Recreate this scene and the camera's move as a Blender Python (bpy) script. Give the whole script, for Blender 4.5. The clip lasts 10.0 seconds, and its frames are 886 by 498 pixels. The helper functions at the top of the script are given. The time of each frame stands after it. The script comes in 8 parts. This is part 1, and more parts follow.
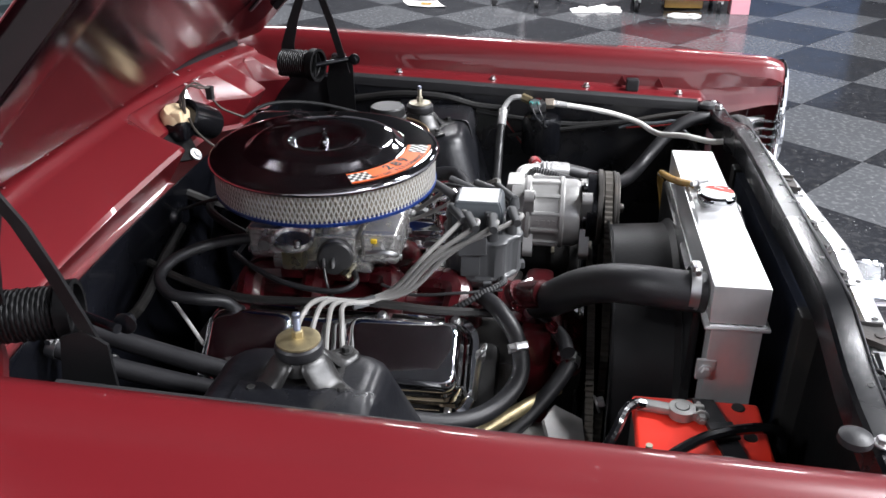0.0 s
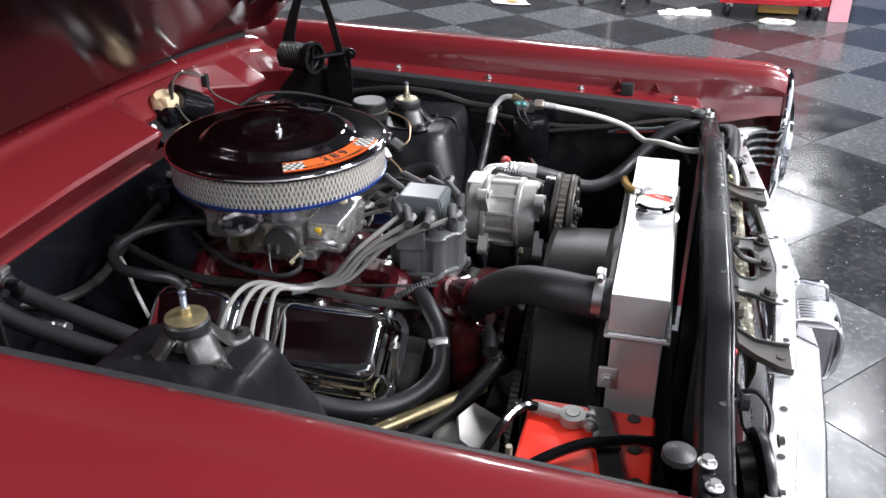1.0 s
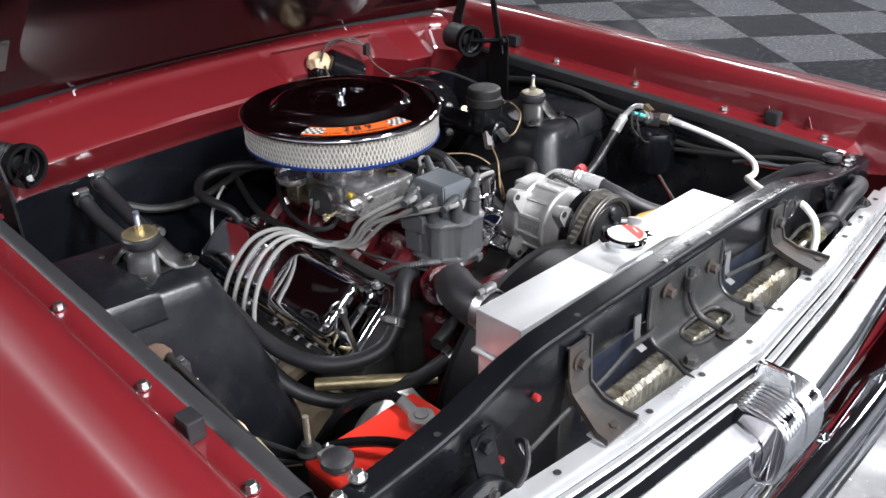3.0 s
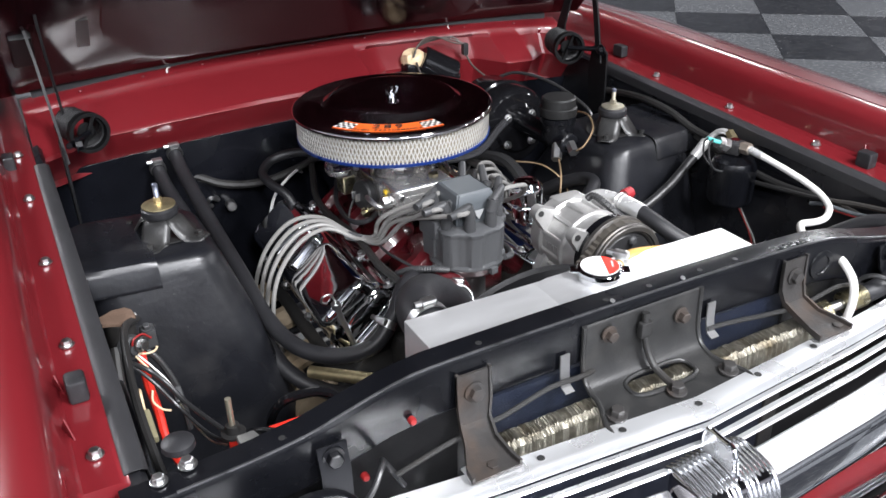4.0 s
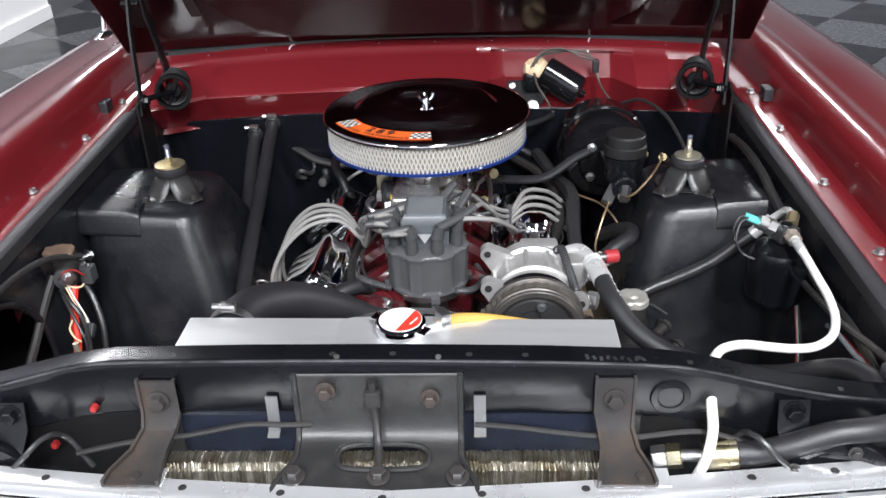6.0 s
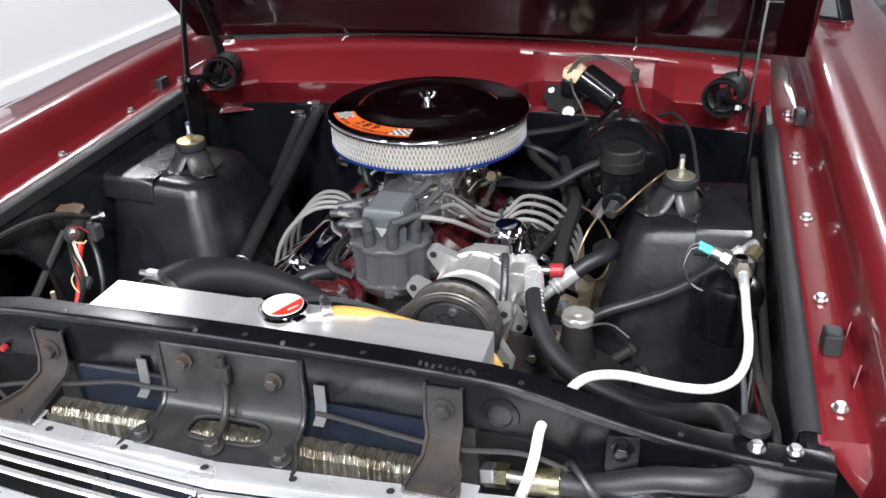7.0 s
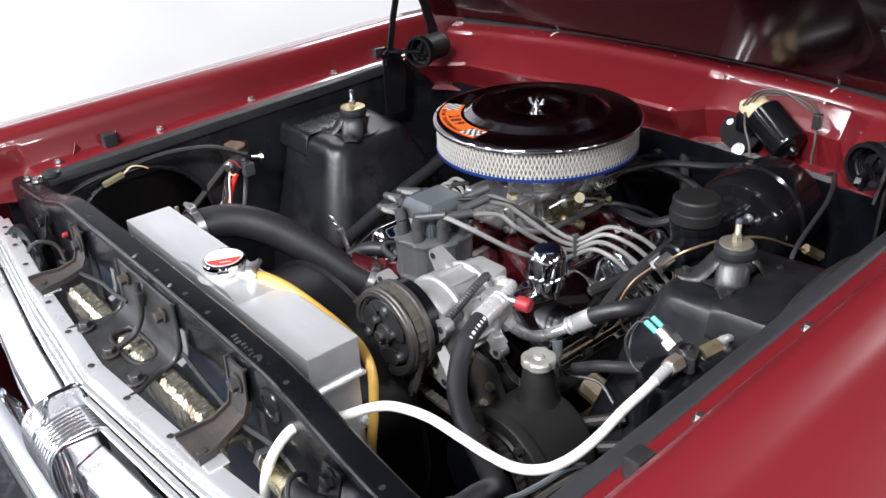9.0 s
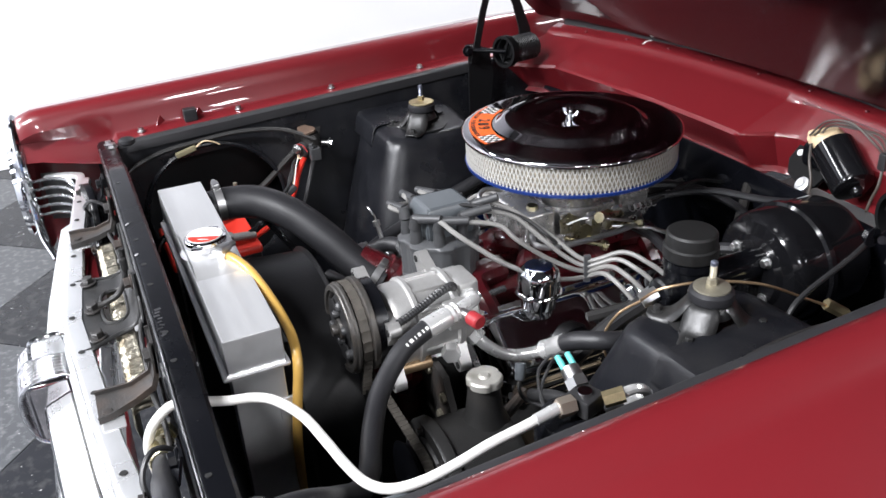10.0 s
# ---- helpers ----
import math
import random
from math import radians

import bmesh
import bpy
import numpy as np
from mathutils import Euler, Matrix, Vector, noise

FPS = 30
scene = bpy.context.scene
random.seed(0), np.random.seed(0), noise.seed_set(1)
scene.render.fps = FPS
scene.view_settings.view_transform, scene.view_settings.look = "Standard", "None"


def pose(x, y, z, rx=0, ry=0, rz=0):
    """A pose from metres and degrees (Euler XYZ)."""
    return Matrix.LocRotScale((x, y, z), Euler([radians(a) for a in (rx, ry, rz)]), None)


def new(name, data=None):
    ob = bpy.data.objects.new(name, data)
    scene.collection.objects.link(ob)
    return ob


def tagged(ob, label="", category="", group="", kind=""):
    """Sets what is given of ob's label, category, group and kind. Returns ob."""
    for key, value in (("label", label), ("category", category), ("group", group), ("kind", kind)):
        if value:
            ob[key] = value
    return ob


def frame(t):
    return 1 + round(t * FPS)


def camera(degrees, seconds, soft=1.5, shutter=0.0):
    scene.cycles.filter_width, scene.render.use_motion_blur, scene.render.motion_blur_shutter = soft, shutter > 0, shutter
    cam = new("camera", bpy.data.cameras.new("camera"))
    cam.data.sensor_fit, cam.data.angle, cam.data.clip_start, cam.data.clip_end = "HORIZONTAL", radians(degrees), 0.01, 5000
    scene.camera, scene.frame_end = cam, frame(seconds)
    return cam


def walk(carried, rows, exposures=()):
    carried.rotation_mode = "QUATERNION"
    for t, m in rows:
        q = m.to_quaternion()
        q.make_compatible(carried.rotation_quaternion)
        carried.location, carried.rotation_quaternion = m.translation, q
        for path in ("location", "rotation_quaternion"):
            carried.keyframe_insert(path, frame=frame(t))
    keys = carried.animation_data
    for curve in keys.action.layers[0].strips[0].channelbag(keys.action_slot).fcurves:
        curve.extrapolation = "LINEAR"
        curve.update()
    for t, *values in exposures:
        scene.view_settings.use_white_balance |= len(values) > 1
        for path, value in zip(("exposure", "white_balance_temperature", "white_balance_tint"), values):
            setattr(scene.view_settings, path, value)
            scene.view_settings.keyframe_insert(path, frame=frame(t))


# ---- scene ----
cam = camera(55.5, 10.0)
METRES, EYE, TILT, LEAN, TURN = 3.1, 1.42, -27.5, 0.35, -82.35
ROWS = [
    (0.0, 0.0, 0.0, 0.0, -0.0, -0.0, -0.0),
    (0.5, 0.0369, -0.0022, -0.0001, 2.75, -0.1, -1.43),
    (1.0, 0.0783, -0.0019, 0.0011, 6.8, -0.4, -3.53),
    (1.5, 0.1252, 0.0026, 0.0046, 13.45, -1.2, -6.76),
    (2.0, 0.1722, 0.0125, 0.0109, 20.32, -2.48, -9.92),
    (2.5, 0.2159, 0.0303, 0.0209, 26.82, -4.0, -12.7),
    (4.0, 0.3233, 0.1277, 0.0714, 50.98, -11.48, -20.82),
    (4.5, 0.3445, 0.1688, 0.0922, 59.23, -14.68, -22.66),
    (5.0, 0.3613, 0.2152, 0.116, 67.68, -18.26, -24.1),
    (6.5, 0.3809, 0.3609, 0.1918, 91.32, -28.95, -25.53),
    (7.0, 0.3766, 0.407, 0.2158, 99.01, -32.45, -25.06),
    (7.5, 0.3657, 0.4512, 0.2387, 107.12, -36.09, -24.32),
    (8.0, 0.3468, 0.4928, 0.2603, 116.28, -40.01, -22.65),
    (8.5, 0.3225, 0.5273, 0.2778, 124.94, -43.45, -20.4),
    (9.0, 0.2912, 0.5609, 0.2949, 133.61, -46.58, -17.54),
    (9.5, 0.2529, 0.5909, 0.3093, 141.74, -49.13, -14.46),
    (10.0, 0.2088, 0.6171, 0.3214, 148.94, -51.0, -11.28),
]
walk(cam, [(t, pose(-1.158, -0.261, EYE, TILT, LEAN, TURN) @ pose(METRES * x, METRES * y, METRES * z, 90 + pitch, roll, yaw)) for t, x, y, z, yaw, pitch, roll in ROWS],
     exposures=[(0.0, 0.10), (1.0, 0.04), (2.5, 0.06), (4.0, 0.06), (5.0, -0.04), (6.5, -0.14), (8.5, -0.02), (10.0, 0.06)])

# ---- world and large lights ----
world = bpy.data.worlds.new("room_air")
scene.world = world
world.use_nodes = True
world.node_tree.nodes["Background"].inputs[0].default_value = (0.75, 0.82, 1.0, 1)
world.node_tree.nodes["Background"].inputs[1].default_value = 0.03

CEILING = 3.7
LAMPS = [(x, y, 1.25, 90 if x > 5 else 0, 142 if x < -2 else 130 if x > 5 else 275 if y < 0 else 120) for x, y in ((-2.4, -3.2), (-2.6, 2.4), (-2.6, 6.0), (0.9, -2.6), (0.9, -5.0), (-0.9, -4.4), (5.2, 1.8), (5.4, 0.2), (5.4, 4.4), (1.7, 4.6), (1.2, 7.6), (5.5, -2.4), (10.3, -2.3), (10.4, 1.2), (10.4, 5.6))]  # x, y, length, turned, watts


def ceiling_tube(x, y, length, turned, watts):
    data = bpy.data.lights.new("tube_light", "AREA")
    data.shape, data.size, data.size_y, data.energy, data.color = "RECTANGLE", 0.42, length, watts, (0.945, 0.955, 1.0)
    ob = new("tube_light", data)
    ob.matrix_world = pose(x, y, CEILING - 0.12, 0, 0, turned)
    return ob


for row in LAMPS:
    ceiling_tube(*row)

# ---- materials ----
def mat(name, colour, rough=0.5, metal=0.0, var=0.15, scale=30.0, bump=0.0, bump_scale=300.0, coat=0.0, rvar=0.1, second=None, second_amount=0.5, second_scale=8.0, stretch=None, spec=0.5, specks=None):
    m = bpy.data.materials.new(name)
    m.use_nodes = True
    t = m.node_tree
    n, link = t.nodes, t.links.new
    b = n["Principled BSDF"]
    b.inputs["Metallic"].default_value = metal
    b.inputs["Coat Weight"].default_value = coat
    b.inputs["Coat Roughness"].default_value = 0.025
    b.inputs["Specular IOR Level"].default_value = spec
    place = n.new("ShaderNodeNewGeometry").outputs["Position"]
    if stretch:
        vm = n.new("ShaderNodeVectorMath")
        vm.operation = "MULTIPLY"
        link(place, vm.inputs[0])
        vm.inputs[1].default_value = stretch
        place = vm.outputs[0]

    def noisy(s, detail=4.0):
        k = n.new("ShaderNodeTexNoise")
        k.inputs["Scale"].default_value, k.inputs["Detail"].default_value = s, detail
        link(place, k.inputs["Vector"])
        return k.outputs["Fac"]

    ramp = n.new("ShaderNodeMix")
    ramp.data_type = "RGBA"
    ramp.inputs[6].default_value = (*[c * (1 - var) for c in colour], 1)
    ramp.inputs[7].default_value = (*[min(1, c * (1 + var)) for c in colour], 1)
    link(noisy(scale), ramp.inputs[0])
    out = ramp.outputs[2]
    if second:
        cr = n.new("ShaderNodeValToRGB")
        cr.color_ramp.elements[0].position, cr.color_ramp.elements[1].position = 0.5, 0.72
        cr.color_ramp.elements[1].color = (second_amount,) * 3 + (1,)
        link(noisy(second_scale, 8.0), cr.inputs[0])
        mx = n.new("ShaderNodeMix")
        mx.data_type = "RGBA"
        link(cr.outputs[0], mx.inputs[0])
        link(out, mx.inputs[6])
        mx.inputs[7].default_value = (*second, 1)
        out = mx.outputs[2]
    if specks:  # small pale chips and dust: colour, scale, threshold
        cr = n.new("ShaderNodeValToRGB")
        cr.color_ramp.elements[0].position, cr.color_ramp.elements[1].position = specks[2], specks[2] + 0.06
        link(noisy(specks[1], 2.0), cr.inputs[0])
        mx = n.new("ShaderNodeMix")
        mx.data_type = "RGBA"
        link(cr.outputs[0], mx.inputs[0])
        link(out, mx.inputs[6])
        mx.inputs[7].default_value = (*specks[0], 1)
        out = mx.outputs[2]
    link(out, b.inputs["Base Color"])
    mr = n.new("ShaderNodeMapRange")
    mr.inputs["From Min"].default_value, mr.inputs["From Max"].default_value = 0.3, 0.7
    mr.inputs["To Min"].default_value, mr.inputs["To Max"].default_value = max(0.0, rough - rvar * rough), min(1.0, rough + rvar * rough)
    link(noisy(scale * 0.6, 6.0), mr.inputs["Value"])
    link(mr.outputs["Result"], b.inputs["Roughness"])
    if bump:
        bp = n.new("ShaderNodeBump")
        bp.inputs["Strength"].default_value, bp.inputs["Distance"].default_value = bump, 0.002
        link(noisy(bump_scale), bp.inputs["Height"])
        link(bp.outputs["Normal"], b.inputs["Normal"])
    return m


PAINT = mat("red_paint", (0.142, 0.0098, 0.0138), 0.34, 0.0, 0.08, 5, coat=1.0, bump=0.012, bump_scale=40, spec=0.5)
# Body red taken almost to black: the hood underside's shade is in the colour.
PAINT_SHADED = mat("red_paint_with_shade", (0.0085, 0.0020, 0.0029), 0.16, 0.0, 0.3, 9, coat=0.05, bump=0.02, bump_scale=50, spec=0.21)
PAINT_WAVY = mat("red_paint_on_wavy_sheet", (0.142, 0.0098, 0.0138), 0.34, 0.0, 0.08, 5, coat=1.0, bump=0.35, bump_scale=22, spec=0.5)
ENGINE_RED = mat("engine_red_paint", (0.058, 0.004, 0.0065), 0.28, 0.0, 0.3, 25, coat=0.6, bump=0.3, bump_scale=150, second=(0.010, 0.006, 0.006), second_amount=0.95, second_scale=16)
BLACK = mat("satin_black_paint", (0.0036, 0.0039, 0.0052), 0.25, 0.0, 0.4, 14, bump=0.08, bump_scale=120, rvar=0.3, spec=0.36, second=(0.009, 0.009, 0.0105), second_amount=0.5, second_scale=13, specks=((0.06, 0.058, 0.056), 260, 0.74))
BLACK_GLOSS = mat("gloss_black_paint", (0.006, 0.006, 0.007), 0.12, 0.0, 0.2, 10, coat=0.15, spec=0.3)
FIREWALL_BLACK = mat("firewall_black_paint", (0.0055, 0.0060, 0.0085), 0.24, 0.0, 0.4, 9, coat=0.15, bump=0.25, bump_scale=35, spec=0.35, rvar=0.4)
TOWER_BLACK = mat("dusty_black_paint", (0.0080, 0.0085, 0.0108), 0.31, 0.0, 0.4, 14, bump=0.16, bump_scale=120, rvar=0.4, spec=0.45, second=(0.036, 0.035, 0.036), second_amount=0.5, second_scale=13, specks=((0.07, 0.068, 0.066), 260, 0.72))
FITTING = mat("bright_fitting_alloy", (0.74, 0.74, 0.73), 0.24, 0.55, 0.08, 60, rvar=0.3)
BLACK_DULL = mat("dull_black_dusty", (0.016, 0.0156, 0.0153), 0.5, 0.0, 0.3, 18, bump=0.2, bump_scale=160, second=(0.045, 0.039, 0.034), second_amount=0.5)
PLUG_RED = mat("plug_red_plastic", (0.26, 0.016, 0.016), 0.4, 0.0, 0.08, 20)
SEAL = mat("grey_seal", (0.021, 0.021, 0.023), 0.55, 0.0, 0.2, 20)
RUBBER = mat("rubber", (0.015, 0.015, 0.017), 0.46, 0.0, 0.2, 40, bump=0.15, bump_scale=500)
DULL_ZINC = mat("dull_zinc", (0.40, 0.37, 0.29), 0.45, 0.8, 0.3, 60, second=(0.22, 0.20, 0.16), second_amount=0.6, second_scale=60)
BLUED = mat("blued_steel", (0.24, 0.26, 0.33), 0.35, 0.8, 0.2, 60)
PLASTIC = mat("black_plastic", (0.023, 0.023, 0.024), 0.35, 0.0, 0.2, 30)
CHROME = mat("chrome", (0.82, 0.83, 0.85), 0.05, 1.0, 0.03, 20, rvar=0.3)
CHROME_DARK = mat("chrome_lid", (0.55, 0.53, 0.55), 0.06, 1.0, 0.04, 12, rvar=0.3)
ALU = mat("brushed_aluminium", (0.82, 0.825, 0.83), 0.36, 0.75, 0.05, 12, bump=0.012, bump_scale=60, rvar=0.2, stretch=(1, 8, 8))
ALU_CAST = mat("cast_aluminium", (0.50, 0.495, 0.485), 0.38, 0.65, 0.2, 50, bump=0.22, bump_scale=400, second=(0.27, 0.26, 0.25), second_amount=0.45)
BRIGHT = mat("bright_trim", (0.82, 0.83, 0.84), 0.30, 0.75, 0.04, 25, rvar=0.3)
STEEL = mat("zinc_steel", (0.55, 0.55, 0.55), 0.35, 1.0, 0.2, 60)
BRASS = mat("yellow_zinc", (0.50, 0.42, 0.25), 0.42, 0.9, 0.3, 70, second=(0.22, 0.18, 0.12), second_amount=0.6, second_scale=60)
RUSTY = mat("rusty_black", (0.028, 0.026, 0.025), 0.5, 0.0, 0.3, 30, bump=0.25, bump_scale=200, second=(0.085, 0.050, 0.030), second_amount=0.5, second_scale=18)
DIST_GREY = mat("grey_cap_plastic", (0.070, 0.072, 0.075), 0.34, 0.0, 0.12, 30, bump=0.06)
COIL_GREY = mat("blue_grey_plastic", (0.085, 0.095, 0.103), 0.30, 0.0, 0.1, 20)
WIRE_GREY = mat("grey_silicone_wire", (0.215, 0.21, 0.20), 0.42, 0.0, 0.08, 60)
HOSE_WHITE = mat("white_hose", (0.72, 0.71, 0.68), 0.45, 0.0, 0.08, 40, second=(0.5, 0.48, 0.44), second_amount=0.4)
HOSE_YELLOW = mat("amber_hose", (0.50, 0.30, 0.075), 0.25, 0.0, 0.15, 30, coat=0.5)
RED_PLASTIC = mat("red_plastic", (0.75, 0.035, 0.02), 0.4, 0.0, 0.08, 20)
ORANGE = mat("orange_decal", (0.80, 0.13, 0.02), 0.35, 0.0, 0.04, 20)
WHITE = mat("white_plastic", (0.75, 0.74, 0.72), 0.4, 0.0, 0.05, 20)
CREAM = mat("cream_plastic", (0.68, 0.52, 0.33), 0.5, 0.0, 0.15, 30)
INK = mat("black_ink", (0.02, 0.02, 0.02), 0.4)
BLUE = mat("blue_base_paint", (0.007, 0.026, 0.14), 0.3, 0.0, 0.1, 20, coat=0.5)
PAPER = mat("filter_paper", (0.36, 0.325, 0.26), 0.8, 0.0, 0.1, 60)
MESH_METAL = mat("filter_mesh", (0.54, 0.53, 0.50), 0.45, 0.3, 0.06, 80)
TEAL = mat("teal_terminal", (0.10, 0.45, 0.42), 0.4)
CORE_FINS = mat("blue_black_fins", (0.009, 0.013, 0.026), 0.45, 0.2, 0.3, 60, bump=0.4, bump_scale=400)
FOIL = mat("condenser_foil", (0.24, 0.225, 0.185), 0.38, 0.9, 0.7, 120, bump=0.8, bump_scale=160, second=(0.10, 0.075, 0.04), second_amount=0.8, second_scale=40)
WALL_WHITE = mat("white_wall_paint", (0.86, 0.86, 0.86), 0.6, 0.0, 0.02, 2)
WALL_DARK = mat("dark_wall_paint", (0.10, 0.10, 0.11), 0.7, 0.0, 0.1, 2)
CEIL_DARK = mat("dark_ceiling", (0.065, 0.066, 0.07), 0.8, 0.0, 0.1, 2)
TILE_GREY = mat("grey_floor_tile", (0.068, 0.071, 0.076), 0.19, 0.0, 0.12, 6, spec=0.14, rvar=0.5, second=(0.185, 0.185, 0.187), second_amount=0.5, second_scale=40, specks=((0.36, 0.36, 0.35), 80, 0.72))
TILE_BLACK = mat("black_floor_tile", (0.018, 0.019, 0.022), 0.19, 0.0, 0.3, 8, spec=0.14, rvar=0.5, second=(0.07, 0.07, 0.07), second_amount=0.5, second_scale=30, specks=((0.42, 0.42, 0.41), 70, 0.70))
WORN_BLACK = mat("worn_black_steel", (0.022, 0.022, 0.022), 0.36, 0.1, 0.3, 30, bump=0.12, bump_scale=250, second=(0.05, 0.048, 0.045), second_amount=0.5, second_scale=30)
COPPER = mat("copper_line", (0.36, 0.25, 0.15), 0.4, 0.8, 0.2, 60)
WALL_LIGHT = mat("light_wall_paint", (0.38, 0.39, 0.42), 0.6, 0.0, 0.05, 2)
CART_RED = mat("cart_red_paint", (0.55, 0.02, 0.03), 0.3, 0.0, 0.06, 6, coat=0.4)
PINK = mat("pink_card", (0.75, 0.36, 0.42), 0.7, 0.0, 0.08, 12)
CLOTH = mat("white_cloth", (0.72, 0.71, 0.69), 0.9, 0.0, 0.1, 30, bump=0.3, bump_scale=300)
BLUE_PANEL = mat("blue_panel_paint", (0.06, 0.11, 0.22), 0.5, 0.0, 0.1, 5)
PULLEY_GREY = mat("worn_pulley_steel", (0.085, 0.08, 0.075), 0.42, 0.6, 0.3, 50, bump=0.1, second=(0.16, 0.13, 0.10), second_amount=0.5, second_scale=40)
POLISHED = mat("polished_cast_alloy", (0.80, 0.79, 0.77), 0.26, 0.85, 0.2, 60, bump=0.12, bump_scale=300, second=(0.42, 0.41, 0.39), second_amount=0.5, second_scale=30)
# Black set deeper than the other paints, with hinge-cap shade included.
SHADE_BLACK = mat("shade_black", (0.0042, 0.0042, 0.0046), 0.55, 0.0, 0.4, 30, bump=0.1, bump_scale=200, spec=0.15)
SHROUD_BLACK = mat("shroud_plastic", (0.0075, 0.0075, 0.0082), 0.40, 0.0, 0.3, 20, bump=0.1, bump_scale=200, spec=0.25)
CHROMATE = mat("pale_chromate", (0.46, 0.41, 0.26), 0.28, 1.0, 0.35, 80, second=(0.45, 0.45, 0.44), second_amount=0.7, second_scale=40)
BOOT_GREY = mat("dark_boot_rubber", (0.045, 0.046, 0.048), 0.42, 0.0, 0.15, 40)
# Pale grey for the bar's painted-in edge highlight, and for its real scuffs.
EDGE_GLINT_WEAR = mat("edge_glint_and_rubbed_paint", (0.10, 0.10, 0.105), 0.3, 0.7, 0.6, 40, second=(0.012, 0.012, 0.014), second_amount=1.0, second_scale=22)
RIB_CHROME = mat("ribbed_chrome", (0.88, 0.89, 0.91), 0.17, 0.97, 0.1, 30)
GROUT = mat("tile_joint", (0.06, 0.06, 0.06), 0.6)


def glass(name):
    m = bpy.data.materials.new(name)
    m.use_nodes = True
    b = m.node_tree.nodes["Principled BSDF"]
    b.inputs["Base Color"].default_value = (0.75, 0.9, 0.88, 1)
    b.inputs["Roughness"].default_value = 0.02
    b.inputs["Transmission Weight"].default_value = 1.0
    b.inputs["IOR"].default_value = 1.45
    return m


GLASS = glass("window_glass")


# ---- mesh helpers ----
def thing(name, at, label, category, group="", kind=""):
    ob = new(name)
    ob.location = at
    ob.empty_display_size = 0.05
    bpy.context.view_layer.update()
    return tagged(ob, label, category, group, kind)


def finish(name, bm, material, smooth=35):
    me = bpy.data.meshes.new(name)
    bmesh.ops.recalc_face_normals(bm, faces=bm.faces)
    bm.to_mesh(me)
    bm.free()
    me.materials.append(material)
    if smooth:
        me.shade_smooth()
        me.set_sharp_from_angle(angle=radians(smooth))
    return me


def world_at(ob):
    p = Vector((0, 0, 0))
    while ob:
        p += ob.location
        ob = ob.parent
    return p


def part(name, bm, material, parent, label="", smooth=35, thick=0.0, offset=-1.0):
    """One mesh, built in the car's own coordinates, as a part of parent."""
    me = finish(name, bm, material, smooth)
    me.transform(Matrix.Translation(-world_at(parent)))
    ob = new(name, me)
    ob.parent = parent
    if label:
        tagged(ob, label)
    if thick:
        mod = ob.modifiers.new("thickness", "SOLIDIFY")
        mod.thickness, mod.offset = thick, offset
    if smooth:
        mod = ob.modifiers.new("even_shading", "WEIGHTED_NORMAL")
        mod.keep_sharp = True
    return ob


def structure(name, bm, material, label, category, smooth=0):
    ob = new(name, finish(name, bm, material, smooth))
    return tagged(ob, label, category, kind="structure")


def box(bm, c, size, bevel=0.0, m=None, seg=2):
    r = bmesh.ops.create_cube(bm, size=1.0)
    vs = r["verts"]
    bmesh.ops.scale(bm, vec=size, verts=vs)
    if bevel:
        es = list({e for v in vs for e in v.link_edges})
        r2 = bmesh.ops.bevel(bm, geom=es, offset=bevel, segments=seg, profile=0.5, affect="EDGES")
        vs = list({v for f in r2["faces"] for v in f.verts} | {v for v in vs if v.is_valid})
    t = Matrix.Translation(c) @ (m.to_4x4() if m else Matrix())
    bmesh.ops.transform(bm, matrix=t, verts=vs)
    return vs


def frame_to(axis):
    return Vector(axis).normalized().to_track_quat("Z", "Y").to_matrix().to_4x4()


def revolve(bm, profile, at, axis=(0, 0, 1), seg=32, cap=True):
    """profile: (radius, height) pairs along axis."""
    m = Matrix.Translation(at) @ frame_to(axis)
    rings = []
    for r, h in profile:
        if r <= 1e-6:
            rings.append([bm.verts.new(m @ Vector((0, 0, h)))])
        else:
            rings.append([bm.verts.new(m @ Vector((r * math.cos(2 * math.pi * i / seg), r * math.sin(2 * math.pi * i / seg), h))) for i in range(seg)])
    for a, b in zip(rings, rings[1:]):
        for i in range(seg):
            j = (i + 1) % seg
            if len(a) == 1 and len(b) == 1:
                continue
            if len(a) == 1:
                bm.faces.new((a[0], b[i], b[j]))
            elif len(b) == 1:
                bm.faces.new((a[i], a[j], b[0]))
            else:
                bm.faces.new((a[i], a[j], b[j], b[i]))
    if cap:
        for ring in (rings[0], rings[-1]):
            if len(ring) > 2:
                bm.faces.new(ring)


def cyl(bm, a, b, r, r2=None, seg=20, bevel=0.0):
    a, b = Vector(a), Vector(b)
    h = (b - a).length
    r2 = r if r2 is None else r2
    if bevel:
        prof = [(r - bevel, 0), (r, bevel), (r2, h - bevel), (r2 - bevel, h)]
    else:
        prof = [(r, 0), (r2, h)]
    revolve(bm, prof, a, b - a, seg)


def smooth_path(pts, per=8):
    pts = [Vector(p) for p in pts]
    if len(pts) < 3:
        return pts
    ext = [2 * pts[0] - pts[1]] + pts + [2 * pts[-1] - pts[-2]]
    out = []
    for k in range(1, len(ext) - 2):
        p0, p1, p2, p3 = ext[k - 1:k + 3]
        for i in range(per):
            s = i / per
            out.append(0.5 * (2 * p1 + (p2 - p0) * s + (2 * p0 - 5 * p1 + 4 * p2 - p3) * s * s + (3 * p1 - p0 - 3 * p2 + p3) * s ** 3))
    out.append(pts[-1])
    return out


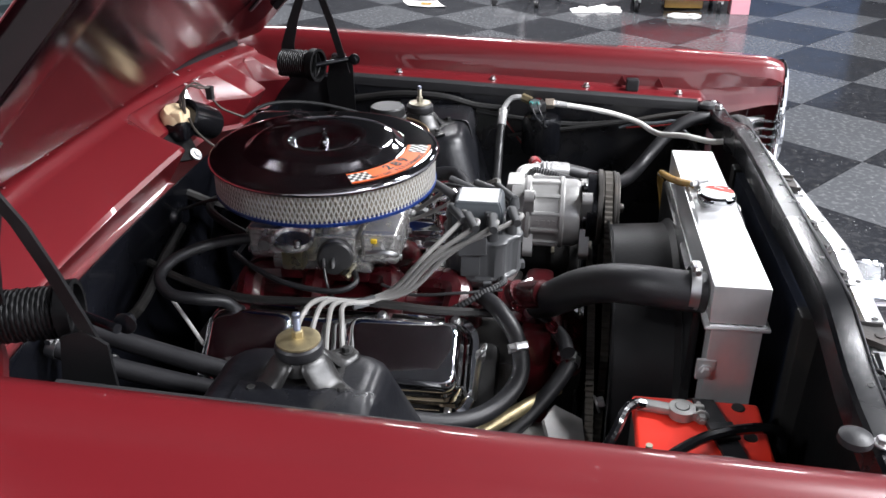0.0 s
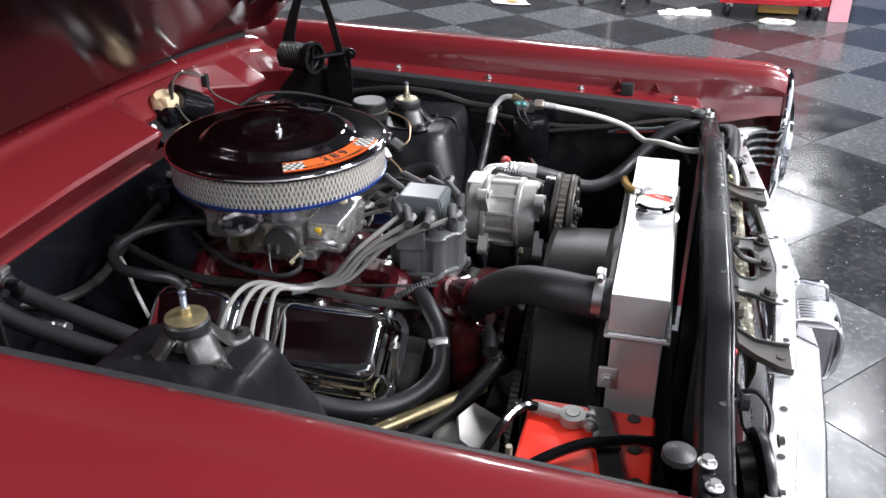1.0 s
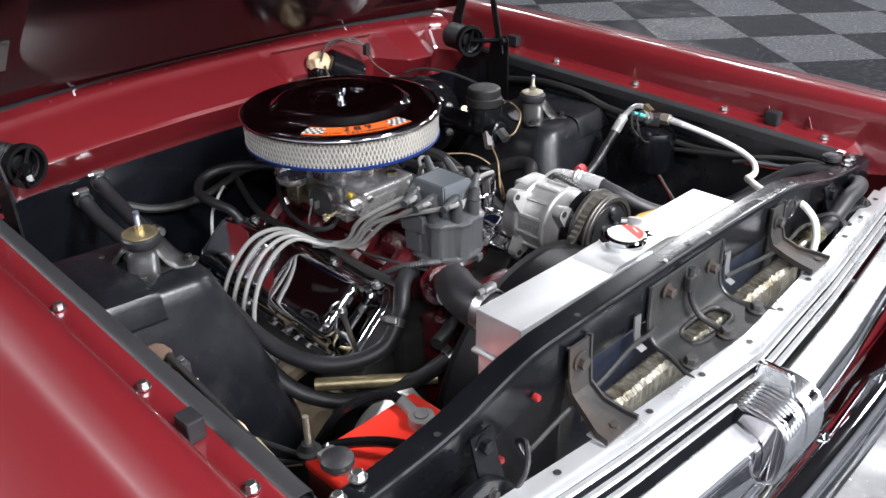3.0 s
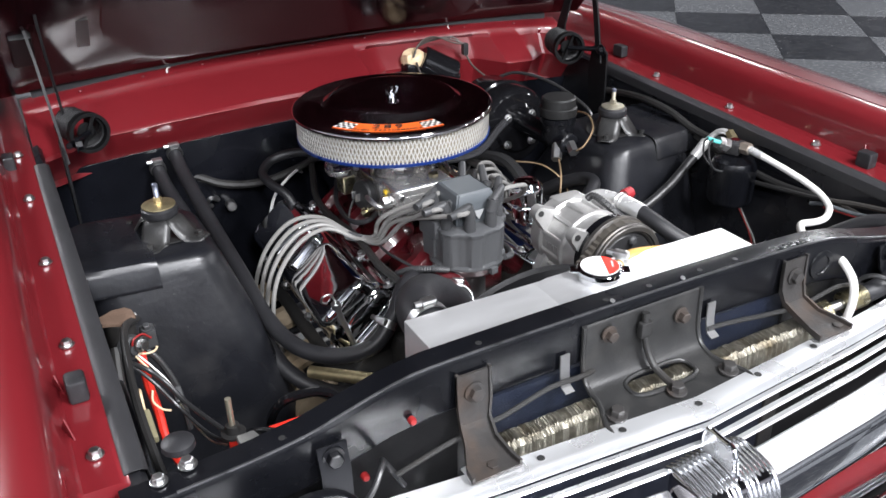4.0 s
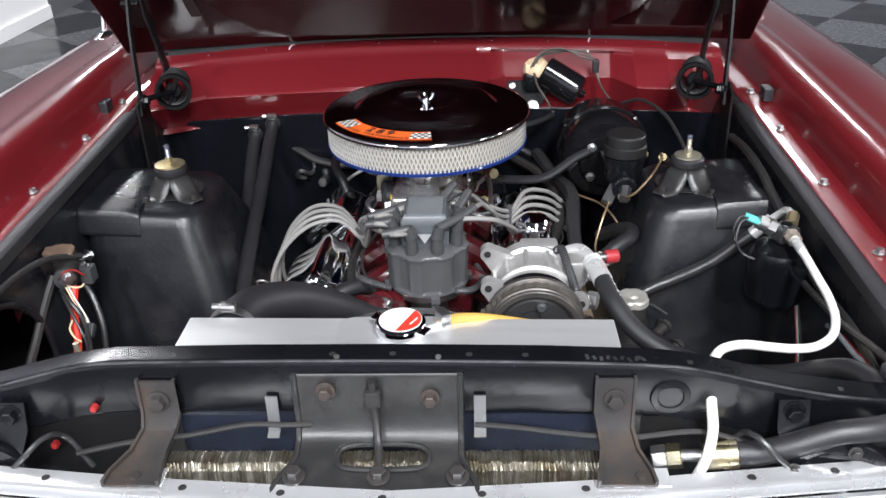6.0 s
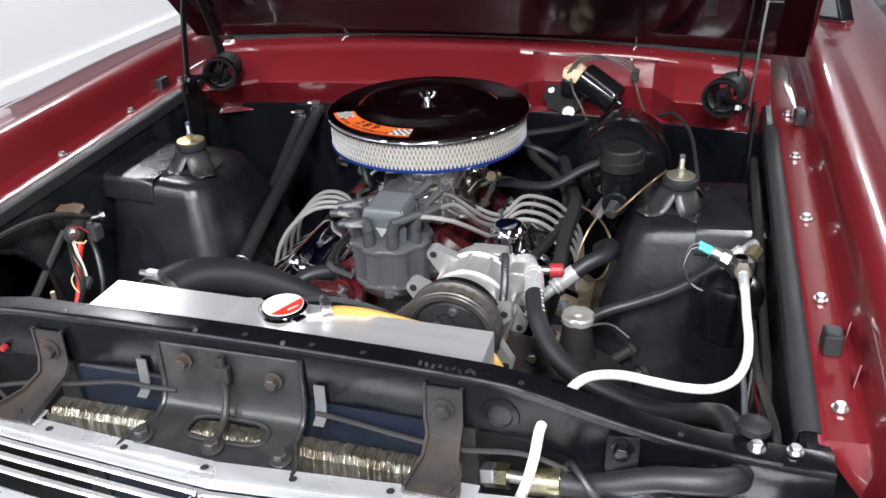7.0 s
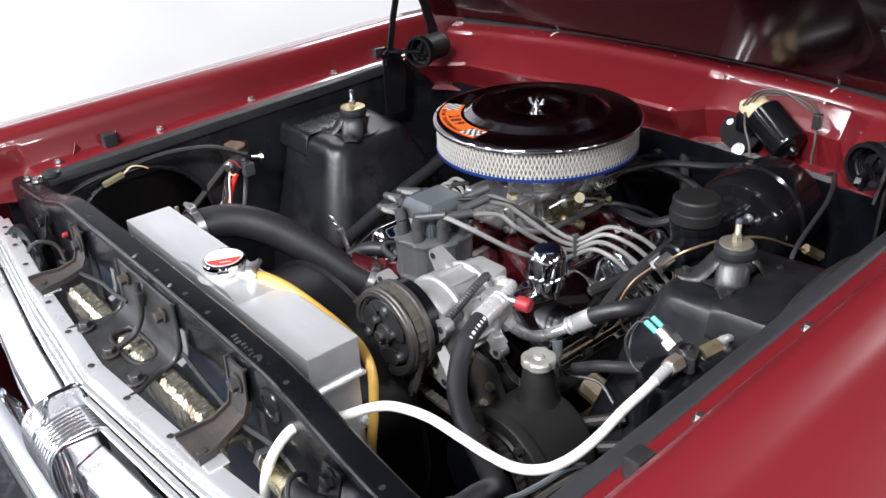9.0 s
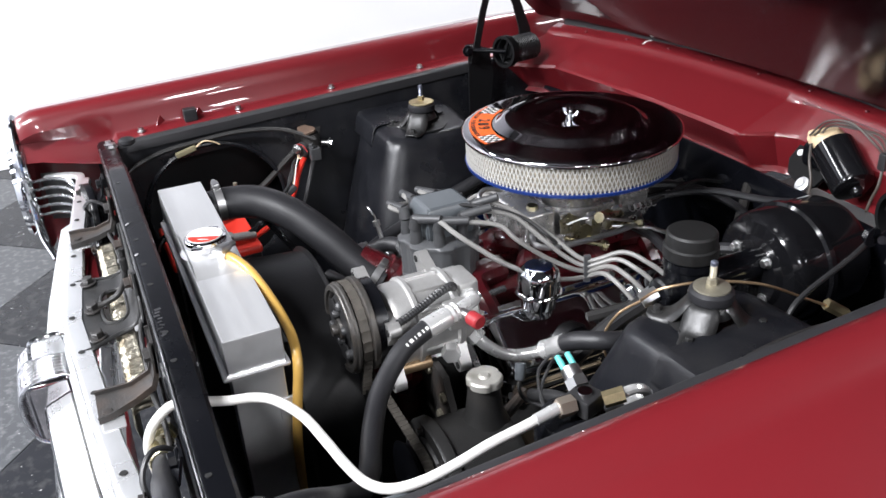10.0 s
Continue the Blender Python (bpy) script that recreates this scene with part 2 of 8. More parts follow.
def smooth_path_rows(rows, per=3):
    """The same gliding curve through rows of four numbers."""
    head = smooth_path([r[:3] for r in rows], per)
    tail = smooth_path([(r[3], 0, 0) for r in rows], per)
    return [(p.x, p.y, p.z, q.x) for p, q in zip(head, tail)]


def tube(bm, pts, r, seg=10, per=8, ridges=0.0, smooth=True):
    path = smooth_path(pts, per) if smooth else [Vector(p) for p in pts]
    up = Vector((0, 0, 1))
    rings = []
    for k, p in enumerate(path):
        d = (path[min(k + 1, len(path) - 1)] - path[max(k - 1, 0)]).normalized()
        if k == 0:
            side = d.cross(up if abs(d.z) < 0.9 else Vector((1, 0, 0))).normalized()
        else:
            side = (side - d * side.dot(d)).normalized()
        oth = d.cross(side)
        rr = r + (ridges if k % 2 else 0)
        rings.append([bm.verts.new(p + side * math.cos(2 * math.pi * i / seg) * rr + oth * math.sin(2 * math.pi * i / seg) * rr) for i in range(seg)])
    for a, b in zip(rings, rings[1:]):
        for i in range(seg):
            bm.faces.new((a[i], a[(i + 1) % seg], b[(i + 1) % seg], b[i]))
    bm.faces.new(rings[0])
    bm.faces.new(rings[-1])


def loft(bm, sections, closed=False, caps=False):
    rows = [[bm.verts.new(p) for p in s] for s in sections]
    n = len(rows[0])
    for a, b in zip(rows, rows[1:]):
        for i in range(n if closed else n - 1):
            j = (i + 1) % n
            bm.faces.new((a[i], a[j], b[j], b[i]))
    if caps:
        bm.faces.new(rows[0])
        bm.faces.new(rows[-1])
    return rows


def plate(bm, outline, thick, m):
    """A flat plate: outline in its own x, y; m places it."""
    lo = [bm.verts.new(m @ Vector((x, y, 0))) for x, y in outline]
    hi = [bm.verts.new(m @ Vector((x, y, thick))) for x, y in outline]
    bm.faces.new(lo)
    bm.faces.new(hi)
    n = len(lo)
    for i in range(n):
        bm.faces.new((lo[i], lo[(i + 1) % n], hi[(i + 1) % n], hi[i]))


def strip(bm, pts, width, thick, across=(1, 0, 0)):
    """A bent sheet-metal strip along pts; width may be a list."""
    pts = [Vector(p) for p in pts]
    ac = Vector(across).normalized()
    ws = width if isinstance(width, (list, tuple)) else [width] * len(pts)
    secs = []
    for k, p in enumerate(pts):
        d = (pts[min(k + 1, len(pts) - 1)] - pts[max(k - 1, 0)]).normalized()
        nrm = d.cross(ac).normalized() * thick
        a = ac * ws[k] / 2
        secs.append([p - a, p + a, p + a + nrm, p - a + nrm])
    loft(bm, secs, closed=True, caps=True)


def hexbolt(bm, at, axis=(0, 0, 1), r=0.007, h=0.006, washer=True):
    if washer:
        revolve(bm, [(r * 1.45, 0), (r * 1.45, h * 0.25), (r * 1.3, h * 0.32)], at, axis, 16)
    a = Vector(axis).normalized()
    revolve(bm, [(r, 0), (r, h * 0.9), (r * 0.85, h)], Vector(at) + a * h * 0.3, axis, 6)


LETTERS = {}


def letters(text, size, bold=0.0):
    """A flat mesh of one text, centred."""
    key = (text, size, bold)
    if key not in LETTERS:
        cu = bpy.data.curves.new("letters", "FONT")
        cu.body, cu.size, cu.align_x, cu.align_y, cu.offset = text, size, "CENTER", "CENTER", bold * size
        ob = new("letters", cu)
        bpy.context.view_layer.update()
        LETTERS[key] = bpy.data.meshes.new_from_object(ob.evaluated_get(bpy.context.evaluated_depsgraph_get()))
        bpy.data.objects.remove(ob)
        bpy.data.curves.remove(cu)
    return LETTERS[key]


def add_letters(bm, text, size, m, bold=0.0):
    b2 = bmesh.new()
    b2.from_mesh(letters(text, size, bold))
    b2.transform(m)
    tmp = bpy.data.meshes.new("tmp")
    b2.to_mesh(tmp)
    b2.free()
    bm.from_mesh(tmp)
    bpy.data.meshes.remove(tmp)


def B():
    return bmesh.new()

# ---- room ----
WEST, EAST, SOUTH, NORTH = -3.3, 13.0, -6.0, 11.0
TURN, BAY, DADO, LOW = 5.4, 2.3, 1.4, 0.64  # the west wall is white to DADO as far as BAY, then to LOW as far as TURN

bm = B()
box(bm, ((WEST + EAST) / 2, (SOUTH + NORTH) / 2, -0.06), (EAST - WEST + 0.4, NORTH - SOUTH + 0.4, 0.1))
floor = structure("floor", bm, GROUT, "glossy black and grey checkered tile floor", "floor")

# The upper west walls are out of view; their greys shape the paint's reflections.
for nm, c, s, mt, lab in (
        ("wall_west", (WEST - 0.1, (SOUTH - 0.2 + BAY) / 2, DADO / 2), (0.2, BAY - SOUTH + 0.2, DADO), WALL_WHITE, "plain bright white painted wall"),
        ("wall_west_upper", (WEST - 0.1, (SOUTH - 0.2 + BAY) / 2, (DADO + CEILING) / 2), (0.2, BAY - SOUTH + 0.2, CEILING - DADO), WALL_LIGHT, "unseen upper wall, pale grey to shape reflections"),
        ("wall_west_low", (WEST - 0.1, (BAY + TURN) / 2, LOW / 2), (0.2, TURN - BAY, LOW), WALL_WHITE, "low part of the wall painted white"),
        ("wall_west_upper_far", (WEST - 0.1, (BAY + TURN) / 2, (LOW + CEILING) / 2), (0.2, TURN - BAY, CEILING - LOW), WALL_DARK, "unseen upper wall, dark grey to shape reflections"),
        ("wall_west_far", (WEST - 0.1, (TURN + NORTH + 0.2) / 2, CEILING / 2), (0.2, NORTH + 0.2 - TURN, CEILING), WALL_DARK, "plain dark grey painted wall past the white one"),
        ("wall_east", (EAST + 0.1, (SOUTH + NORTH) / 2, CEILING / 2), (0.2, NORTH - SOUTH + 0.4, CEILING), WALL_DARK, "plain dark grey painted wall"),
        ("wall_north", ((WEST + EAST) / 2, NORTH + 0.1, CEILING / 2), (EAST - WEST, 0.2, CEILING), WALL_LIGHT, "unseen plain pale grey wall"),
        # Out of view, kept pale to bounce light onto the car's front.
        ("wall_south", ((WEST + EAST) / 2, SOUTH - 0.1, CEILING / 2), (EAST - WEST, 0.2, CEILING), WALL_LIGHT, "unseen plain pale grey wall")):
    bm = B()
    box(bm, c, s)
    structure(nm, bm, mt, lab, "wall")
bm = B()
box(bm, ((WEST + EAST) / 2, (SOUTH + NORTH) / 2, CEILING + 0.1), (EAST - WEST + 0.4, NORTH - SOUTH + 0.4, 0.2))
structure("ceiling", bm, CEIL_DARK, "dark painted ceiling with tube lights", "ceiling")
bm = B()
box(bm, (WEST + 0.008, (SOUTH + TURN) / 2, 0.05), (0.016, TURN - SOUTH, 0.1), 0.003)
structure("baseboard", bm, WALL_WHITE, "low white painted baseboard along the white wall", "baseboard")

# ---- car body ----
car = thing("car", (0, 0, 0), "dark red classic car with its hood wide open", "car")


def drop(y):
    return 0.037 * y if y < 0.3 else 0.0111


FENDER = [(0.563, 0.916), (0.572, 0.9205), (0.602, 0.9215), (0.607, 0.926), (0.611, 0.955), (0.616, 0.974), (0.625, 0.986), (0.640, 0.991), (0.660, 0.989),
          (0.676, 0.980), (0.690, 0.976), (0.705, 0.976), (0.75, 0.969), (0.80, 0.955), (0.845, 0.935), (0.875, 0.910), (0.893, 0.870), (0.902, 0.80), (0.905, 0.70),
          (0.898, 0.55), (0.880, 0.40), (0.865, 0.28)]


LIFT = {1: 0.0, -1: 0.006}  # the passenger flange sits a little higher


def fender(sx):
    bm = B()
    ys = [-0.728, -0.725, -0.718, -0.70, -0.68, -0.62, -0.575, -0.56, -0.5, -0.4, -0.3, -0.2, -0.1, 0, 0.1, 0.2, 0.3, 0.4, 0.6, 0.8, 1.1, 1.5, 1.9]
    secs = []
    for y in ys:
        sec = []
        for i, (x, z) in enumerate(FENDER):
            zz = z + drop(y) + (0.009 * y + LIFT[sx] if i < 4 else 0.0)
            xx = x
            if y < -0.565 and i < 4:  # in front of the radiator support the inner wall runs down, less so towards the nose
                k = min(1.0, (-0.565 - y) / 0.14)
                xx, zz = 0.604 + 0.004 * i + 0.022 * k * k, 0.864 + 0.030 * k + drop(y) + i * (0.021 - 0.009 * k)
            if y < -0.69:  # rounded nose
                k = (-0.69 - y) / 0.038
                xx += (0.75 - xx) * 0.05 * k * k
                zz -= 0.012 * k * k if i > 3 else 0
            sec.append((sx * xx, y, zz))
        secs.append(sec)
    loft(bm, secs)
    f = part("fender", bm, PAINT, car, "glossy dark red front fender", 40, 0.0015)
    for y in (0.0705, -0.130, -0.3255, -0.5155, 0.245):
        b2 = B()
        hexbolt(b2, (sx * 0.585, y, 0.922 + drop(y) + 0.009 * y + LIFT[sx]), (0, 0, 1), 0.0056, 0.0055)
        part("bolt", b2, STEEL, f, "zinc hex bolt")
    for y in (-0.40, -0.475):  # small punched tabs
        b2 = B()
        plate(b2, [(-0.012, 0), (0.012, 0), (0, 0.02)], 0.0015, Matrix.Translation((sx * 0.604, y, 0.922 + drop(y))) @ pose(0, 0, 0, 90, 0, 90 - 25 * sx))
        part("tab", b2, PAINT, f)
    b2 = B()
    box(b2, (sx * 0.586, -0.420, 0.9135 + LIFT[sx]), (0.020, 0.026, 0.026), 0.004)
    part("rubber_bumper", b2, RUBBER, f, "black rubber hood bumper")
    b2 = B()
    box(b2, (sx * 0.6, 0.205, 0.945), (0.018, 0.03, 0.025), 0.004)
    part("rubber_bumper", b2, RUBBER, f, "black rubber hood bumper")
    return f


for s in (1, -1):
    fender(s)


def inner_fender(sx):
    bm = B()
    secs = []
    for y in [-0.575 + 0.0065 * k for k in range(151)]:
        z0 = 0.914 + drop(y) + 0.009 * y + LIFT[sx]
        sec = [(sx * 0.574, y, z0), (sx * 0.553, y, z0 + 0.001), (sx * 0.548, y, z0 - 0.004), (sx * 0.546, y, z0 - 0.05)]
        for k in range(1, 61):
            z = z0 - 0.05 - (z0 - 0.05 - 0.42) * k / 60
            sec.append((sx * (0.546 - 0.046 * (k / 60) ** 1.1), y, z))
        secs.append(sec)
    loft(bm, secs)
    if sx < 0:  # the big round opening beside the battery
        gone = [f for f in bm.faces if ((f.calc_center_median().y + 0.405) / 0.135) ** 2 + ((f.calc_center_median().z - 0.735) / 0.130) ** 2 < 1]
        bmesh.ops.delete(bm, geom=gone, context="FACES")
    panel = part("inner_fender", bm, TOWER_BLACK, car, "satin black inner fender panel", 30, 0.002)
    if sx < 0:
        bm = B()  # rolled lip round the opening, and the dark well behind it
        tube(bm, [(-0.5375 - 0.006 * math.sin(radians(15 * k)), -0.405 + 0.138 * math.cos(radians(15 * k)), 0.735 + 0.133 * math.sin(radians(15 * k))) for k in range(25)], 0.005, 8, 3)
        part("opening_lip", bm, TOWER_BLACK, panel)
        bm = B()
        box(bm, (-0.625, -0.405, 0.66), (0.006, 0.40, 0.44))
        part("splash_liner", bm, SHROUD_BLACK, panel, "dark liner behind the opening")
    bm = B()  # grey rubber seal folded over the upper edge
    loft(bm, [[(sx * x, y, z + 0.046 * y + LIFT[sx]) for x, z in ((0.567, 0.9185), (0.561, 0.9205), (0.551, 0.9200), (0.5455, 0.9165), (0.5445, 0.900))] for y in (-0.55, -0.4, -0.25, -0.1, 0.05, 0.20)])
    part("edge_seal", bm, SEAL, panel, "grey rubber edge seal", 40, 0.002)
    return panel


def tower(sx):
    """Shock tower: a pressed box against the inner fender."""
    bm = B()

    def ring(x_in, x_out, y_f, y_b, z_in, z_out, r):
        pts = []
        cs = [(x_in, y_f), (x_out, y_f), (x_out, y_b), (x_in, y_b)]
        for k, (cx, cy) in enumerate(cs):
            ux = 1 if cx == x_in else -1
            uy = 1 if cy == y_f else -1
            a0 = {(1, 1): 180, (-1, 1): 270, (-1, -1): 0, (1, -1): 90}[(ux, uy)]
            for i in range(5):
                a = radians(a0 + 22.5 * i)
                px, py = cx + ux * r + r * math.cos(a), cy + uy * r + r * math.sin(a)
                f = (px - x_in) / (x_out - x_in)
                pts.append((sx * px, py, z_in + (z_out - z_in) * f))
        return pts
    loft(bm, [ring(0.255, 0.55, -0.20, 0.25, 0.42, 0.42, 0.04), ring(0.285, 0.55, -0.17, 0.21, 0.60, 0.60, 0.045), ring(0.325, 0.548, -0.125, 0.15, 0.76, 0.76, 0.045),
              ring(0.352, 0.547, -0.097, 0.105, 0.838, 0.846, 0.04), ring(0.358, 0.547, -0.092, 0.099, 0.851, 0.862, 0.036),
              ring(0.366, 0.547, -0.084, 0.091, 0.859, 0.870, 0.032), ring(0.376, 0.547, -0.075, 0.082, 0.862, 0.873, 0.026), ring(0.390, 0.545, -0.066, 0.073, 0.8628, 0.8735, 0.02)], closed=True, caps=True)
    t = part("shock_tower", bm, TOWER_BLACK, car, "satin black pressed steel shock tower", 40)
    b2 = B()  # stiffening plate folded over the outer front edge
    loft(b2, [[(x, -0.1035, z - 0.040), (x, -0.1015, z - 0.036), (x, -0.096, z - 0.012), (x, -0.090, z - 0.003), (x, -0.080, z), (x, -0.03, z + 0.001), (x, 0.06, z + 0.002)] for x, z in ((sx * 0.449, 0.8708), (sx * 0.480, 0.8725), (sx * 0.512, 0.8745), (sx * 0.545, 0.8770))])
    part("doubler_plate", b2, TOWER_BLACK, t, "", 25, 0.003)
    b2 = B()
    revolve(b2, [(0.048, 0), (0.048, 0.001)], (sx * 0.42, 0, 0.8672), (sx * -0.068, 0, 1), 24)
    part("opening", b2, INK, t, "dark opening in the tower top")
    return t


def shock_mount(sx):
    """Three-legged shock mount with stud."""
    at = Vector((sx * 0.42, 0, 0.874))
    th = thing("shock_mount", at, "black three-legged shock mount with %s washer and stud" % ("dull zinc" if sx > 0 else "brass-coloured"), "car part", "shock mounts on the towers")
    angles = [radians(k) if sx > 0 else math.pi - radians(k) for k in (-61, -138, 47)]
    bm = B()  # pressed cup that flares out between the legs
    revolve(bm, [(0.010, 0.0205), (0.0195, 0.0205), (0.0235, 0.0185), (0.0260, 0.0130), (0.0290, 0.0060)], at, (0, 0, 1), 40, cap=False)
    part("cup", bm, WORN_BLACK, th, "", 60, 0.0025)
    for a in angles:
        u, side = Vector((math.cos(a), math.sin(a), 0)), Vector((-math.sin(a), math.cos(a), 0))
        bm = B()
        secs = []
        for r, z, w, crown in smooth_path_rows([(0.016, 0.0208, 0.034, 0.000), (0.022, 0.0188, 0.040, 0.002), (0.028, 0.0120, 0.042, 0.0045), (0.036, 0.0010, 0.042, 0.0050), (0.044, -0.0058, 0.040, 0.0035), (0.052, -0.0072, 0.036, 0.0015), (0.066, -0.0066, 0.030, 0.0005), (0.072, -0.0066, 0.020, 0.0)]):
            sec = []
            for k in range(9):
                v = k / 4 - 1
                lift = crown * (1 - abs(v) ** 2.5) - (0.0035 if abs(v) == 1 else 0.0)
                sec.append(at + u * (r + 0.25 * crown * (1 - v * v)) + side * (w / 2 * v) + Vector((0, 0, z + lift)))
            secs.append(sec)
        loft(bm, secs)
        part("leg", bm, WORN_BLACK, th, "", 60, 0.0025)
    for a in angles:
        b2 = B()
        hexbolt(b2, at + Vector((0.060 * math.cos(a), 0.060 * math.sin(a), -0.0065)), (0, 0, 1), 0.005, 0.006)
        part("bolt", b2, WORN_BLACK, th)
    bm = B()
    revolve(bm, [(0.020, 0.0185), (0.0255, 0.022), (0.0270, 0.027), (0.0260, 0.033), (0.022, 0.0362)], at, (0, 0, 1), 28)
    part("bushing", bm, RUBBER, th, "black rubber bushing")
    bm = B()
    k = 0.88 if sx > 0 else 1.0
    revolve(bm, [(0.0225 * k, 0.0355), (0.0245 * k, 0.0365), (0.0242 * k, 0.0385), (0.010, 0.0415)], at, (0, 0, 1), 28)
    zinc = DULL_ZINC if sx > 0 else BRASS
    part("washer", bm, zinc, th, "zinc plated cup washer")
    bm = B()
    revolve(bm, [(0.0065, 0.041), (0.0065, 0.049), (0.005, 0.050)], at, (0, 0, 1), 6)
    part("nut", bm, zinc, th)
    bm = B()
    prof = []
    for i in range(8):
        prof += [(0.0042, 0.049 + i * 0.0022), (0.0036, 0.0501 + i * 0.0022)]
    revolve(bm, prof, at, (0, 0, 1), 12)
    part("stud", bm, BLUED if sx < 0 else DULL_ZINC, th, "blue-tinged threaded stud")
    bm = B()
    revolve(bm, [(0.0044, 0.0655), (0.0044, 0.070), (0.0025, 0.0715)], at, (0, 0, 1), 12)
    part("tip", bm, BLUED, th, "blue-tinged stud tip")
    return th


for s in (1, -1):
    inner_fender(s)
    tower(s)
    shock_mount(s)

# underbody: dark splash pan, and the front wheels the car stands on
bm = B()
box(bm, (0, -0.10, 0.38), (1.06, 1.0, 0.02), 0.004)
part("splash_pan", bm, BLACK_DULL, car, "dark oily splash pan")
for sx in (1, -1):
    for y in (0.10, 2.75):
        bm = B()
        revolve(bm, [(0.18, 0), (0.29, 0.004), (0.315, 0.02), (0.32, 0.05), (0.32, 0.13), (0.315, 0.16), (0.29, 0.176), (0.18, 0.18)], (sx * 0.68 - 0.09, y, 0.32), (1, 0, 0), 40)
        wheel = part("wheel", bm, RUBBER, car, "black tyre on a steel wheel")
        bm = B()
        revolve(bm, [(0.0, 0.05), (0.12, 0.03), (0.17, 0.05), (0.182, 0.0), (0.182, 0.18), (0.17, 0.13), (0.12, 0.15), (0, 0.13)], (sx * 0.68 - 0.09, y, 0.32), (1, 0, 0), 32)
        part("rim", bm, CHROME, wheel)
bm = B()  # floor pan behind the firewall
box(bm, (0, 1.6, 0.30), (1.5, 2.5, 0.04), 0.01)
part("floor_pan", bm, BLACK_DULL, car)

# firewall and cowl
bm = B()
loft(bm, [[(x, 0.350 - 0.030 * (abs(x) / 0.6) ** 2.4, 0.878 - 0.012 * (abs(x) / 0.6) ** 2), (x, 0.355 - 0.030 * (abs(x) / 0.6) ** 2.4, 0.868 - 0.012 * (abs(x) / 0.6) ** 2), (x, 0.362 - 0.028 * (abs(x) / 0.6) ** 2.4, 0.80), (x, 0.372, 0.70), (x, 0.34, 0.55), (x, 0.30, 0.42)] for x in [-0.56 + 0.08 * k for k in range(15)]])
firewall = part("firewall", bm, FIREWALL_BLACK, car, "satin black firewall", 40, 0.003)
for x, z, r in ((0.05, 0.82, 0.03), (-0.46, 0.79, 0.03)):
    b2 = B()
    revolve(b2, [(r, 0), (r * 0.85, 0.012), (r * 0.5, 0.016), (0, 0.017)], (x, 0.368, z), (0, -1, 0), 24, cap=False)
    part("embossed_boss", b2, FIREWALL_BLACK, firewall)

COWL = [(0.515, 0.984), (0.475, 0.9945), (0.452, 0.9850), (0.446, 0.980), (0.4425, 0.974), (0.432, 0.966), (0.345, 0.930), (0.340, 0.924), (0.375, 0.868), (0.364, 0.861)]


def cowl_section(x, push=0.0, sag=0.0):
    bow = 0.085 * (abs(x) / 0.6) ** 2.4
    out = []
    for i, (y, z) in enumerate(COWL):
        yy = y - bow * (1.0 if i < 6 else 0.35)
        if i >= 5:
            yy += push * (0.3 if i == 5 else 0.65 if i > 7 else 1.0)
        out.append((x, yy, z - 0.012 * (abs(x) / 0.6) ** 2))
    return out


bm = B()
corner = [cowl_section(-0.56, -0.060), cowl_section(-0.53, -0.050), cowl_section(-0.50, -0.034), cowl_section(-0.452, 0.0)]  # the panel turns forward towards the hinge
xs = [-0.44, -0.3, -0.15, 0.0, 0.07, 0.085]
loft(bm, corner + [cowl_section(x) for x in xs])
cowl = part("cowl_panel", bm, PAINT, car, "glossy red cowl panel", 25, 0.0015)
bm = B()  # recess for the wiper motor
loft(bm, [cowl_section(0.085), cowl_section(0.112, 0.052), cowl_section(0.142, 0.072), cowl_section(0.30, 0.072), cowl_section(0.352, 0.070), cowl_section(0.360, 0.062), cowl_section(0.394, 0.004), cowl_section(0.402, 0.0), cowl_section(0.456, 0.0), cowl_section(0.462, 0.004), cowl_section(0.510, 0.046), cowl_section(0.516, 0.044), cowl_section(0.535, 0.0), cowl_section(0.56, -0.03)])
part("cowl_recess", bm, PAINT_WAVY, car, "glossy red recessed cowl panel", 25, 0.0015)
for x in (-0.296, 0.314):  # small white wire clips on the cowl lip
    b2 = B()
    tube(b2, [(x - 0.006, 0.425, 0.966), (x - 0.004, 0.438, 0.981), (x, 0.45, 0.987), (x + 0.012, 0.455, 0.986)], 0.0022, 6)
    box(b2, (x + 0.008, 0.453, 0.985), (0.018, 0.012, 0.003), 0.001)
    part("clip", b2, WHITE, cowl, "small white clip")
for i in range(9):
    x = -0.46 + i * 0.115
    b2 = B()
    revolve(b2, [(0.0035, 0), (0.003, 0.002), (0, 0.0025)], (x, 0.455 - 0.085 * (abs(x) / 0.6) ** 2.4, 0.9875 - 0.012 * (abs(x) / 0.6) ** 2), (0, 0, 1), 10)
    part("rivet", b2, PAINT, cowl)

# hood, opened, hinged at the cowl
HOOD = radians(45)


def hood_at(x, s, n=0.0):
    """x across, s metres up from the rear edge, n out of the underside towards the front."""
    y0 = 0.470 - 0.085 * (abs(x) / 0.615) ** 2.2
    z0 = 0.995
    x *= 1 - 0.07 * max(0.0, s)
    return (x, y0 - s * math.cos(HOOD) - n * math.sin(HOOD), z0 + s * math.sin(HOOD) - n * math.cos(HOOD))


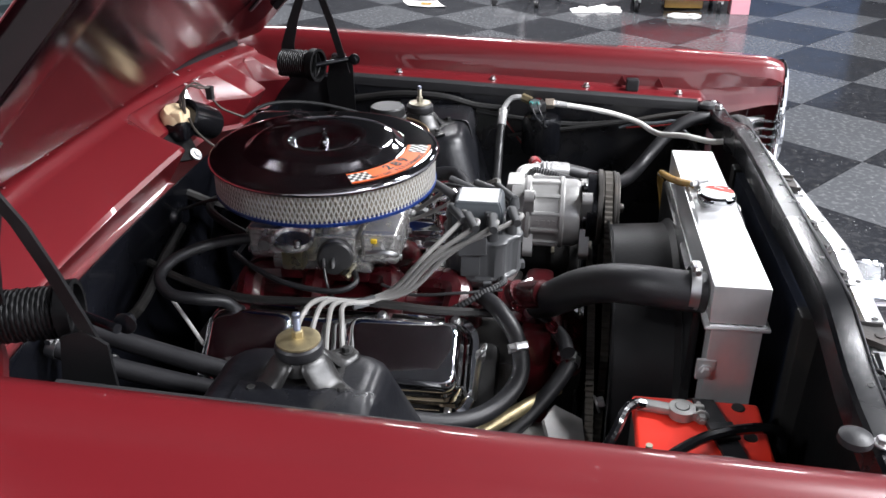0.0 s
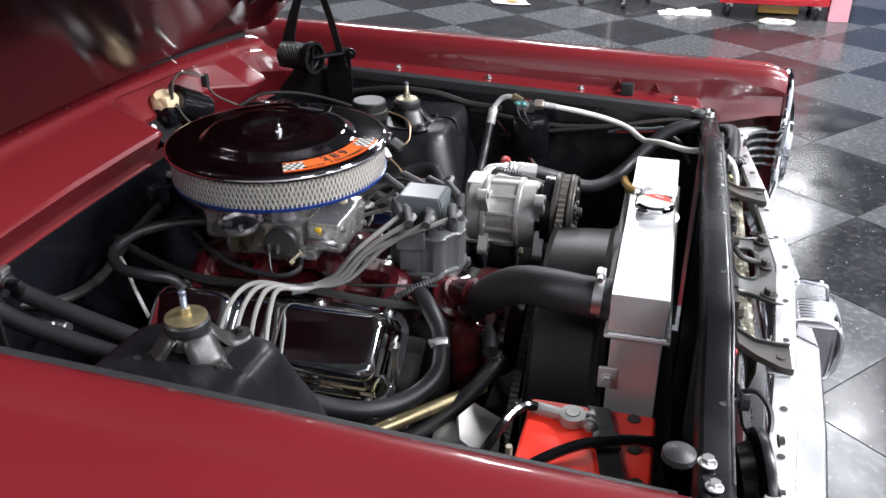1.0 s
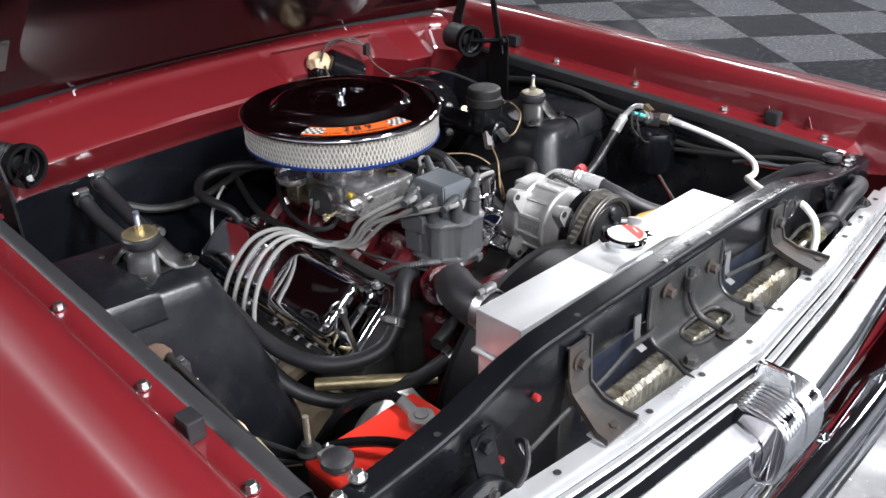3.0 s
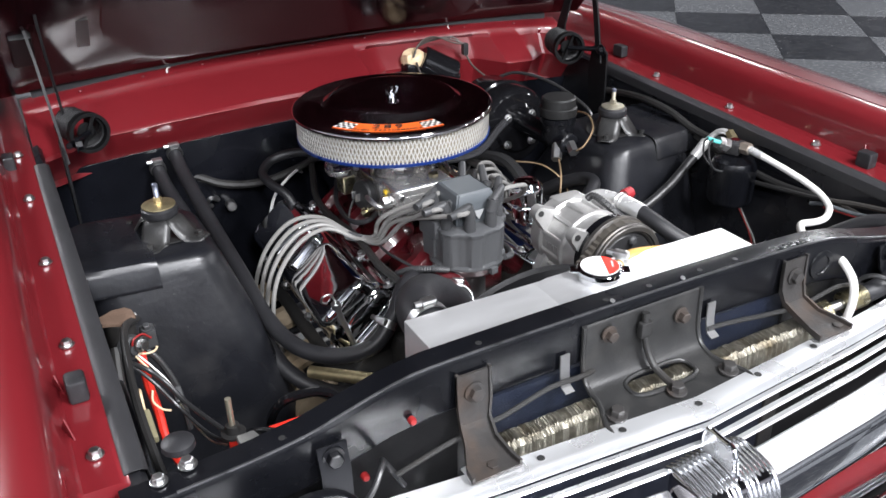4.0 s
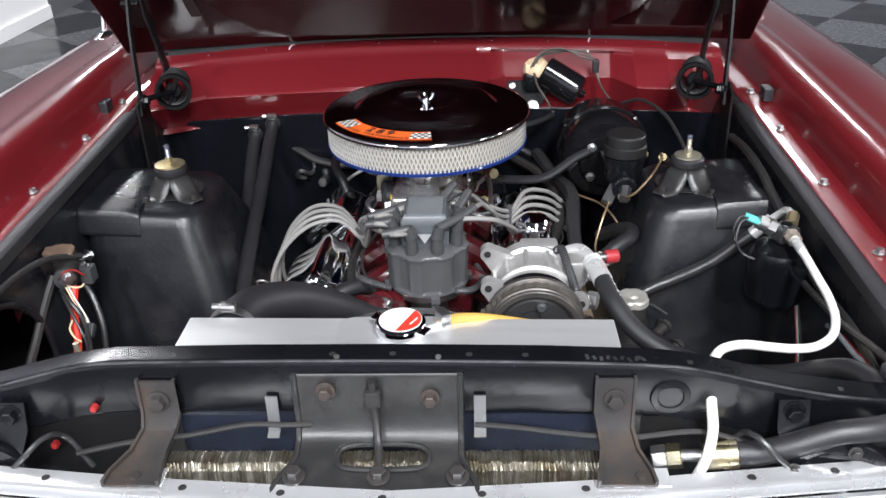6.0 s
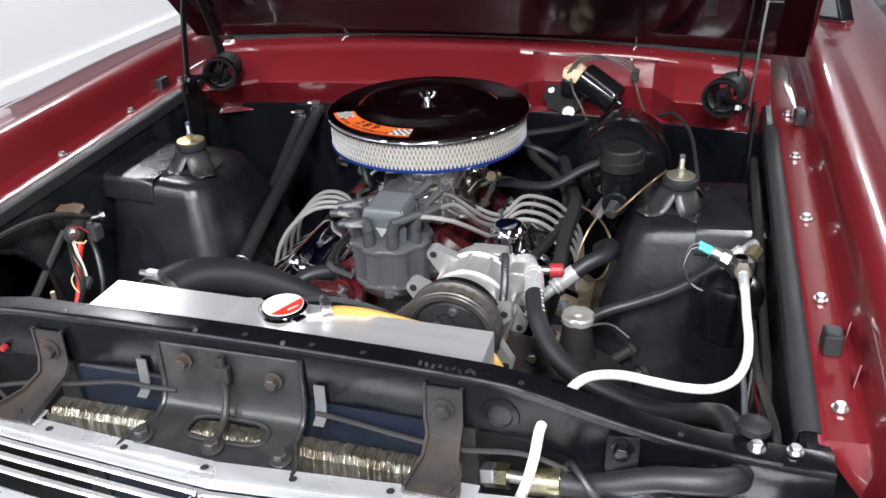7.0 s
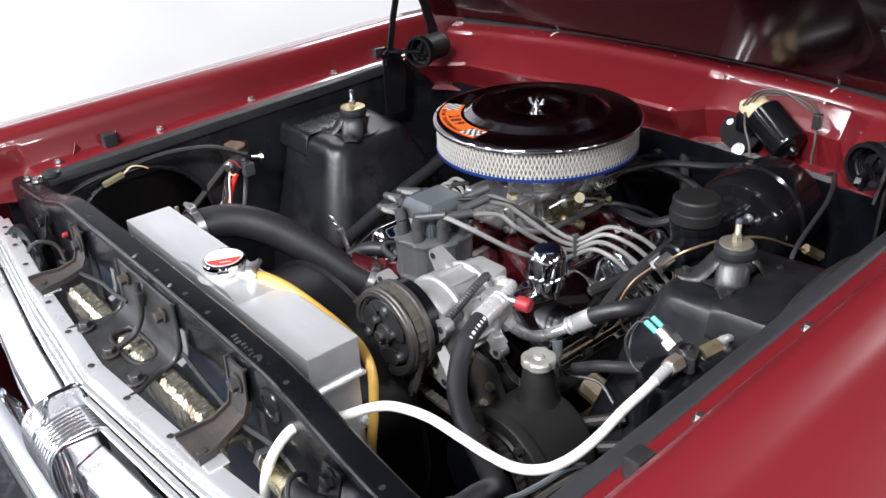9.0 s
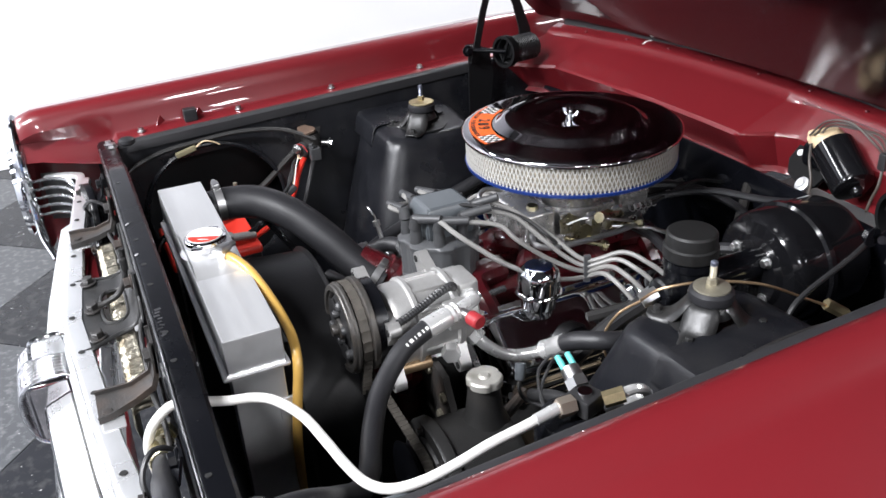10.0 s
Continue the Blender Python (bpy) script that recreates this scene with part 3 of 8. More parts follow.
bm = B()
loft(bm, [[hood_at(x, s, -0.03 - 0.015 * (1 - (x / 0.62) ** 2)) for x in (-0.625, -0.62, -0.5, -0.3, -0.1, 0.1, 0.3, 0.5, 0.62, 0.625)] for s in (-0.004, 0.05, 0.3, 0.6, 0.9, 1.15)])
hood = part("hood", bm, PAINT, car, "dark red hood, propped wide open", 40, 0.0015)
def hood_ring(hx, s0, s1, r, n):
    """A rounded rectangle on the hood's underside."""
    pts = []
    for cx_, cs_, a0 in ((hx - r, s1 - r, 0), (-hx + r, s1 - r, 90), (-hx + r, s0 + r, 180), (hx - r, s0 + r, 270)):
        for i in range(9):
            a = radians(a0 + 11.25 * i)
            pts.append((cx_ + r * math.cos(a), cs_ + r * math.sin(a), n))
        if a0 == 90:  # the long straight rear side follows the bowed edge
            pts += [(-hx, s1 - r + (s0 - s1 + 2 * r) * f, n) for f in (0.25, 0.5, 0.75)]
        if a0 == 180:
            pts += [(-hx + r + (2 * hx - 2 * r) * f, s0, n) for f in (0.1, 0.2, 0.3, 0.4, 0.5, 0.6, 0.7, 0.8, 0.9)]
    return [hood_at(*p) for p in pts]


bm = B()
loft(bm, [hood_ring(0.615, 0.0, 1.15, 0.004, -0.03), hood_ring(0.615, 0.0, 1.15, 0.004, 0.0), hood_ring(0.609, 0.006, 1.144, 0.006, 0.004), hood_ring(0.540, 0.058, 1.10, 0.030, 0.012), hood_ring(0.535, 0.064, 1.095, 0.032, 0.0125), hood_ring(0.420, 0.112, 1.06, 0.060, 0.006), hood_ring(0.416, 0.116, 1.056, 0.060, 0.004),
          hood_ring(0.398, 0.140, 1.03, 0.048, -0.020), hood_ring(0.393, 0.145, 1.025, 0.046, -0.0215), hood_ring(0.30, 0.22, 0.9, 0.03, -0.0215)], closed=True, caps=True)
# Panel and ribs carry the underside's shade as a darker colour.
part("inner_panel", bm, PAINT_SHADED, hood, "red pressed inner panel, shade painted in, with a sunken centre", 30)
for x0, x1 in ((-0.215, -0.15), (0.15, 0.215)):
    bm = B()
    loft(bm, [[hood_at(x0 + d, s, -0.0225), hood_at(x0 + 0.016 + d, s, -0.004), hood_at(x1 - 0.016 + d, s, -0.004), hood_at(x1 + d, s, -0.0225)] for s, d in ((0.140, 0.0), (0.3, 0.0), (0.6, 0.0), (1.02, 0.0))], caps=True)
    part("rib", bm, PAINT_SHADED, hood, "", 30)
for sx in (-1, 1):  # slots and hinge pads near the rear corners
    bm = B()
    box(bm, hood_at(sx * 0.452, 0.163, 0.0085), (0.026, 0.075, 0.003), 0.0, Matrix.Rotation(-HOOD, 3, "X"))
    part("slot", bm, INK, hood)
    bm = B()
    box(bm, hood_at(sx * 0.545, 0.155, 0.014), (0.034, 0.080, 0.014), 0.003, Matrix.Rotation(-HOOD, 3, "X"))
    part("hinge_pad", bm, SHROUD_BLACK, hood, "black hinge pad")
bm = B()  # added strip along the rear edge, down to the cowl, to darken the cowl's reflection
loft(bm, [[(x, hood_at(x, 0)[1] + dy, z - (0.012 * (abs(x) / 0.6) ** 2 if z < 0.99 else 0.0)) for dy, z in ((0.000, 0.9990), (-0.001, 0.9890), (0.012, 0.9895), (0.020, 0.9990))] for x in [-0.54 + 0.06 * k for k in range(19)]], closed=True, caps=True)
part("gap_strip", bm, RUBBER, hood, "added black strip that closes the hood gap")

def hood_hinge(sx):
    bm = B()
    plate(bm, [(-0.03, -0.10), (0.02, -0.10), (0.03, -0.02), (0.02, 0.035), (-0.005, 0.045), (-0.028, 0.03)], 0.004, Matrix.Translation((sx * 0.524, 0.185, 0.93)) @ pose(0, 0, 0, 90, 0, 90))
    th = part("hood_hinge", bm, SHROUD_BLACK, car, "black hood hinge with coil spring and long arms")
    bm = B()
    strip(bm, [(sx * 0.516, 0.168, 0.940), (sx * 0.519, 0.180, 0.985), (sx * 0.523, 0.196, 1.04), (sx * 0.526, 0.214, 1.09), (sx * 0.530, 0.238, 1.135), (sx * 0.533, 0.258, 1.140)], 0.015, 0.004, (0, 1, 0))
    part("long_arm", bm, SHROUD_BLACK, th)
    bm = B()
    strip(bm, [(sx * 0.500, 0.285, 0.955), (sx * 0.502, 0.283, 1.0), (sx * 0.505, 0.268, 1.05), (sx * 0.508, 0.248, 1.10), (sx * 0.510, 0.24, 1.17)], [0.032, 0.026, 0.020, 0.017, 0.016], 0.004, (0, 1, 0))
    part("short_arm", bm, SHROUD_BLACK, th)
    # barrel spring with round open end
    a, b = Vector((sx * 0.476, 0.224, 0.965)), Vector((sx * 0.497, 0.300, 0.963))
    bm = B()
    d = (b - a).normalized()
    fm = frame_to(d)
    coil = [a + fm @ Vector((0.026 * math.cos(k * 0.5), 0.026 * math.sin(k * 0.5), k * 0.5 / (2 * math.pi) * 0.0050)) for k in range(int(2 * math.pi * 15 / 0.5))]
    tube(bm, coil, 0.0026, 6, smooth=False)
    part("spring", bm, SHROUD_BLACK, th, "dusty black coil spring")
    bm = B()
    revolve(bm, [(0.0275, 0.0), (0.033, 0.0), (0.033, 0.014), (0.0275, 0.014), (0.0275, 0.0)], a - d * 0.010, d, 32, cap=False)
    revolve(bm, [(0.012, 0.0), (0.015, 0.003), (0.012, 0.006)], a + d * 0.004, d, 20)
    box(bm, a - d * 0.002, (0.006, 0.004, 0.058), 0.001, Matrix.Rotation(radians(25), 3, "Y"))
    # The cap's blacker colour holds the shade it sits in.
    part("spring_cap", bm, SHADE_BLACK, th)
    bm = B()
    cyl(bm, a - d * 0.003, Vector((sx * 0.512, 0.15, 0.972)), 0.005)
    hexbolt(bm, (sx * 0.503, 0.147, 0.972), (-sx, 0, 0), 0.008, 0.008)
    part("pivot", bm, BLACK, th)
    return th


for s in (1, -1):
    hood_hinge(s)

# ---- front end ----
BAR = [(-0.575, 0.905), (-0.53, 0.906), (-0.46, 0.911), (-0.41, 0.918), (-0.37, 0.929), (-0.325, 0.941), (-0.28, 0.947), (-0.15, 0.9485), (0.0, 0.948), (0.15, 0.945), (0.26, 0.940), (0.305, 0.933), (0.35, 0.921), (0.40, 0.909), (0.45, 0.900), (0.53, 0.893), (0.575, 0.892)]


def bar_section(x, z):
    z -= 0.003
    yb, yf = -0.567, -0.600
    return [(x, yb + 0.002, z - 0.035), (x, yb, z - 0.004), (x, yb - 0.004, z), (x, yf + 0.008, z), (x, yf + 0.003, z - 0.0025), (x, yf, z - 0.008), (x, yf + 0.001, z - 0.06), (x, yf + 0.006, z - 0.066)]


bm = B()
loft(bm, [bar_section(x, z) for x, z in BAR])
support = part("radiator_support", bm, BLACK, car, "satin black radiator support bar with worn edges and painted highlight", 30, 0.0025)


def bar_z(x):
    for (x0, z0), (x1, z1) in zip(BAR, BAR[1:]):
        if x0 <= x <= x1:
            return z0 + (z1 - z0) * (x - x0) / (x1 - x0) - 0.003


for x in (-0.43, -0.22, -0.06, 0.0, 0.075, 0.13, 0.24, 0.29, 0.44):
    b2 = B()
    revolve(b2, [(0.0034, -0.0005), (0.0034, 0.0004)], (x, -0.588, bar_z(x)), (0, 0, 1), 12)
    part("hole", b2, INK, support)
b2 = B()  # edge highlight and wear drawn as a pale strip along the upper front edge
tube(b2, [(x, -0.5975, z - 0.0048) for x, z in BAR[1:-1]], 0.0016, 8, 4)
part("edge_glint", b2, EDGE_GLINT_WEAR, support, "painted edge highlight with some wear")
b2 = B()
revolve(b2, [(0.020, 0), (0.019, 0.002), (0.013, 0.0025), (0.012, 0.001), (0, 0.001)], (0.272, -0.600, 0.900), (0, -1, 0), 28)
part("round_plug", b2, BLACK, support)
for x in (-0.055, 0.045):
    b2 = B()
    revolve(b2, [(0.0026, 0), (0.003, 0.0012), (0, 0.0015)], (x, -0.5925, bar_z(x) - 0.0006), (0, -0.4, 1), 12)
    part("rivet", b2, STEEL, support)
for sx in (1, -1):  # side panels of the support, outboard and down
    bm = B()
    z = 0.893 if sx > 0 else 0.906
    loft(bm, [[(sx * x, -0.597, z - 0.02), (sx * x, -0.592, 0.72), (sx * x, -0.592, 0.45)] for x in (0.246, 0.29, 0.36, 0.45, 0.565)])
    part("side_panel", bm, SHADE_BLACK, support, "", 30, 0.002)
    bm = B()
    revolve(bm, [(0.0125, 0.0), (0.0155, 0.003), (0.015, 0.009), (0.010, 0.012), (0, 0.013)], (sx * (0.506 if sx > 0 else 0.516), -0.562 if sx > 0 else -0.549, z + 0.001), (0, 0, 1), 24)
    part("rubber_bumper", bm, RUBBER, support, "round black rubber hood bumper")
    bm = B()
    hexbolt(bm, (sx * (0.507 if sx > 0 else 0.514), -0.586 if sx > 0 else -0.574, z + 0.0008), (0, 0, 1), 0.006, 0.006)
    part("bolt", bm, STEEL, support)
    bm = B()
    hexbolt(bm, (sx * 0.541, -0.580, z - 0.0015), (0, 0, 1), 0.0055, 0.0055)
    part("bolt", bm, STEEL, support)


def strip_y(x):
    return -0.692 + 0.018 * min(1.0, abs(x) / 0.25) + (0.11 * (abs(x) - 0.25) if abs(x) > 0.25 else 0.0)


bm = B()
XS = [-0.539 + 0.02156 * i for i in range(51)]
loft(bm, [[(x, strip_y(x) + 0.017, 0.844), (x, strip_y(x) + 0.015, 0.851), (x, strip_y(x) - 0.003, 0.852), (x, strip_y(x) - 0.008, 0.850), (x, strip_y(x) - 0.0095, 0.845), (x, strip_y(x) - 0.0095, 0.838)] for x in XS])
grille = part("grille", bm, BRIGHT, car, "bright metal grille with thin horizontal bars", 30, 0.0015)
for x in (-0.42, -0.34, -0.2, -0.104, -0.007, 0.086, 0.183, 0.34, 0.42, -0.5, 0.5):
    b2 = B()
    revolve(b2, [(0.0042, 0), (0.0038, 0.0005)], (x, strip_y(x) + 0.003, 0.8525), (0, 0, 1), 12)
    part("hole", b2, INK, grille)
for x in (-0.249, 0.236):
    b2 = B()
    box(b2, (x, strip_y(x) + 0.014, 0.852), (0.055, 0.024, 0.0025), 0.001)
    part("tab", b2, BRIGHT, grille)
    b2 = B()
    hexbolt(b2, (x, strip_y(x) + 0.010, 0.853), (0, 0, 1), 0.006, 0.005)
    part("bolt", b2, RUSTY, grille)
for k in range(3):  # thin bars below the rail
    b2 = B()
    y0, z0 = -0.0112 - 0.0034 * k, 0.8295 - 0.0183 * k
    loft(b2, [[(x, strip_y(x) + y0 + 0.006, z0 + 0.0008), (x, strip_y(x) + y0, z0 + 0.0012), (x, strip_y(x) + y0 - 0.002, z0 - 0.0005), (x, strip_y(x) + y0, z0 - 0.002), (x, strip_y(x) + y0 + 0.006, z0 - 0.002)] for x in XS], closed=True, caps=True)
    part("bar", b2, BRIGHT, grille, "", 40)
# broad bright upper moulding, in two halves


def mould_y(x):
    return strip_y(x) - 0.021


def mould_section(x):
    return [(x, mould_y(x) + d, z) for d, z in ((0.006, 0.758), (0.0, 0.7715), (-0.0025, 0.7730), (-0.005, 0.7725), (-0.030, 0.7625), (-0.0355, 0.7590), (-0.0388, 0.7530), (-0.0405, 0.742), (-0.0415, 0.722), (-0.0405, 0.704), (-0.037, 0.698), (-0.012, 0.696))]


for ends in ([x for x in XS if -0.54 < x < -0.065] + [-0.060], [0.042] + [x for x in XS if 0.047 < x < 0.54]):
    b2 = B()
    loft(b2, [mould_section(x)[:6] for x in ends], caps=False)
    top = part("moulding", b2, BRIGHT, grille, "broad bright moulding", 30, 0.002)
    b2 = B()
    loft(b2, [mould_section(x)[5:] for x in ends], caps=False)
    part("face", b2, CHROME, top, "rounded chrome face", 40, 0.002)
for k in range(6):  # lower bars, set back under the moulding
    b2 = B()
    z0 = 0.680 - 0.020 * k
    loft(b2, [[(x, mould_y(x) + 0.040, z0 + 0.001), (x, mould_y(x) + 0.024, z0 + 0.003), (x, mould_y(x) + 0.021, z0), (x, mould_y(x) + 0.024, z0 - 0.003), (x, mould_y(x) + 0.040, z0 - 0.003)] for x in XS[::2]], closed=True, caps=True)
    part("bar", b2, BRIGHT, grille, "", 40)

# ribbed centre ornament: an upright framed fin with ribs wrapped over the front on both sides
orn = thing("grille_ornament", (-0.009, -0.74, 0.76), "ribbed chrome ornament with a framed upright fin", "ornament")
OX = -0.009
bm = B()
plate(bm, [(-0.704, 0.790), (-0.706, 0.832), (-0.710, 0.8345), (-0.742, 0.832), (-0.748, 0.827), (-0.755, 0.785), (-0.750, 0.75), (-0.715, 0.75)], 0.004, Matrix(((0, 0, 1, OX - 0.002), (1, 0, 0, 0), (0, 1, 0, 0), (0, 0, 0, 1))))
fin = part("fin", bm, BRIGHT, orn)
bm = B()
tube(bm, [(OX, -0.704, 0.79), (OX, -0.7065, 0.831), (OX, -0.727, 0.8340), (OX, -0.746, 0.830), (OX, -0.752, 0.80), (OX, -0.757, 0.785)], 0.0032, 8, 4)
part("fin_edge", bm, CHROME, fin)
for sgn in (-1, 1):
    for k in range(7):
        bm = B()
        x = OX + sgn * (0.0065 + 0.0066 * k)
        dz = 0.004 - 0.0008 * k
        tube(bm, [(x, -0.702, 0.796 + dz), (x, -0.716, 0.803 + dz), (x, -0.742, 0.802 + dz), (x, -0.760, 0.795 + dz), (x, -0.7715, 0.778 + dz), (x, -0.7735, 0.745), (x, -0.766, 0.715), (x, -0.748, 0.70)], 0.0029, 8, 4)
        part("rib", bm, RIB_CHROME, orn)
bm = B()
box(bm, (OX, -0.735, 0.7500), (0.096, 0.068, 0.100), 0.012, seg=3)
part("body", bm, CHROME_DARK, orn)

# body-coloured panel and chrome bumper below
bm = B()
loft(bm, [[(x, -0.660, 0.584), (x, -0.690, 0.582), (x, -0.696, 0.579), (x, -0.699, 0.572), (x, -0.699, 0.45)] for x in [-0.84 + 0.07 * i for i in range(25)]])
part("front_valance", bm, PAINT, car, "glossy red front valance", 40, 0.002)
bm = B()


def bump_y(x):
    return -0.752 + 0.040 * (abs(x) / 0.85) ** 3


bumper_prof = [(0.052, 0.585), (0.049, 0.598), (0.040, 0.6035), (0.010, 0.604), (-0.006, 0.6005), (-0.017, 0.592), (-0.024, 0.578), (-0.027, 0.56), (-0.026, 0.53), (-0.018, 0.50), (0.0, 0.47), (0.03, 0.44)]
loft(bm, [[(x, bump_y(x) + dy, z) for dy, z in bumper_prof] for x in [-0.87 + 0.058 * i for i in range(31)]])
bumper = thing("bumper", (0, -0.8, 0.4), "polished chrome front bumper", "bumper")
part("blade", bm, CHROME, bumper, "", 50, 0.003)
for x in (-0.62, -0.2, 0.2, 0.62):
    bm = B()
    revolve(bm, [(0.013, 0), (0.012, 0.004), (0.007, 0.008), (0, 0.009)], (x, bump_y(x) + 0.018, 0.6035), (0, -0.1, 1), 20)
    part("bolt", bm, CHROME, bumper, "domed chrome bolt")


def headlight(sx):
    th = thing("headlight", (sx * 0.74, -0.74, 0.74), "chrome headlight bezel with curved louvre fins", "headlight", "headlights")
    inner = smooth_path([(0.690, -0.734, 0.9435), (0.662, -0.735, 0.9405), (0.648, -0.7365, 0.926), (0.637, -0.738, 0.896), (0.628, -0.738, 0.850), (0.633, -0.739, 0.800), (0.626, -0.738, 0.745), (0.600, -0.734, 0.70)], 5)
    outer = smooth_path([(0.725, -0.734, 0.9345), (0.775, -0.735, 0.924), (0.822, -0.736, 0.900), (0.862, -0.737, 0.868), (0.885, -0.738, 0.82), (0.896, -0.739, 0.76), (0.896, -0.739, 0.70), (0.875, -0.739, 0.64)], 5)
    bm = B()
    loft(bm, [[Vector((sx * p.x, p.y + 0.006, p.z)), Vector((sx * (p.x + 0.010), p.y + 0.010, p.z)), Vector((sx * (p.x * 0.75 + q.x * 0.25), p.y + 0.014, p.z * 0.75 + q.z * 0.25)),
               Vector((sx * (p.x * 0.4 + q.x * 0.6), p.y + 0.014, p.z * 0.4 + q.z * 0.6)), Vector((sx * (q.x - 0.01), q.y + 0.010, q.z)), Vector((sx * q.x, q.y + 0.006, q.z))] for p, q in zip(inner, outer)])
    part("bezel", bm, CHROME, th, "broad chrome bezel", 40, 0.002)
    bm = B()  # rounded trim round the rim of the nose, sweeping in under the fins
    tube(bm, [(sx * p.x, p.y, p.z) for p in list(reversed(outer))[::3] + inner[::3]] + [(sx * 0.575, -0.722, 0.688)], 0.0068, 10, 4)
    part("rim_trim", bm, CHROME, th, "rounded chrome trim")
    bm = B()
    revolve(bm, [(0.088, 0.0), (0.094, -0.006), (0.090, -0.014), (0.080, -0.006), (0.076, 0.01)], (sx * 0.775, -0.752, 0.765), (0, 1, 0), 40, cap=False)
    part("lamp_ring", bm, CHROME, th)
    bm = B()
    revolve(bm, [(0.076, 0.002), (0.06, -0.012), (0.03, -0.020), (0, -0.022)], (sx * 0.775, -0.752, 0.765), (0, 1, 0), 32, cap=False)
    part("lens", bm, GLASS, th)
    bm = B()
    revolve(bm, [(0.078, 0.004), (0.05, 0.03), (0, 0.04)], (sx * 0.775, -0.750, 0.765), (0, 1, 0), 32, cap=False)
    part("reflector", bm, CHROME, th)
    for k in range(5):  # curved fins in the cove between grille and bezel
        bm = B()
        z = 0.838 - 0.0175 * k
        path = smooth_path([(0.560, -0.656, z - 0.012), (0.568, -0.661, z - 0.003), (0.590, -0.675, z + 0.001), (0.618, -0.699, z - 0.003), (0.645, -0.727, z - 0.013)], 5)
        out = Vector((-0.62, -0.72, 0.30)).normalized()
        secs = []
        for p in path:
            c = Vector((sx * p.x, p.y, p.z))
            o = Vector((sx * out.x, out.y, out.z))
            secs.append([c - o * 0.020 + Vector((0, 0, 0.003)), c - o * 0.004 + Vector((0, 0, 0.0045)), c + Vector((0, 0, 0.0035)), c + o * 0.0025, c + Vector((0, 0, -0.004)), c - o * 0.020 + Vector((0, 0, -0.003))])
        loft(bm, secs, closed=True, caps=True)
        part("fin", bm, RIB_CHROME, th, "", 50)
    bm = B()
    loft(bm, [[(sx * 0.567, -0.641, z), (sx * 0.597, -0.658, z), (sx * 0.627, -0.683, z), (sx * 0.655, -0.712, z - 0.006)] for z in (0.842, 0.80, 0.745)])
    part("backing", bm, INK, th, "dark recess behind the fins", 30, 0.002)
    bm = B()  # bright rim that turns the corner from the grille rail over the fins
    path = smooth_path([(0.535, -0.6455, 0.8505), (0.556, -0.6440, 0.8505), (0.574, -0.6475, 0.8490), (0.590, -0.6590, 0.8465), (0.612, -0.6780, 0.8420), (0.640, -0.7060, 0.8330)], 5)
    secs = []
    for k, p in enumerate(path):
        d = (path[min(k + 1, len(path) - 1)] - path[max(k - 1, 0)]).normalized()
        n = Vector((d.y, -d.x, 0)).normalized()
        secs.append([Vector((sx * q.x, q.y, q.z)) for q in (p - n * 0.010 + Vector((0, 0, -0.012)), p - n * 0.010, p - n * 0.004 + Vector((0, 0, 0.002)), p + n * 0.004, p + n * 0.0055 + Vector((0, 0, -0.008)))])
    loft(bm, secs)
    part("corner_rim", bm, BRIGHT, th, "", 50, 0.002)
    return th


for s in (1, -1):
    headlight(s)


# upper cowl, windshield and antenna behind the hood
bm = B()
loft(bm, [[(x, 0.50 - 0.05 * (abs(x) / 0.57) ** 2, 0.988), (x, 0.60, 0.986), (x, 0.80 - 0.08 * (abs(x) / 0.57) ** 2, 0.99)] for x in (-0.57, -0.4, -0.2, 0, 0.2, 0.4, 0.57)])
part("upper_cowl", bm, PAINT, car, "glossy red upper cowl", 40, 0.002)
W0 = [(x, 0.84 - 0.16 * (abs(x) / 0.70) ** 2.2, 0.992) for x in (-0.72, -0.6, -0.4, -0.2, 0, 0.2, 0.4, 0.6, 0.72)]
W1 = [(x * 0.86, y + 0.42, 1.40) for x, y, z in W0]
bm = B()
loft(bm, [W0, W1])
screen = part("windshield", bm, GLASS, car, "clear curved windshield in bright trim", 40, 0.004)
bm = B()
tube(bm, W0, 0.011, 10, 5)
part("lower_trim", bm, CHROME, screen)
for k in (0, -1):
    bm = B()
    tube(bm, [W0[k], [(p + q) / 2 for p, q in zip(W0[k], W1[k])], W1[k]], 0.014, 10, 5)
    part("side_trim", bm, CHROME, screen)
ant = thing("antenna", (-0.757, 0.62, 0.976), "thin chrome whip antenna on the fender", "antenna")
bm = B()
loft(bm, [[(-0.757 + a * math.cos(radians(30 * k)), 0.62 + b * math.sin(radians(30 * k)), 0.972 + z) for k in range(12)] for a, b, z in ((0.024, 0.034, 0.0), (0.024, 0.034, 0.004), (0.018, 0.026, 0.010), (0.008, 0.010, 0.016))], closed=True, caps=True)
part("base", bm, CHROME, ant, "oval chrome base")
bm = B()
cyl(bm, (-0.757, 0.62, 0.985), (-0.754, 0.625, 1.03), 0.006, 0.0045, 12)
part("collar", bm, CHROME, ant)
bm = B()
cyl(bm, (-0.754, 0.625, 1.02), (-0.715, 0.66, 1.75), 0.0024, 0.0016, 10)
part("mast", bm, STEEL, ant)

# ---- radiator ----
rad = thing("radiator", (0, -0.5, 0.42), "welded aluminium radiator with red and white filler cap", "radiator")
bm = B()
box(bm, (-0.005, -0.499, 0.8815), (0.482, 0.068, 0.052), 0.002, Matrix.Rotation(radians(0.9), 3, "Y"), seg=2)
part("upper_tank", bm, ALU, rad, "brushed aluminium tank")
bm = B()
box(bm, (-0.005, -0.5, 0.853), (0.488, 0.080, 0.006), 0.0025)
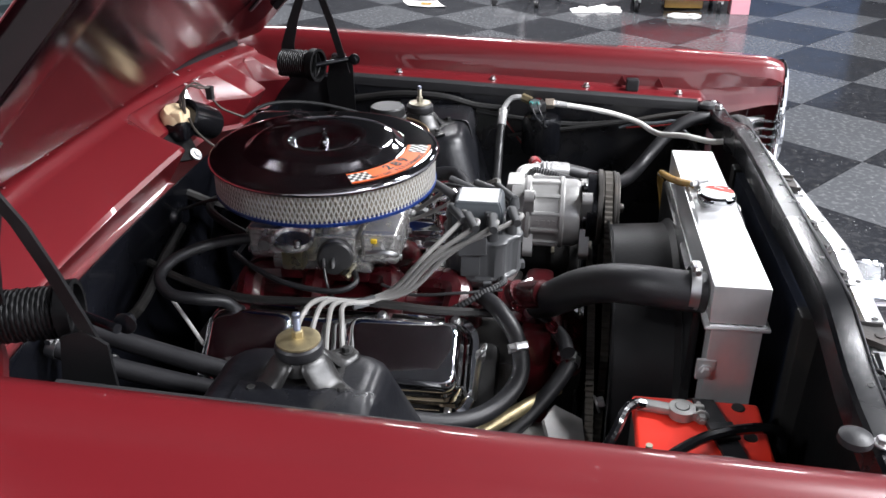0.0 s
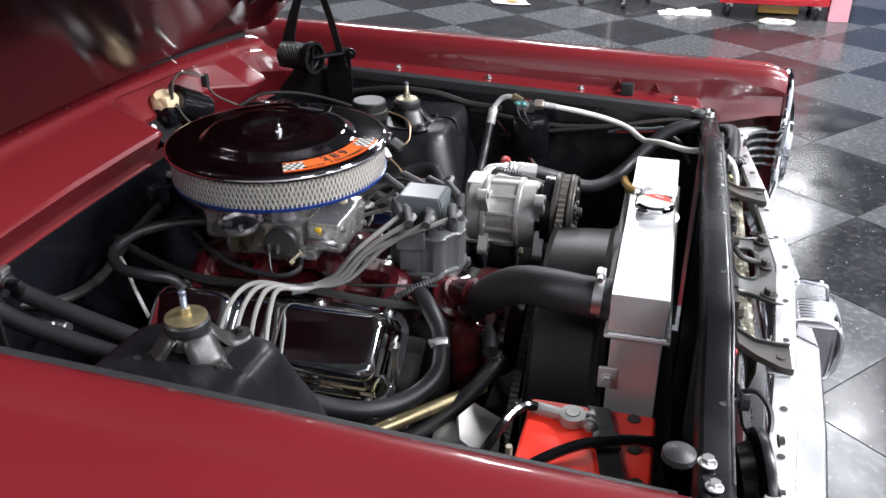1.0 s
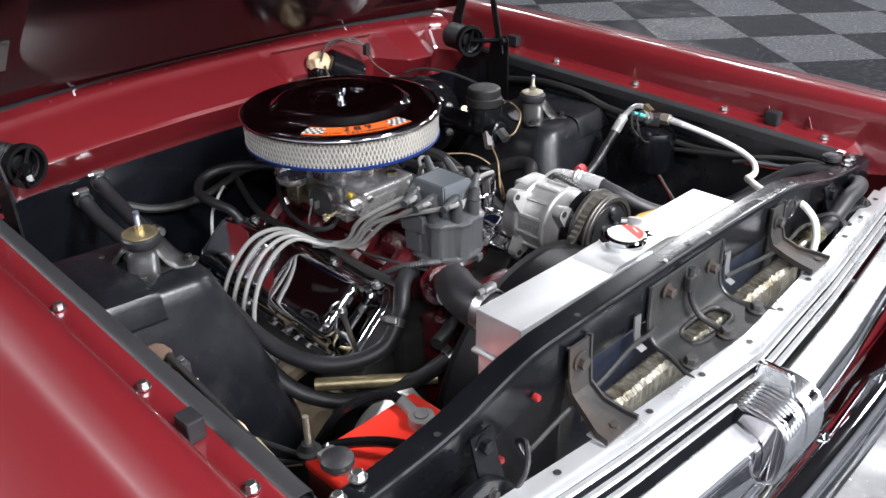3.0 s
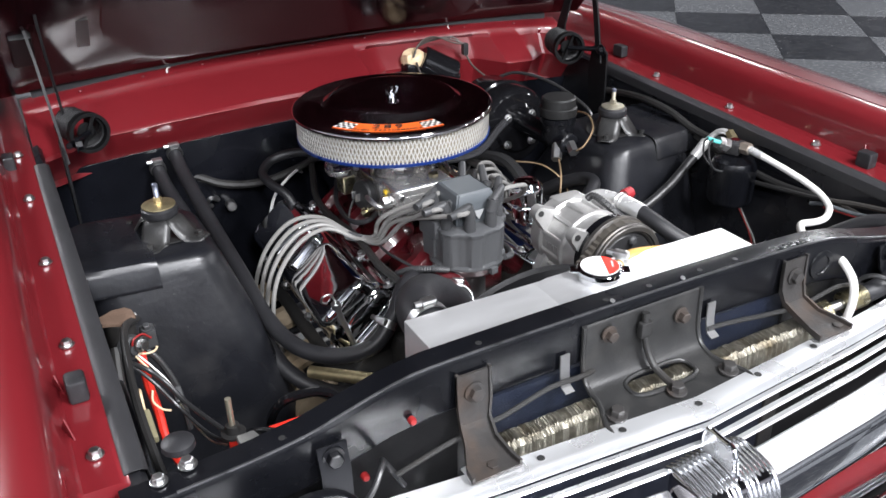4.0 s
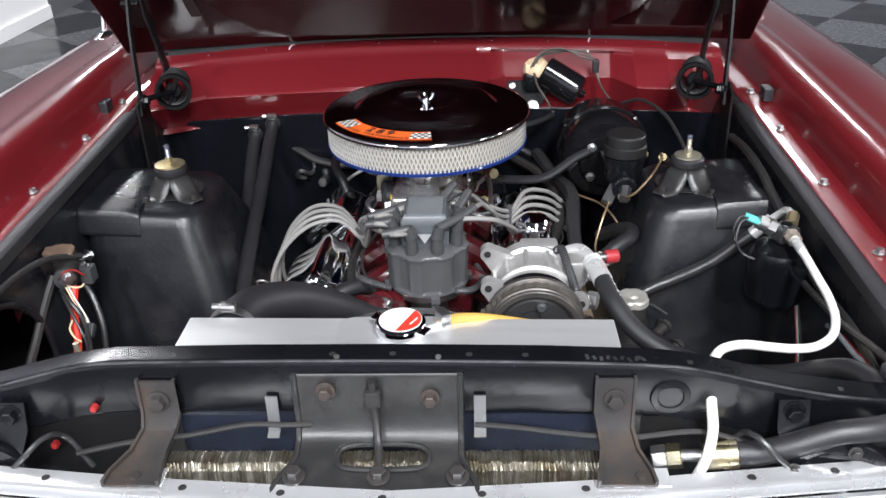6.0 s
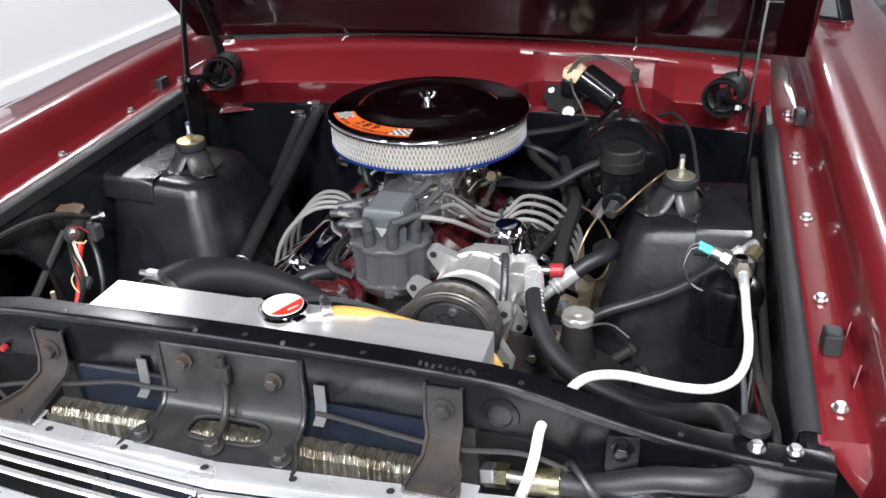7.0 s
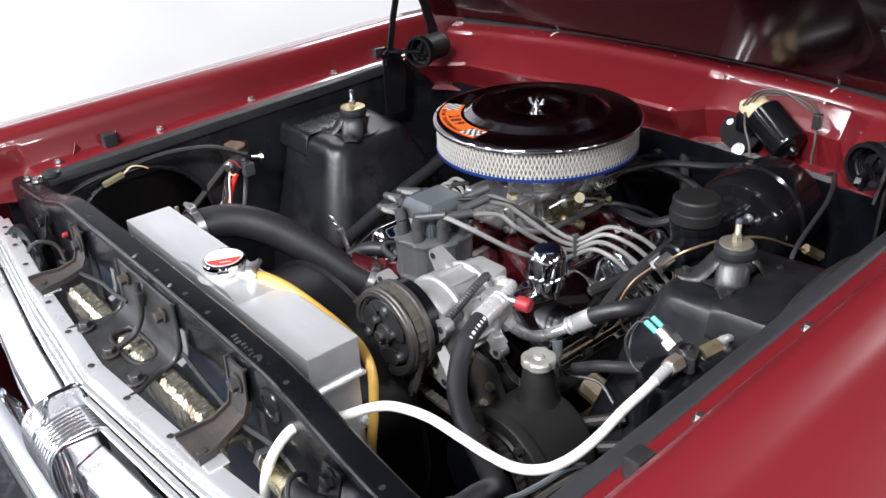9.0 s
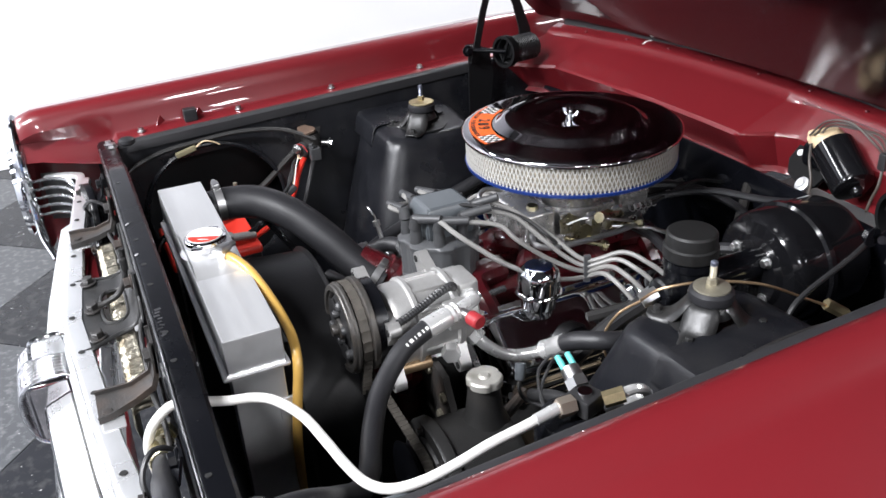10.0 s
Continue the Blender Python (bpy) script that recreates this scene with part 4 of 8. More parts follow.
for sx in (-1, 1):
    tube(bm, [(-0.005 + sx * 0.2415, -0.535 + 0.0046 * i, 0.8565 + 0.0008 * math.sin(i * 2.1)) for i in range(16)], 0.0022, 6, smooth=False)
part("weld_flange", bm, ALU, rad)
for sx in (-1, 1):
    bm = B()
    box(bm, (-0.005 + sx * 0.226, -0.5, 0.64), (0.030, 0.062, 0.42), 0.002)
    part("side_channel", bm, ALU, rad)
    bm = B()
    box(bm, (-0.005 + sx * 0.240, -0.47, 0.79), (0.006, 0.024, 0.030), 0.002)
    hexbolt(bm, (-0.005 + sx * 0.244, -0.47, 0.79), (sx, 0, 0), 0.006, 0.005)
    part("mounting_tab", bm, ALU, rad)
bm = B()
box(bm, (-0.005, -0.5, 0.64), (0.42, 0.050, 0.42))
core = part("core", bm, CORE_FINS, rad, "dark finned core")
for i in range(42):
    bm = B()
    box(bm, (-0.21 + i * 0.01, -0.527, 0.64), (0.0022, 0.004, 0.42))
    part("tube", bm, CORE_FINS, core)
bm = B()
loft(bm, [[(x, y, 0.9053), (x, y * 1.0, 0.9053 + h)] for x, y, h in ((-0.085, -0.532, 0.0), (-0.055, -0.532, 0.008), (0.055, -0.532, 0.008), (0.085, -0.532, 0.0))])
loft(bm, [[(-0.085, -0.532, 0.9055), (-0.085, -0.468, 0.9055)], [(-0.055, -0.53, 0.9125), (-0.055, -0.47, 0.9125)], [(0.055, -0.53, 0.9125), (0.055, -0.47, 0.9125)], [(0.085, -0.532, 0.9055), (0.085, -0.468, 0.9055)]])
part("filler_saddle", bm, ALU, rad, "", 20)
bm = B()
revolve(bm, [(0.036, 0.0), (0.031, 0.002), (0.0255, 0.004), (0.0250, 0.0105), (0.0275, 0.0112), (0.0275, 0.0135), (0.022, 0.014)], (0, -0.502, 0.907), (0, 0, 1), 36)
cyl(bm, (0.02, -0.50, 0.9125), (0.046, -0.486, 0.9135), 0.0048)
part("filler_neck", bm, ALU, rad)
cap = B()
revolve(cap, [(0.026, 0.0035), (0.0278, 0.0042), (0.0278, 0.0088), (0.0262, 0.0105), (0.0238, 0.0113), (0.0, 0.0118)], (0, -0.502, 0.9175), (0, 0, 1), 40)
for a in (150, 330):
    box(cap, (0.0300 * math.cos(radians(a)), -0.502 + 0.0300 * math.sin(radians(a)), 0.9240), (0.012, 0.014, 0.0035), 0.0015, Matrix.Rotation(radians(a), 3, "Z"))
cap = part("cap", cap, CHROME, rad, "chrome filler cap with a red and white sticker")
bm = B()
revolve(bm, [(0.0235, 0), (0.0235, 0.0004)], (0, -0.502, 0.9292), (0, 0, 1), 40)
part("sticker", bm, WHITE, cap, "white sticker")
bm = B()
n = 24
arc = [(0.0228 * math.cos(radians(-100 + 150 * i / n)), 0.0228 * math.sin(radians(-100 + 150 * i / n))) for i in range(n + 1)]
plate(bm, arc, 0.0004, Matrix.Translation((0, -0.502, 0.9296)))
part("sticker_half", bm, RED_PLASTIC, cap, "red half of the sticker")
bm = B()
for k in range(3):
    box(bm, (0.0125 + 0.0022 * k, -0.510 + 0.0035 * k, 0.9302), (0.0016, 0.006, 0.0003), 0, Matrix.Rotation(radians(-25), 3, "Z"))
part("print", bm, WHITE, cap)

# fan shroud and fan
shroud = thing("fan_shroud", (0, -0.43, 0.42), "dusty black round fan shroud behind the radiator", "fan shroud")
bm = B()
revolve(bm, [(0.222, 0.0), (0.222, 0.012), (0.214, 0.02), (0.208, 0.10), (0.214, 0.104), (0.212, 0.106), (0.203, 0.10), (0.208, 0.02)], (0, -0.462, 0.64), (0, 1, 0), 64, cap=False)
part("ring", bm, SHROUD_BLACK, shroud)
bm = B()
box(bm, (0, -0.458, 0.64), (0.41, 0.012, 0.44), 0.004)
part("back_plate", bm, SHROUD_BLACK, shroud)
for k in range(6):
    bm = B()
    a = radians(60 * k + 15)
    m = Matrix.Translation((0, -0.415, 0.64)) @ Matrix.Rotation(a, 4, "Y") @ Matrix.Rotation(radians(35), 4, "Z")
    plate(bm, [(-0.025, 0.04), (0.025, 0.04), (0.04, 0.19), (-0.03, 0.195)], 0.003, m @ pose(0, 0, 0, 90, 0, 0))
    part("fan_blade", bm, BLACK, shroud)
bm = B()
cyl(bm, (0, -0.43, 0.64), (0, -0.33, 0.64), 0.045, bevel=0.004)
part("fan_hub", bm, STEEL, shroud)

# ---- engine block ----
eng = thing("engine", (0, 0, 0.42), "dark red painted V8 engine block", "engine")
bm = B()
box(bm, (0, 0.02, 0.60), (0.30, 0.50, 0.22), 0.02)
part("block", bm, BLACK_DULL, eng, "black oily engine block")
for sx in (-1, 1):
    bm = B()
    box(bm, (sx * 0.153, 0.012, 0.648), (0.145, 0.43, 0.10), 0.012, Matrix.Rotation(radians(sx * 42), 3, "Y"))
    part("cylinder_head", bm, BLACK_DULL, eng, "black oily cylinder head")
bm = B()  # intake manifold with runners
box(bm, (0, 0.03, 0.735), (0.15, 0.40, 0.05), 0.012)
manifold = part("intake_manifold", bm, ENGINE_RED, eng, "dark red intake manifold")
for sx in (-1, 1):
    for y in (-0.13, -0.03, 0.09, 0.19):
        b2 = B()
        tube(b2, [(sx * 0.03, 0.06 + (y - 0.06) * 0.7, 0.772), (sx * 0.05, y, 0.775), (sx * 0.095, y, 0.745), (sx * 0.12, y, 0.72)], 0.022, 10, 4)
        part("runner", b2, ENGINE_RED, manifold)
bm = B()
box(bm, (0, 0.076, 0.785), (0.115, 0.14, 0.022), 0.005)
part("carburetor_pad", bm, ENGINE_RED, eng)
bm = B()  # timing cover and water pump
box(bm, (-0.02, -0.255, 0.66), (0.20, 0.05, 0.18), 0.015)
revolve(bm, [(0.065, 0), (0.06, 0.03), (0.04, 0.05), (0.03, 0.08)], (0, -0.27, 0.66), (0, -1, 0), 28)
box(bm, (-0.075, -0.265, 0.71), (0.05, 0.06, 0.07), 0.015)
tube(bm, [(-0.07, -0.27, 0.69), (-0.10, -0.29, 0.70), (-0.135, -0.31, 0.70)], 0.017, 12)
part("water_pump", bm, ENGINE_RED, eng)
bm = B()  # thermostat housing
revolve(bm, [(0.036, 0), (0.036, 0.012), (0.028, 0.018), (0.026, 0.03)], (-0.055, -0.215, 0.752), (-0.25, -0.6, 0.8), 24)
tube(bm, [(-0.055, -0.225, 0.765), (-0.068, -0.24, 0.777), (-0.085, -0.262, 0.79)], 0.0225, 14)
part("thermostat_housing", bm, ENGINE_RED, eng)
for p in ((-0.052, -0.19, 0.775), (-0.086, -0.222, 0.767), (-0.105, -0.235, 0.73), (-0.05, -0.29, 0.735), (-0.12, -0.275, 0.755)):
    bm = B()
    hexbolt(bm, p, (-0.1, -0.5, 0.8), 0.007, 0.008)
    part("bolt", bm, ENGINE_RED, eng)
for sx in (-1, 1):  # exhaust side, tan with heat
    bm = B()
    for y in (-0.15, -0.05, 0.07, 0.17):
        tube(bm, [(sx * 0.21, y, 0.62), (sx * 0.25, y, 0.61), (sx * 0.275, y + 0.02, 0.58)], 0.022, 10, 4)
    tube(bm, [(sx * 0.275, -0.17, 0.585), (sx * 0.28, 0.0, 0.58), (sx * 0.28, 0.20, 0.57)], 0.027, 12, 4)
    part("exhaust_manifold", bm, mat("tan_cast_iron", (0.28, 0.22, 0.15), 0.6, 0.2, 0.4, 40, 0.4, 200), eng, "tan heat-stained cast manifold")
# alternator and brackets low on the passenger side
alt = thing("alternator", (-0.2, -0.27, 0.56), "cast aluminium alternator low beside the engine", "alternator")
bm = B()
revolve(bm, [(0.03, 0), (0.062, 0.006), (0.066, 0.02), (0.066, 0.08), (0.058, 0.095), (0.03, 0.10)], (-0.215, -0.33, 0.575), (0, 1, 0), 32)
part("case", bm, ALU_CAST, alt)
bm = B()
plate(bm, [(-0.045, -0.03), (0.035, -0.035), (0.045, 0.012), (0.015, 0.035), (-0.02, 0.03)], 0.006, Matrix.Translation((-0.225, -0.30, 0.645)) @ pose(0, 0, 0, 30, -20, 10))
part("bracket", bm, ALU_CAST, alt)
bm = B()
cyl(bm, (-0.27, -0.16, 0.655), (-0.14, -0.29, 0.665), 0.010, seg=12)
part("spacer_tube", bm, BRASS, alt, "long brass-coloured spacer tube")
bm = B()
hexbolt(bm, (-0.165, -0.345, 0.66), (0.2, -1, 0.3), 0.009, 0.01)
part("bolt", bm, STEEL, alt)

# ---- drive belts and pulleys ----
drive = thing("belt_drive", (0, -0.35, 0.45), "black ribbed drive belts on black pulleys", "belt drive")


def belt(pulleys, y, w=0.012, h=0.008, teeth=True):
    """A closed belt round pulleys (x, z, r) given counter-clockwise."""
    bm = B()
    path = []
    n = len(pulleys)
    for k in range(n):
        x0, z0, r0 = pulleys[k - 1]
        x1, z1, r1 = pulleys[k]
        x2, z2, r2 = pulleys[(k + 1) % n]
        a_in = math.atan2(z1 - z0, x1 - x0) - math.pi / 2
        a_out = math.atan2(z2 - z1, x2 - x1) - math.pi / 2
        while a_out < a_in:
            a_out += 2 * math.pi
        for i in range(13):
            a = a_in + (a_out - a_in) * i / 12
            path.append((Vector((x1, y, z1)), a, r1))
    pts = [c + Vector((math.cos(a), 0, math.sin(a))) * r for c, a, r in path]
    dense = []
    for p, q in zip(pts, pts[1:] + pts[:1]):
        k = max(1, int((q - p).length / 0.0045))
        dense += [p + (q - p) * i / k for i in range(k)]
    secs = []
    for i, p in enumerate(dense):
        d = (dense[(i + 1) % len(dense)] - dense[i - 1]).normalized()
        nrm = Vector((d.z, 0, -d.x))
        out = 0.0012 * (1 if i % 2 else -1) if teeth else 0.0
        secs.append([p + Vector((0, w / 2, 0)) + nrm * (h / 2 + out), p + Vector((0, -w / 2, 0)) + nrm * (h / 2 + out), p + Vector((0, -w / 3, 0)) - nrm * h / 2, p + Vector((0, w / 3, 0)) - nrm * h / 2])
    secs.append(secs[0])
    loft(bm, secs, closed=True)
    part("belt", bm, mat("belt_rubber", (0.060, 0.053, 0.044), 0.65, 0, 0.4, 80), drive, "dusty black notched belt", 30)


def pulley(x, z, r, y, depth=0.022):
    bm = B()
    revolve(bm, [(r * 0.25, -depth / 2 - 0.004), (r * 0.3, -depth / 2), (r * 0.82, -depth / 2), (r, -depth / 2), (r * 0.9, -depth * 0.1), (r * 0.9, depth * 0.1), (r, depth / 2), (r * 0.6, depth / 2)], (x, y, z), (0, 1, 0), 40)
    part("pulley", bm, BLACK, drive)


COMP = (0.160, 0.812)
CLUTCH = (0.156, 0.826)
for x, z, r, y in ((0, 0.66, 0.075, -0.336), (0, 0.66, 0.072, -0.358), (0, 0.50, 0.085, -0.336), (0, 0.50, 0.085, -0.358), (0.30, 0.655, 0.065, -0.336), (-0.215, 0.575, 0.036, -0.336)):
    pulley(x, z, r, y)
belt([(0, 0.50, 0.087), (CLUTCH[0], CLUTCH[1], 0.0565), (0, 0.66, 0.077)], -0.358)
belt([(0, 0.50, 0.087), (0.30, 0.655, 0.067), (0, 0.66, 0.077), (-0.215, 0.575, 0.038)], -0.336)

# ---- A/C compressor ----
comp = thing("ac_compressor", (COMP[0], -0.27, COMP[1] - 0.07), "cast aluminium air conditioning compressor with worn grooved clutch pulley", "compressor")
cx, cz = COMP
bm = B()
prof = [(0.035, 0.0), (0.053, 0.004), (0.057, 0.012), (0.057, 0.030), (0.061, 0.032), (0.061, 0.037), (0.056, 0.040), (0.055, 0.085), (0.060, 0.088), (0.060, 0.093), (0.055, 0.098), (0.055, 0.118), (0.045, 0.124), (0.02, 0.125)]
revolve(bm, prof, (cx, -0.318, cz), (0, 1, 0), 40)
body = part("body", bm, ALU_CAST, comp)
for k in range(12):  # ribs round the waist
    bm = B()
    a = radians(30 * k + 10)
    p = Vector((cx + 0.056 * math.cos(a), -0.257, cz + 0.056 * math.sin(a)))
    box(bm, p, (0.008, 0.048, 0.007), 0.002, Matrix.Rotation(-a, 3, "Y"))
    part("rib", bm, ALU_CAST, body)
for x, z, ys in ((-0.063, 0.053, (-0.315, -0.222)), (0.060, -0.052, (-0.315, -0.222)), (0.058, 0.028, (-0.315,)), (-0.055, -0.05, (-0.315, -0.222))):
    for y in ys:
        bm = B()
        d = Vector((x, 0, z)).normalized()
        m = Matrix.Translation((cx, y, cz)) @ Matrix.Rotation(math.atan2(d.x, d.z), 4, "Y") @ pose(0, 0, 0, 90, 0, 0)
        L = Vector((x, 0, z)).length
        o = [(-0.024, 0.04), (0.024, 0.04)] + [(0.0115 * math.cos(radians(i * 20)), L - 0.002 + 0.0115 * math.sin(radians(i * 20))) for i in range(10)]
        plate(bm, o, 0.016, m)
        part("mounting_ear", bm, ALU_CAST, body)
        bm = B()
        revolve(bm, [(0.0048, -0.0012), (0.0048, 0.0176)], (cx + x, y, cz + z), (0, -1, 0), 14)
        part("ear_hole", bm, INK, body)
for k in range(5):
    bm = B()
    a = radians(72 * k + 20)
    hexbolt(bm, (cx + 0.047 * math.cos(a), -0.319, cz + 0.047 * math.sin(a)), (0, -1, 0), 0.006, 0.007)
    part("bolt", bm, STEEL, comp)
bm = B()
cx, cz = CLUTCH
revolve(bm, [(0.0475, 0.012), (0.0475, 0.006), (0.0495, 0.0035), (0.0515, 0.003), (0.0525, 0.0), (0.0585, 0.0), (0.0598, 0.0015), (0.0600, 0.005), (0.0618, 0.0065), (0.0618, 0.0095), (0.0530, 0.0135), (0.0530, 0.0225), (0.0622, 0.0265), (0.0635, 0.0275), (0.0635, 0.0335), (0.0620, 0.035), (0.0560, 0.035), (0.0540, 0.030)], (cx, -0.376, cz), (0, 1, 0), 64)
part("pulley", bm, PULLEY_GREY, comp, "worn grooved clutch pulley")
bm = B()
revolve(bm, [(0.0, -0.002), (0.012, -0.002), (0.014, 0.004), (0.028, 0.005), (0.030, 0.002), (0.044, 0.002), (0.0465, 0.005), (0.0470, 0.012)], (cx, -0.373, cz), (0, 1, 0), 48)
plate_ob = part("clutch_plate", bm, PLASTIC, comp, "black clutch plate")
for k in range(3):
    for rr, s in ((0.021, 0.005), (0.037, 0.0055)):
        bm = B()
        a = radians(120 * k + (60 if rr > 0.03 else 0) + 20)
        revolve(bm, [(s * 1.2, 0), (s * 1.2, 0.005), (s * 0.8, 0.008)], (cx + rr * math.cos(a), -0.3705, cz + rr * math.sin(a)), (0, -1, 0), 14)
        part("rivet", bm, BOOT_GREY, plate_ob)
bm = B()
revolve(bm, [(0.0, -0.012), (0.007, -0.012), (0.008, -0.010), (0.008, -0.004), (0.013, -0.003), (0.014, 0.0)], (cx, -0.374, cz), (0, 1, 0), 24)
part("hub_nut", bm, PULLEY_GREY, plate_ob)
for k in range(3):
    bm = B()
    a = radians(120 * k + 50)
    m = Matrix.Translation((cx, -0.3725, cz)) @ Matrix.Rotation(a, 4, "Y") @ pose(0, 0, 0, 90, 0, 0)
    plate(bm, [(-0.016, 0.020), (0.016, 0.020), (0.022, 0.034), (0.012, 0.044), (-0.012, 0.044), (-0.022, 0.034)], 0.002, m)
    part("spring_leaf", bm, PLASTIC, plate_ob)
bm = B()
revolve(bm, [(0.058, 0), (0.058, 0.028)], (cx, -0.352, cz), (0, 1, 0), 40)
part("coil_housing", bm, BLACK, comp)
cx, cz = COMP
for p in ((0.214, -0.3195, 0.838), (0.205, -0.3195, 0.786)):  # dark screws beside the clutch
    bm = B()
    revolve(bm, [(0.0075, 0), (0.0075, 0.008), (0.006, 0.009), (0.004, 0.006)], p, (0.2, -1, 0.1), 14)
    part("screw", bm, BOOT_GREY, comp)
bm = B()
cyl(bm, (0.199, -0.322, 0.768), (0.203, -0.270, 0.769), 0.0095, seg=18)
part("spacer_sleeve", bm, COPPER, comp, "coppery spacer sleeve")
bm = B()
hexbolt(bm, (0.199, -0.322, 0.768), (-0.08, -1, -0.02), 0.009, 0.010)
part("bolt", bm, DULL_ZINC, comp)
bm = B()
plate(bm, [(-0.03, -0.06), (0.03, -0.07), (0.05, -0.02), (0.028, 0.022), (-0.012, 0.030), (-0.036, 0.0)], 0.009, Matrix.Translation((0.215, -0.262, 0.742)) @ pose(0, 0, 0, 90, 0, 0))
bracket_ob = part("bracket", bm, RUSTY, comp, "black steel mounting bracket")
for x, z in ((0.245, 0.735), (0.232, 0.700), (0.200, 0.755)):
    bm = B()
    hexbolt(bm, (x, -0.2665, z), (0, -1, 0), 0.0075, 0.008)
    part("bolt", bm, DULL_ZINC, bracket_ob)
bm = B()
tube(bm, [(0.207, -0.326, 0.835), (0.212, -0.315, 0.845), (0.210, -0.295, 0.852), (0.207, -0.277, 0.858), (0.203, -0.255, 0.866), (0.199, -0.234, 0.870), (0.192, -0.226, 0.862)], 0.0050, 8, 10, 0.0012)
part("coil_wire_loom", bm, PLASTIC, comp, "black corrugated wire loom")
bm = B()
box(bm, (cx + 0.01, -0.205, cz + 0.035), (0.055, 0.03, 0.04), 0.006)
box(bm, (cx + 0.06, -0.235, cz + 0.028), (0.03, 0.035, 0.035), 0.006)
part("fitting_block", bm, ALU_CAST, comp)
bm = B()
for k, w in enumerate((0.006, 0.004, 0.007, 0.005)):
    box(bm, (cx - 0.0565, -0.272 + 0.009 * k, cz + 0.004), (0.0016, w, 0.009), 0.0004)
part("cast_marks", bm, ALU_CAST, comp)

# A/C fittings and hoses on the compressor
SUCTION = [(0.247, -0.278, 0.855), (0.252, -0.300, 0.849), (0.260, -0.327, 0.840), (0.275, -0.352, 0.826), (0.297, -0.376, 0.813), (0.325, -0.394, 0.804), (0.360, -0.411, 0.800), (0.400, -0.428, 0.800), (0.438, -0.452, 0.815), (0.468, -0.485, 0.846), (0.483, -0.515, 0.868), (0.492, -0.548, 0.878), (0.497, -0.580, 0.876), (0.494, -0.606, 0.870)]
ac = thing("ac_hoses", (0.28, -0.25, 0.70), "black air conditioning hoses with crimped metal fittings and red cap", "hose")
bm = B()
tube(bm, [(0.185, -0.212, 0.842), (0.206, -0.208, 0.850), (0.226, -0.213, 0.858), (0.236, -0.232, 0.859), (0.243, -0.252, 0.857)], 0.0085, 12)
part("elbow_tube", bm, FITTING, ac)
bm = B()
tube(bm, [(0.203, -0.212, 0.802), (0.217, -0.197, 0.780), (0.222, -0.172, 0.758), (0.230, -0.148, 0.752), (0.245, -0.128, 0.760), (0.256, -0.120, 0.768)], 0.0085, 12)
part("elbow_tube", bm, FITTING, ac)
for a, b in (((0.240, -0.244, 0.858), (0.250, -0.292, 0.852)), ((0.249, -0.124, 0.763), (0.281, -0.110, 0.788))):
    bm = B()
    a, b = Vector(a), Vector(b)
    revolve(bm, [(0.0115, 0), (0.0135, 0.003), (0.012, 0.006), (0.0135, 0.010), (0.012, 0.014), (0.0135, 0.018), (0.0135, (b - a).length)], a, b - a, 20)
    part("crimp_sleeve", bm, FITTING, ac, "silver crimp sleeve")
for p, ax in (((0.194, -0.210, 0.846), (1, 0.1, 0.3)), ((0.207, -0.210, 0.797), (0.5, 0.5, -0.7)), ((0.236, -0.254, 0.800), (1, -0.4, 0))):
    bm = B()
    revolve(bm, [(0.0125, 0), (0.0125, 0.014), (0.011, 0.015)], p, ax, 6)
    part("hex_nut", bm, FITTING, ac)
bm = B()
cyl(bm, (0.244, -0.240, 0.858), (0.262, -0.235, 0.857), 0.006)
part("service_port", bm, STEEL, ac)
bm = B()
revolve(bm, [(0.009, 0), (0.0098, 0.002), (0.0098, 0.017), (0.008, 0.019)], (0.260, -0.2355, 0.857), (1, 0.25, -0.02), 12)
part("port_cap", bm, mat("red_cap_plastic", (0.30, 0.022, 0.028), 0.45), ac, "red plastic service cap")
bm = B()
tube(bm, SUCTION, 0.0125, 14)
suction = part("suction_hose", bm, RUBBER, ac, "thick black rubber hose with white print")
line = smooth_path(SUCTION, 24)
k = 16
for w in (5, 3, 4, 2, 5, 3):  # white print along the hose
    bm = B()
    pts = []
    for p, q in zip(line[k:k + w], line[k + 1:k + w + 1]):
        d = (q - p).normalized()
        out = Vector((0.75, -0.1, 0.65))
        out = (out - d * out.dot(d)).normalized()
        pts.append((p + out * 0.0127, d.cross(out)))
    if len(pts) > 1:
        loft(bm, [[c - s * 0.0022, c + s * 0.0022] for c, s in pts])
        part("print", bm, WHITE, suction, "white print bar", 0)
    k += w + 2
bm = B()
tube(bm, [(0.277, -0.112, 0.785), (0.298, -0.100, 0.799), (0.322, -0.080, 0.806), (0.330, -0.045, 0.80), (0.318, 0.0, 0.78), (0.30, 0.06, 0.74)], 0.0125, 14)
part("discharge_hose", bm, RUBBER, ac, "thick black rubber hose")

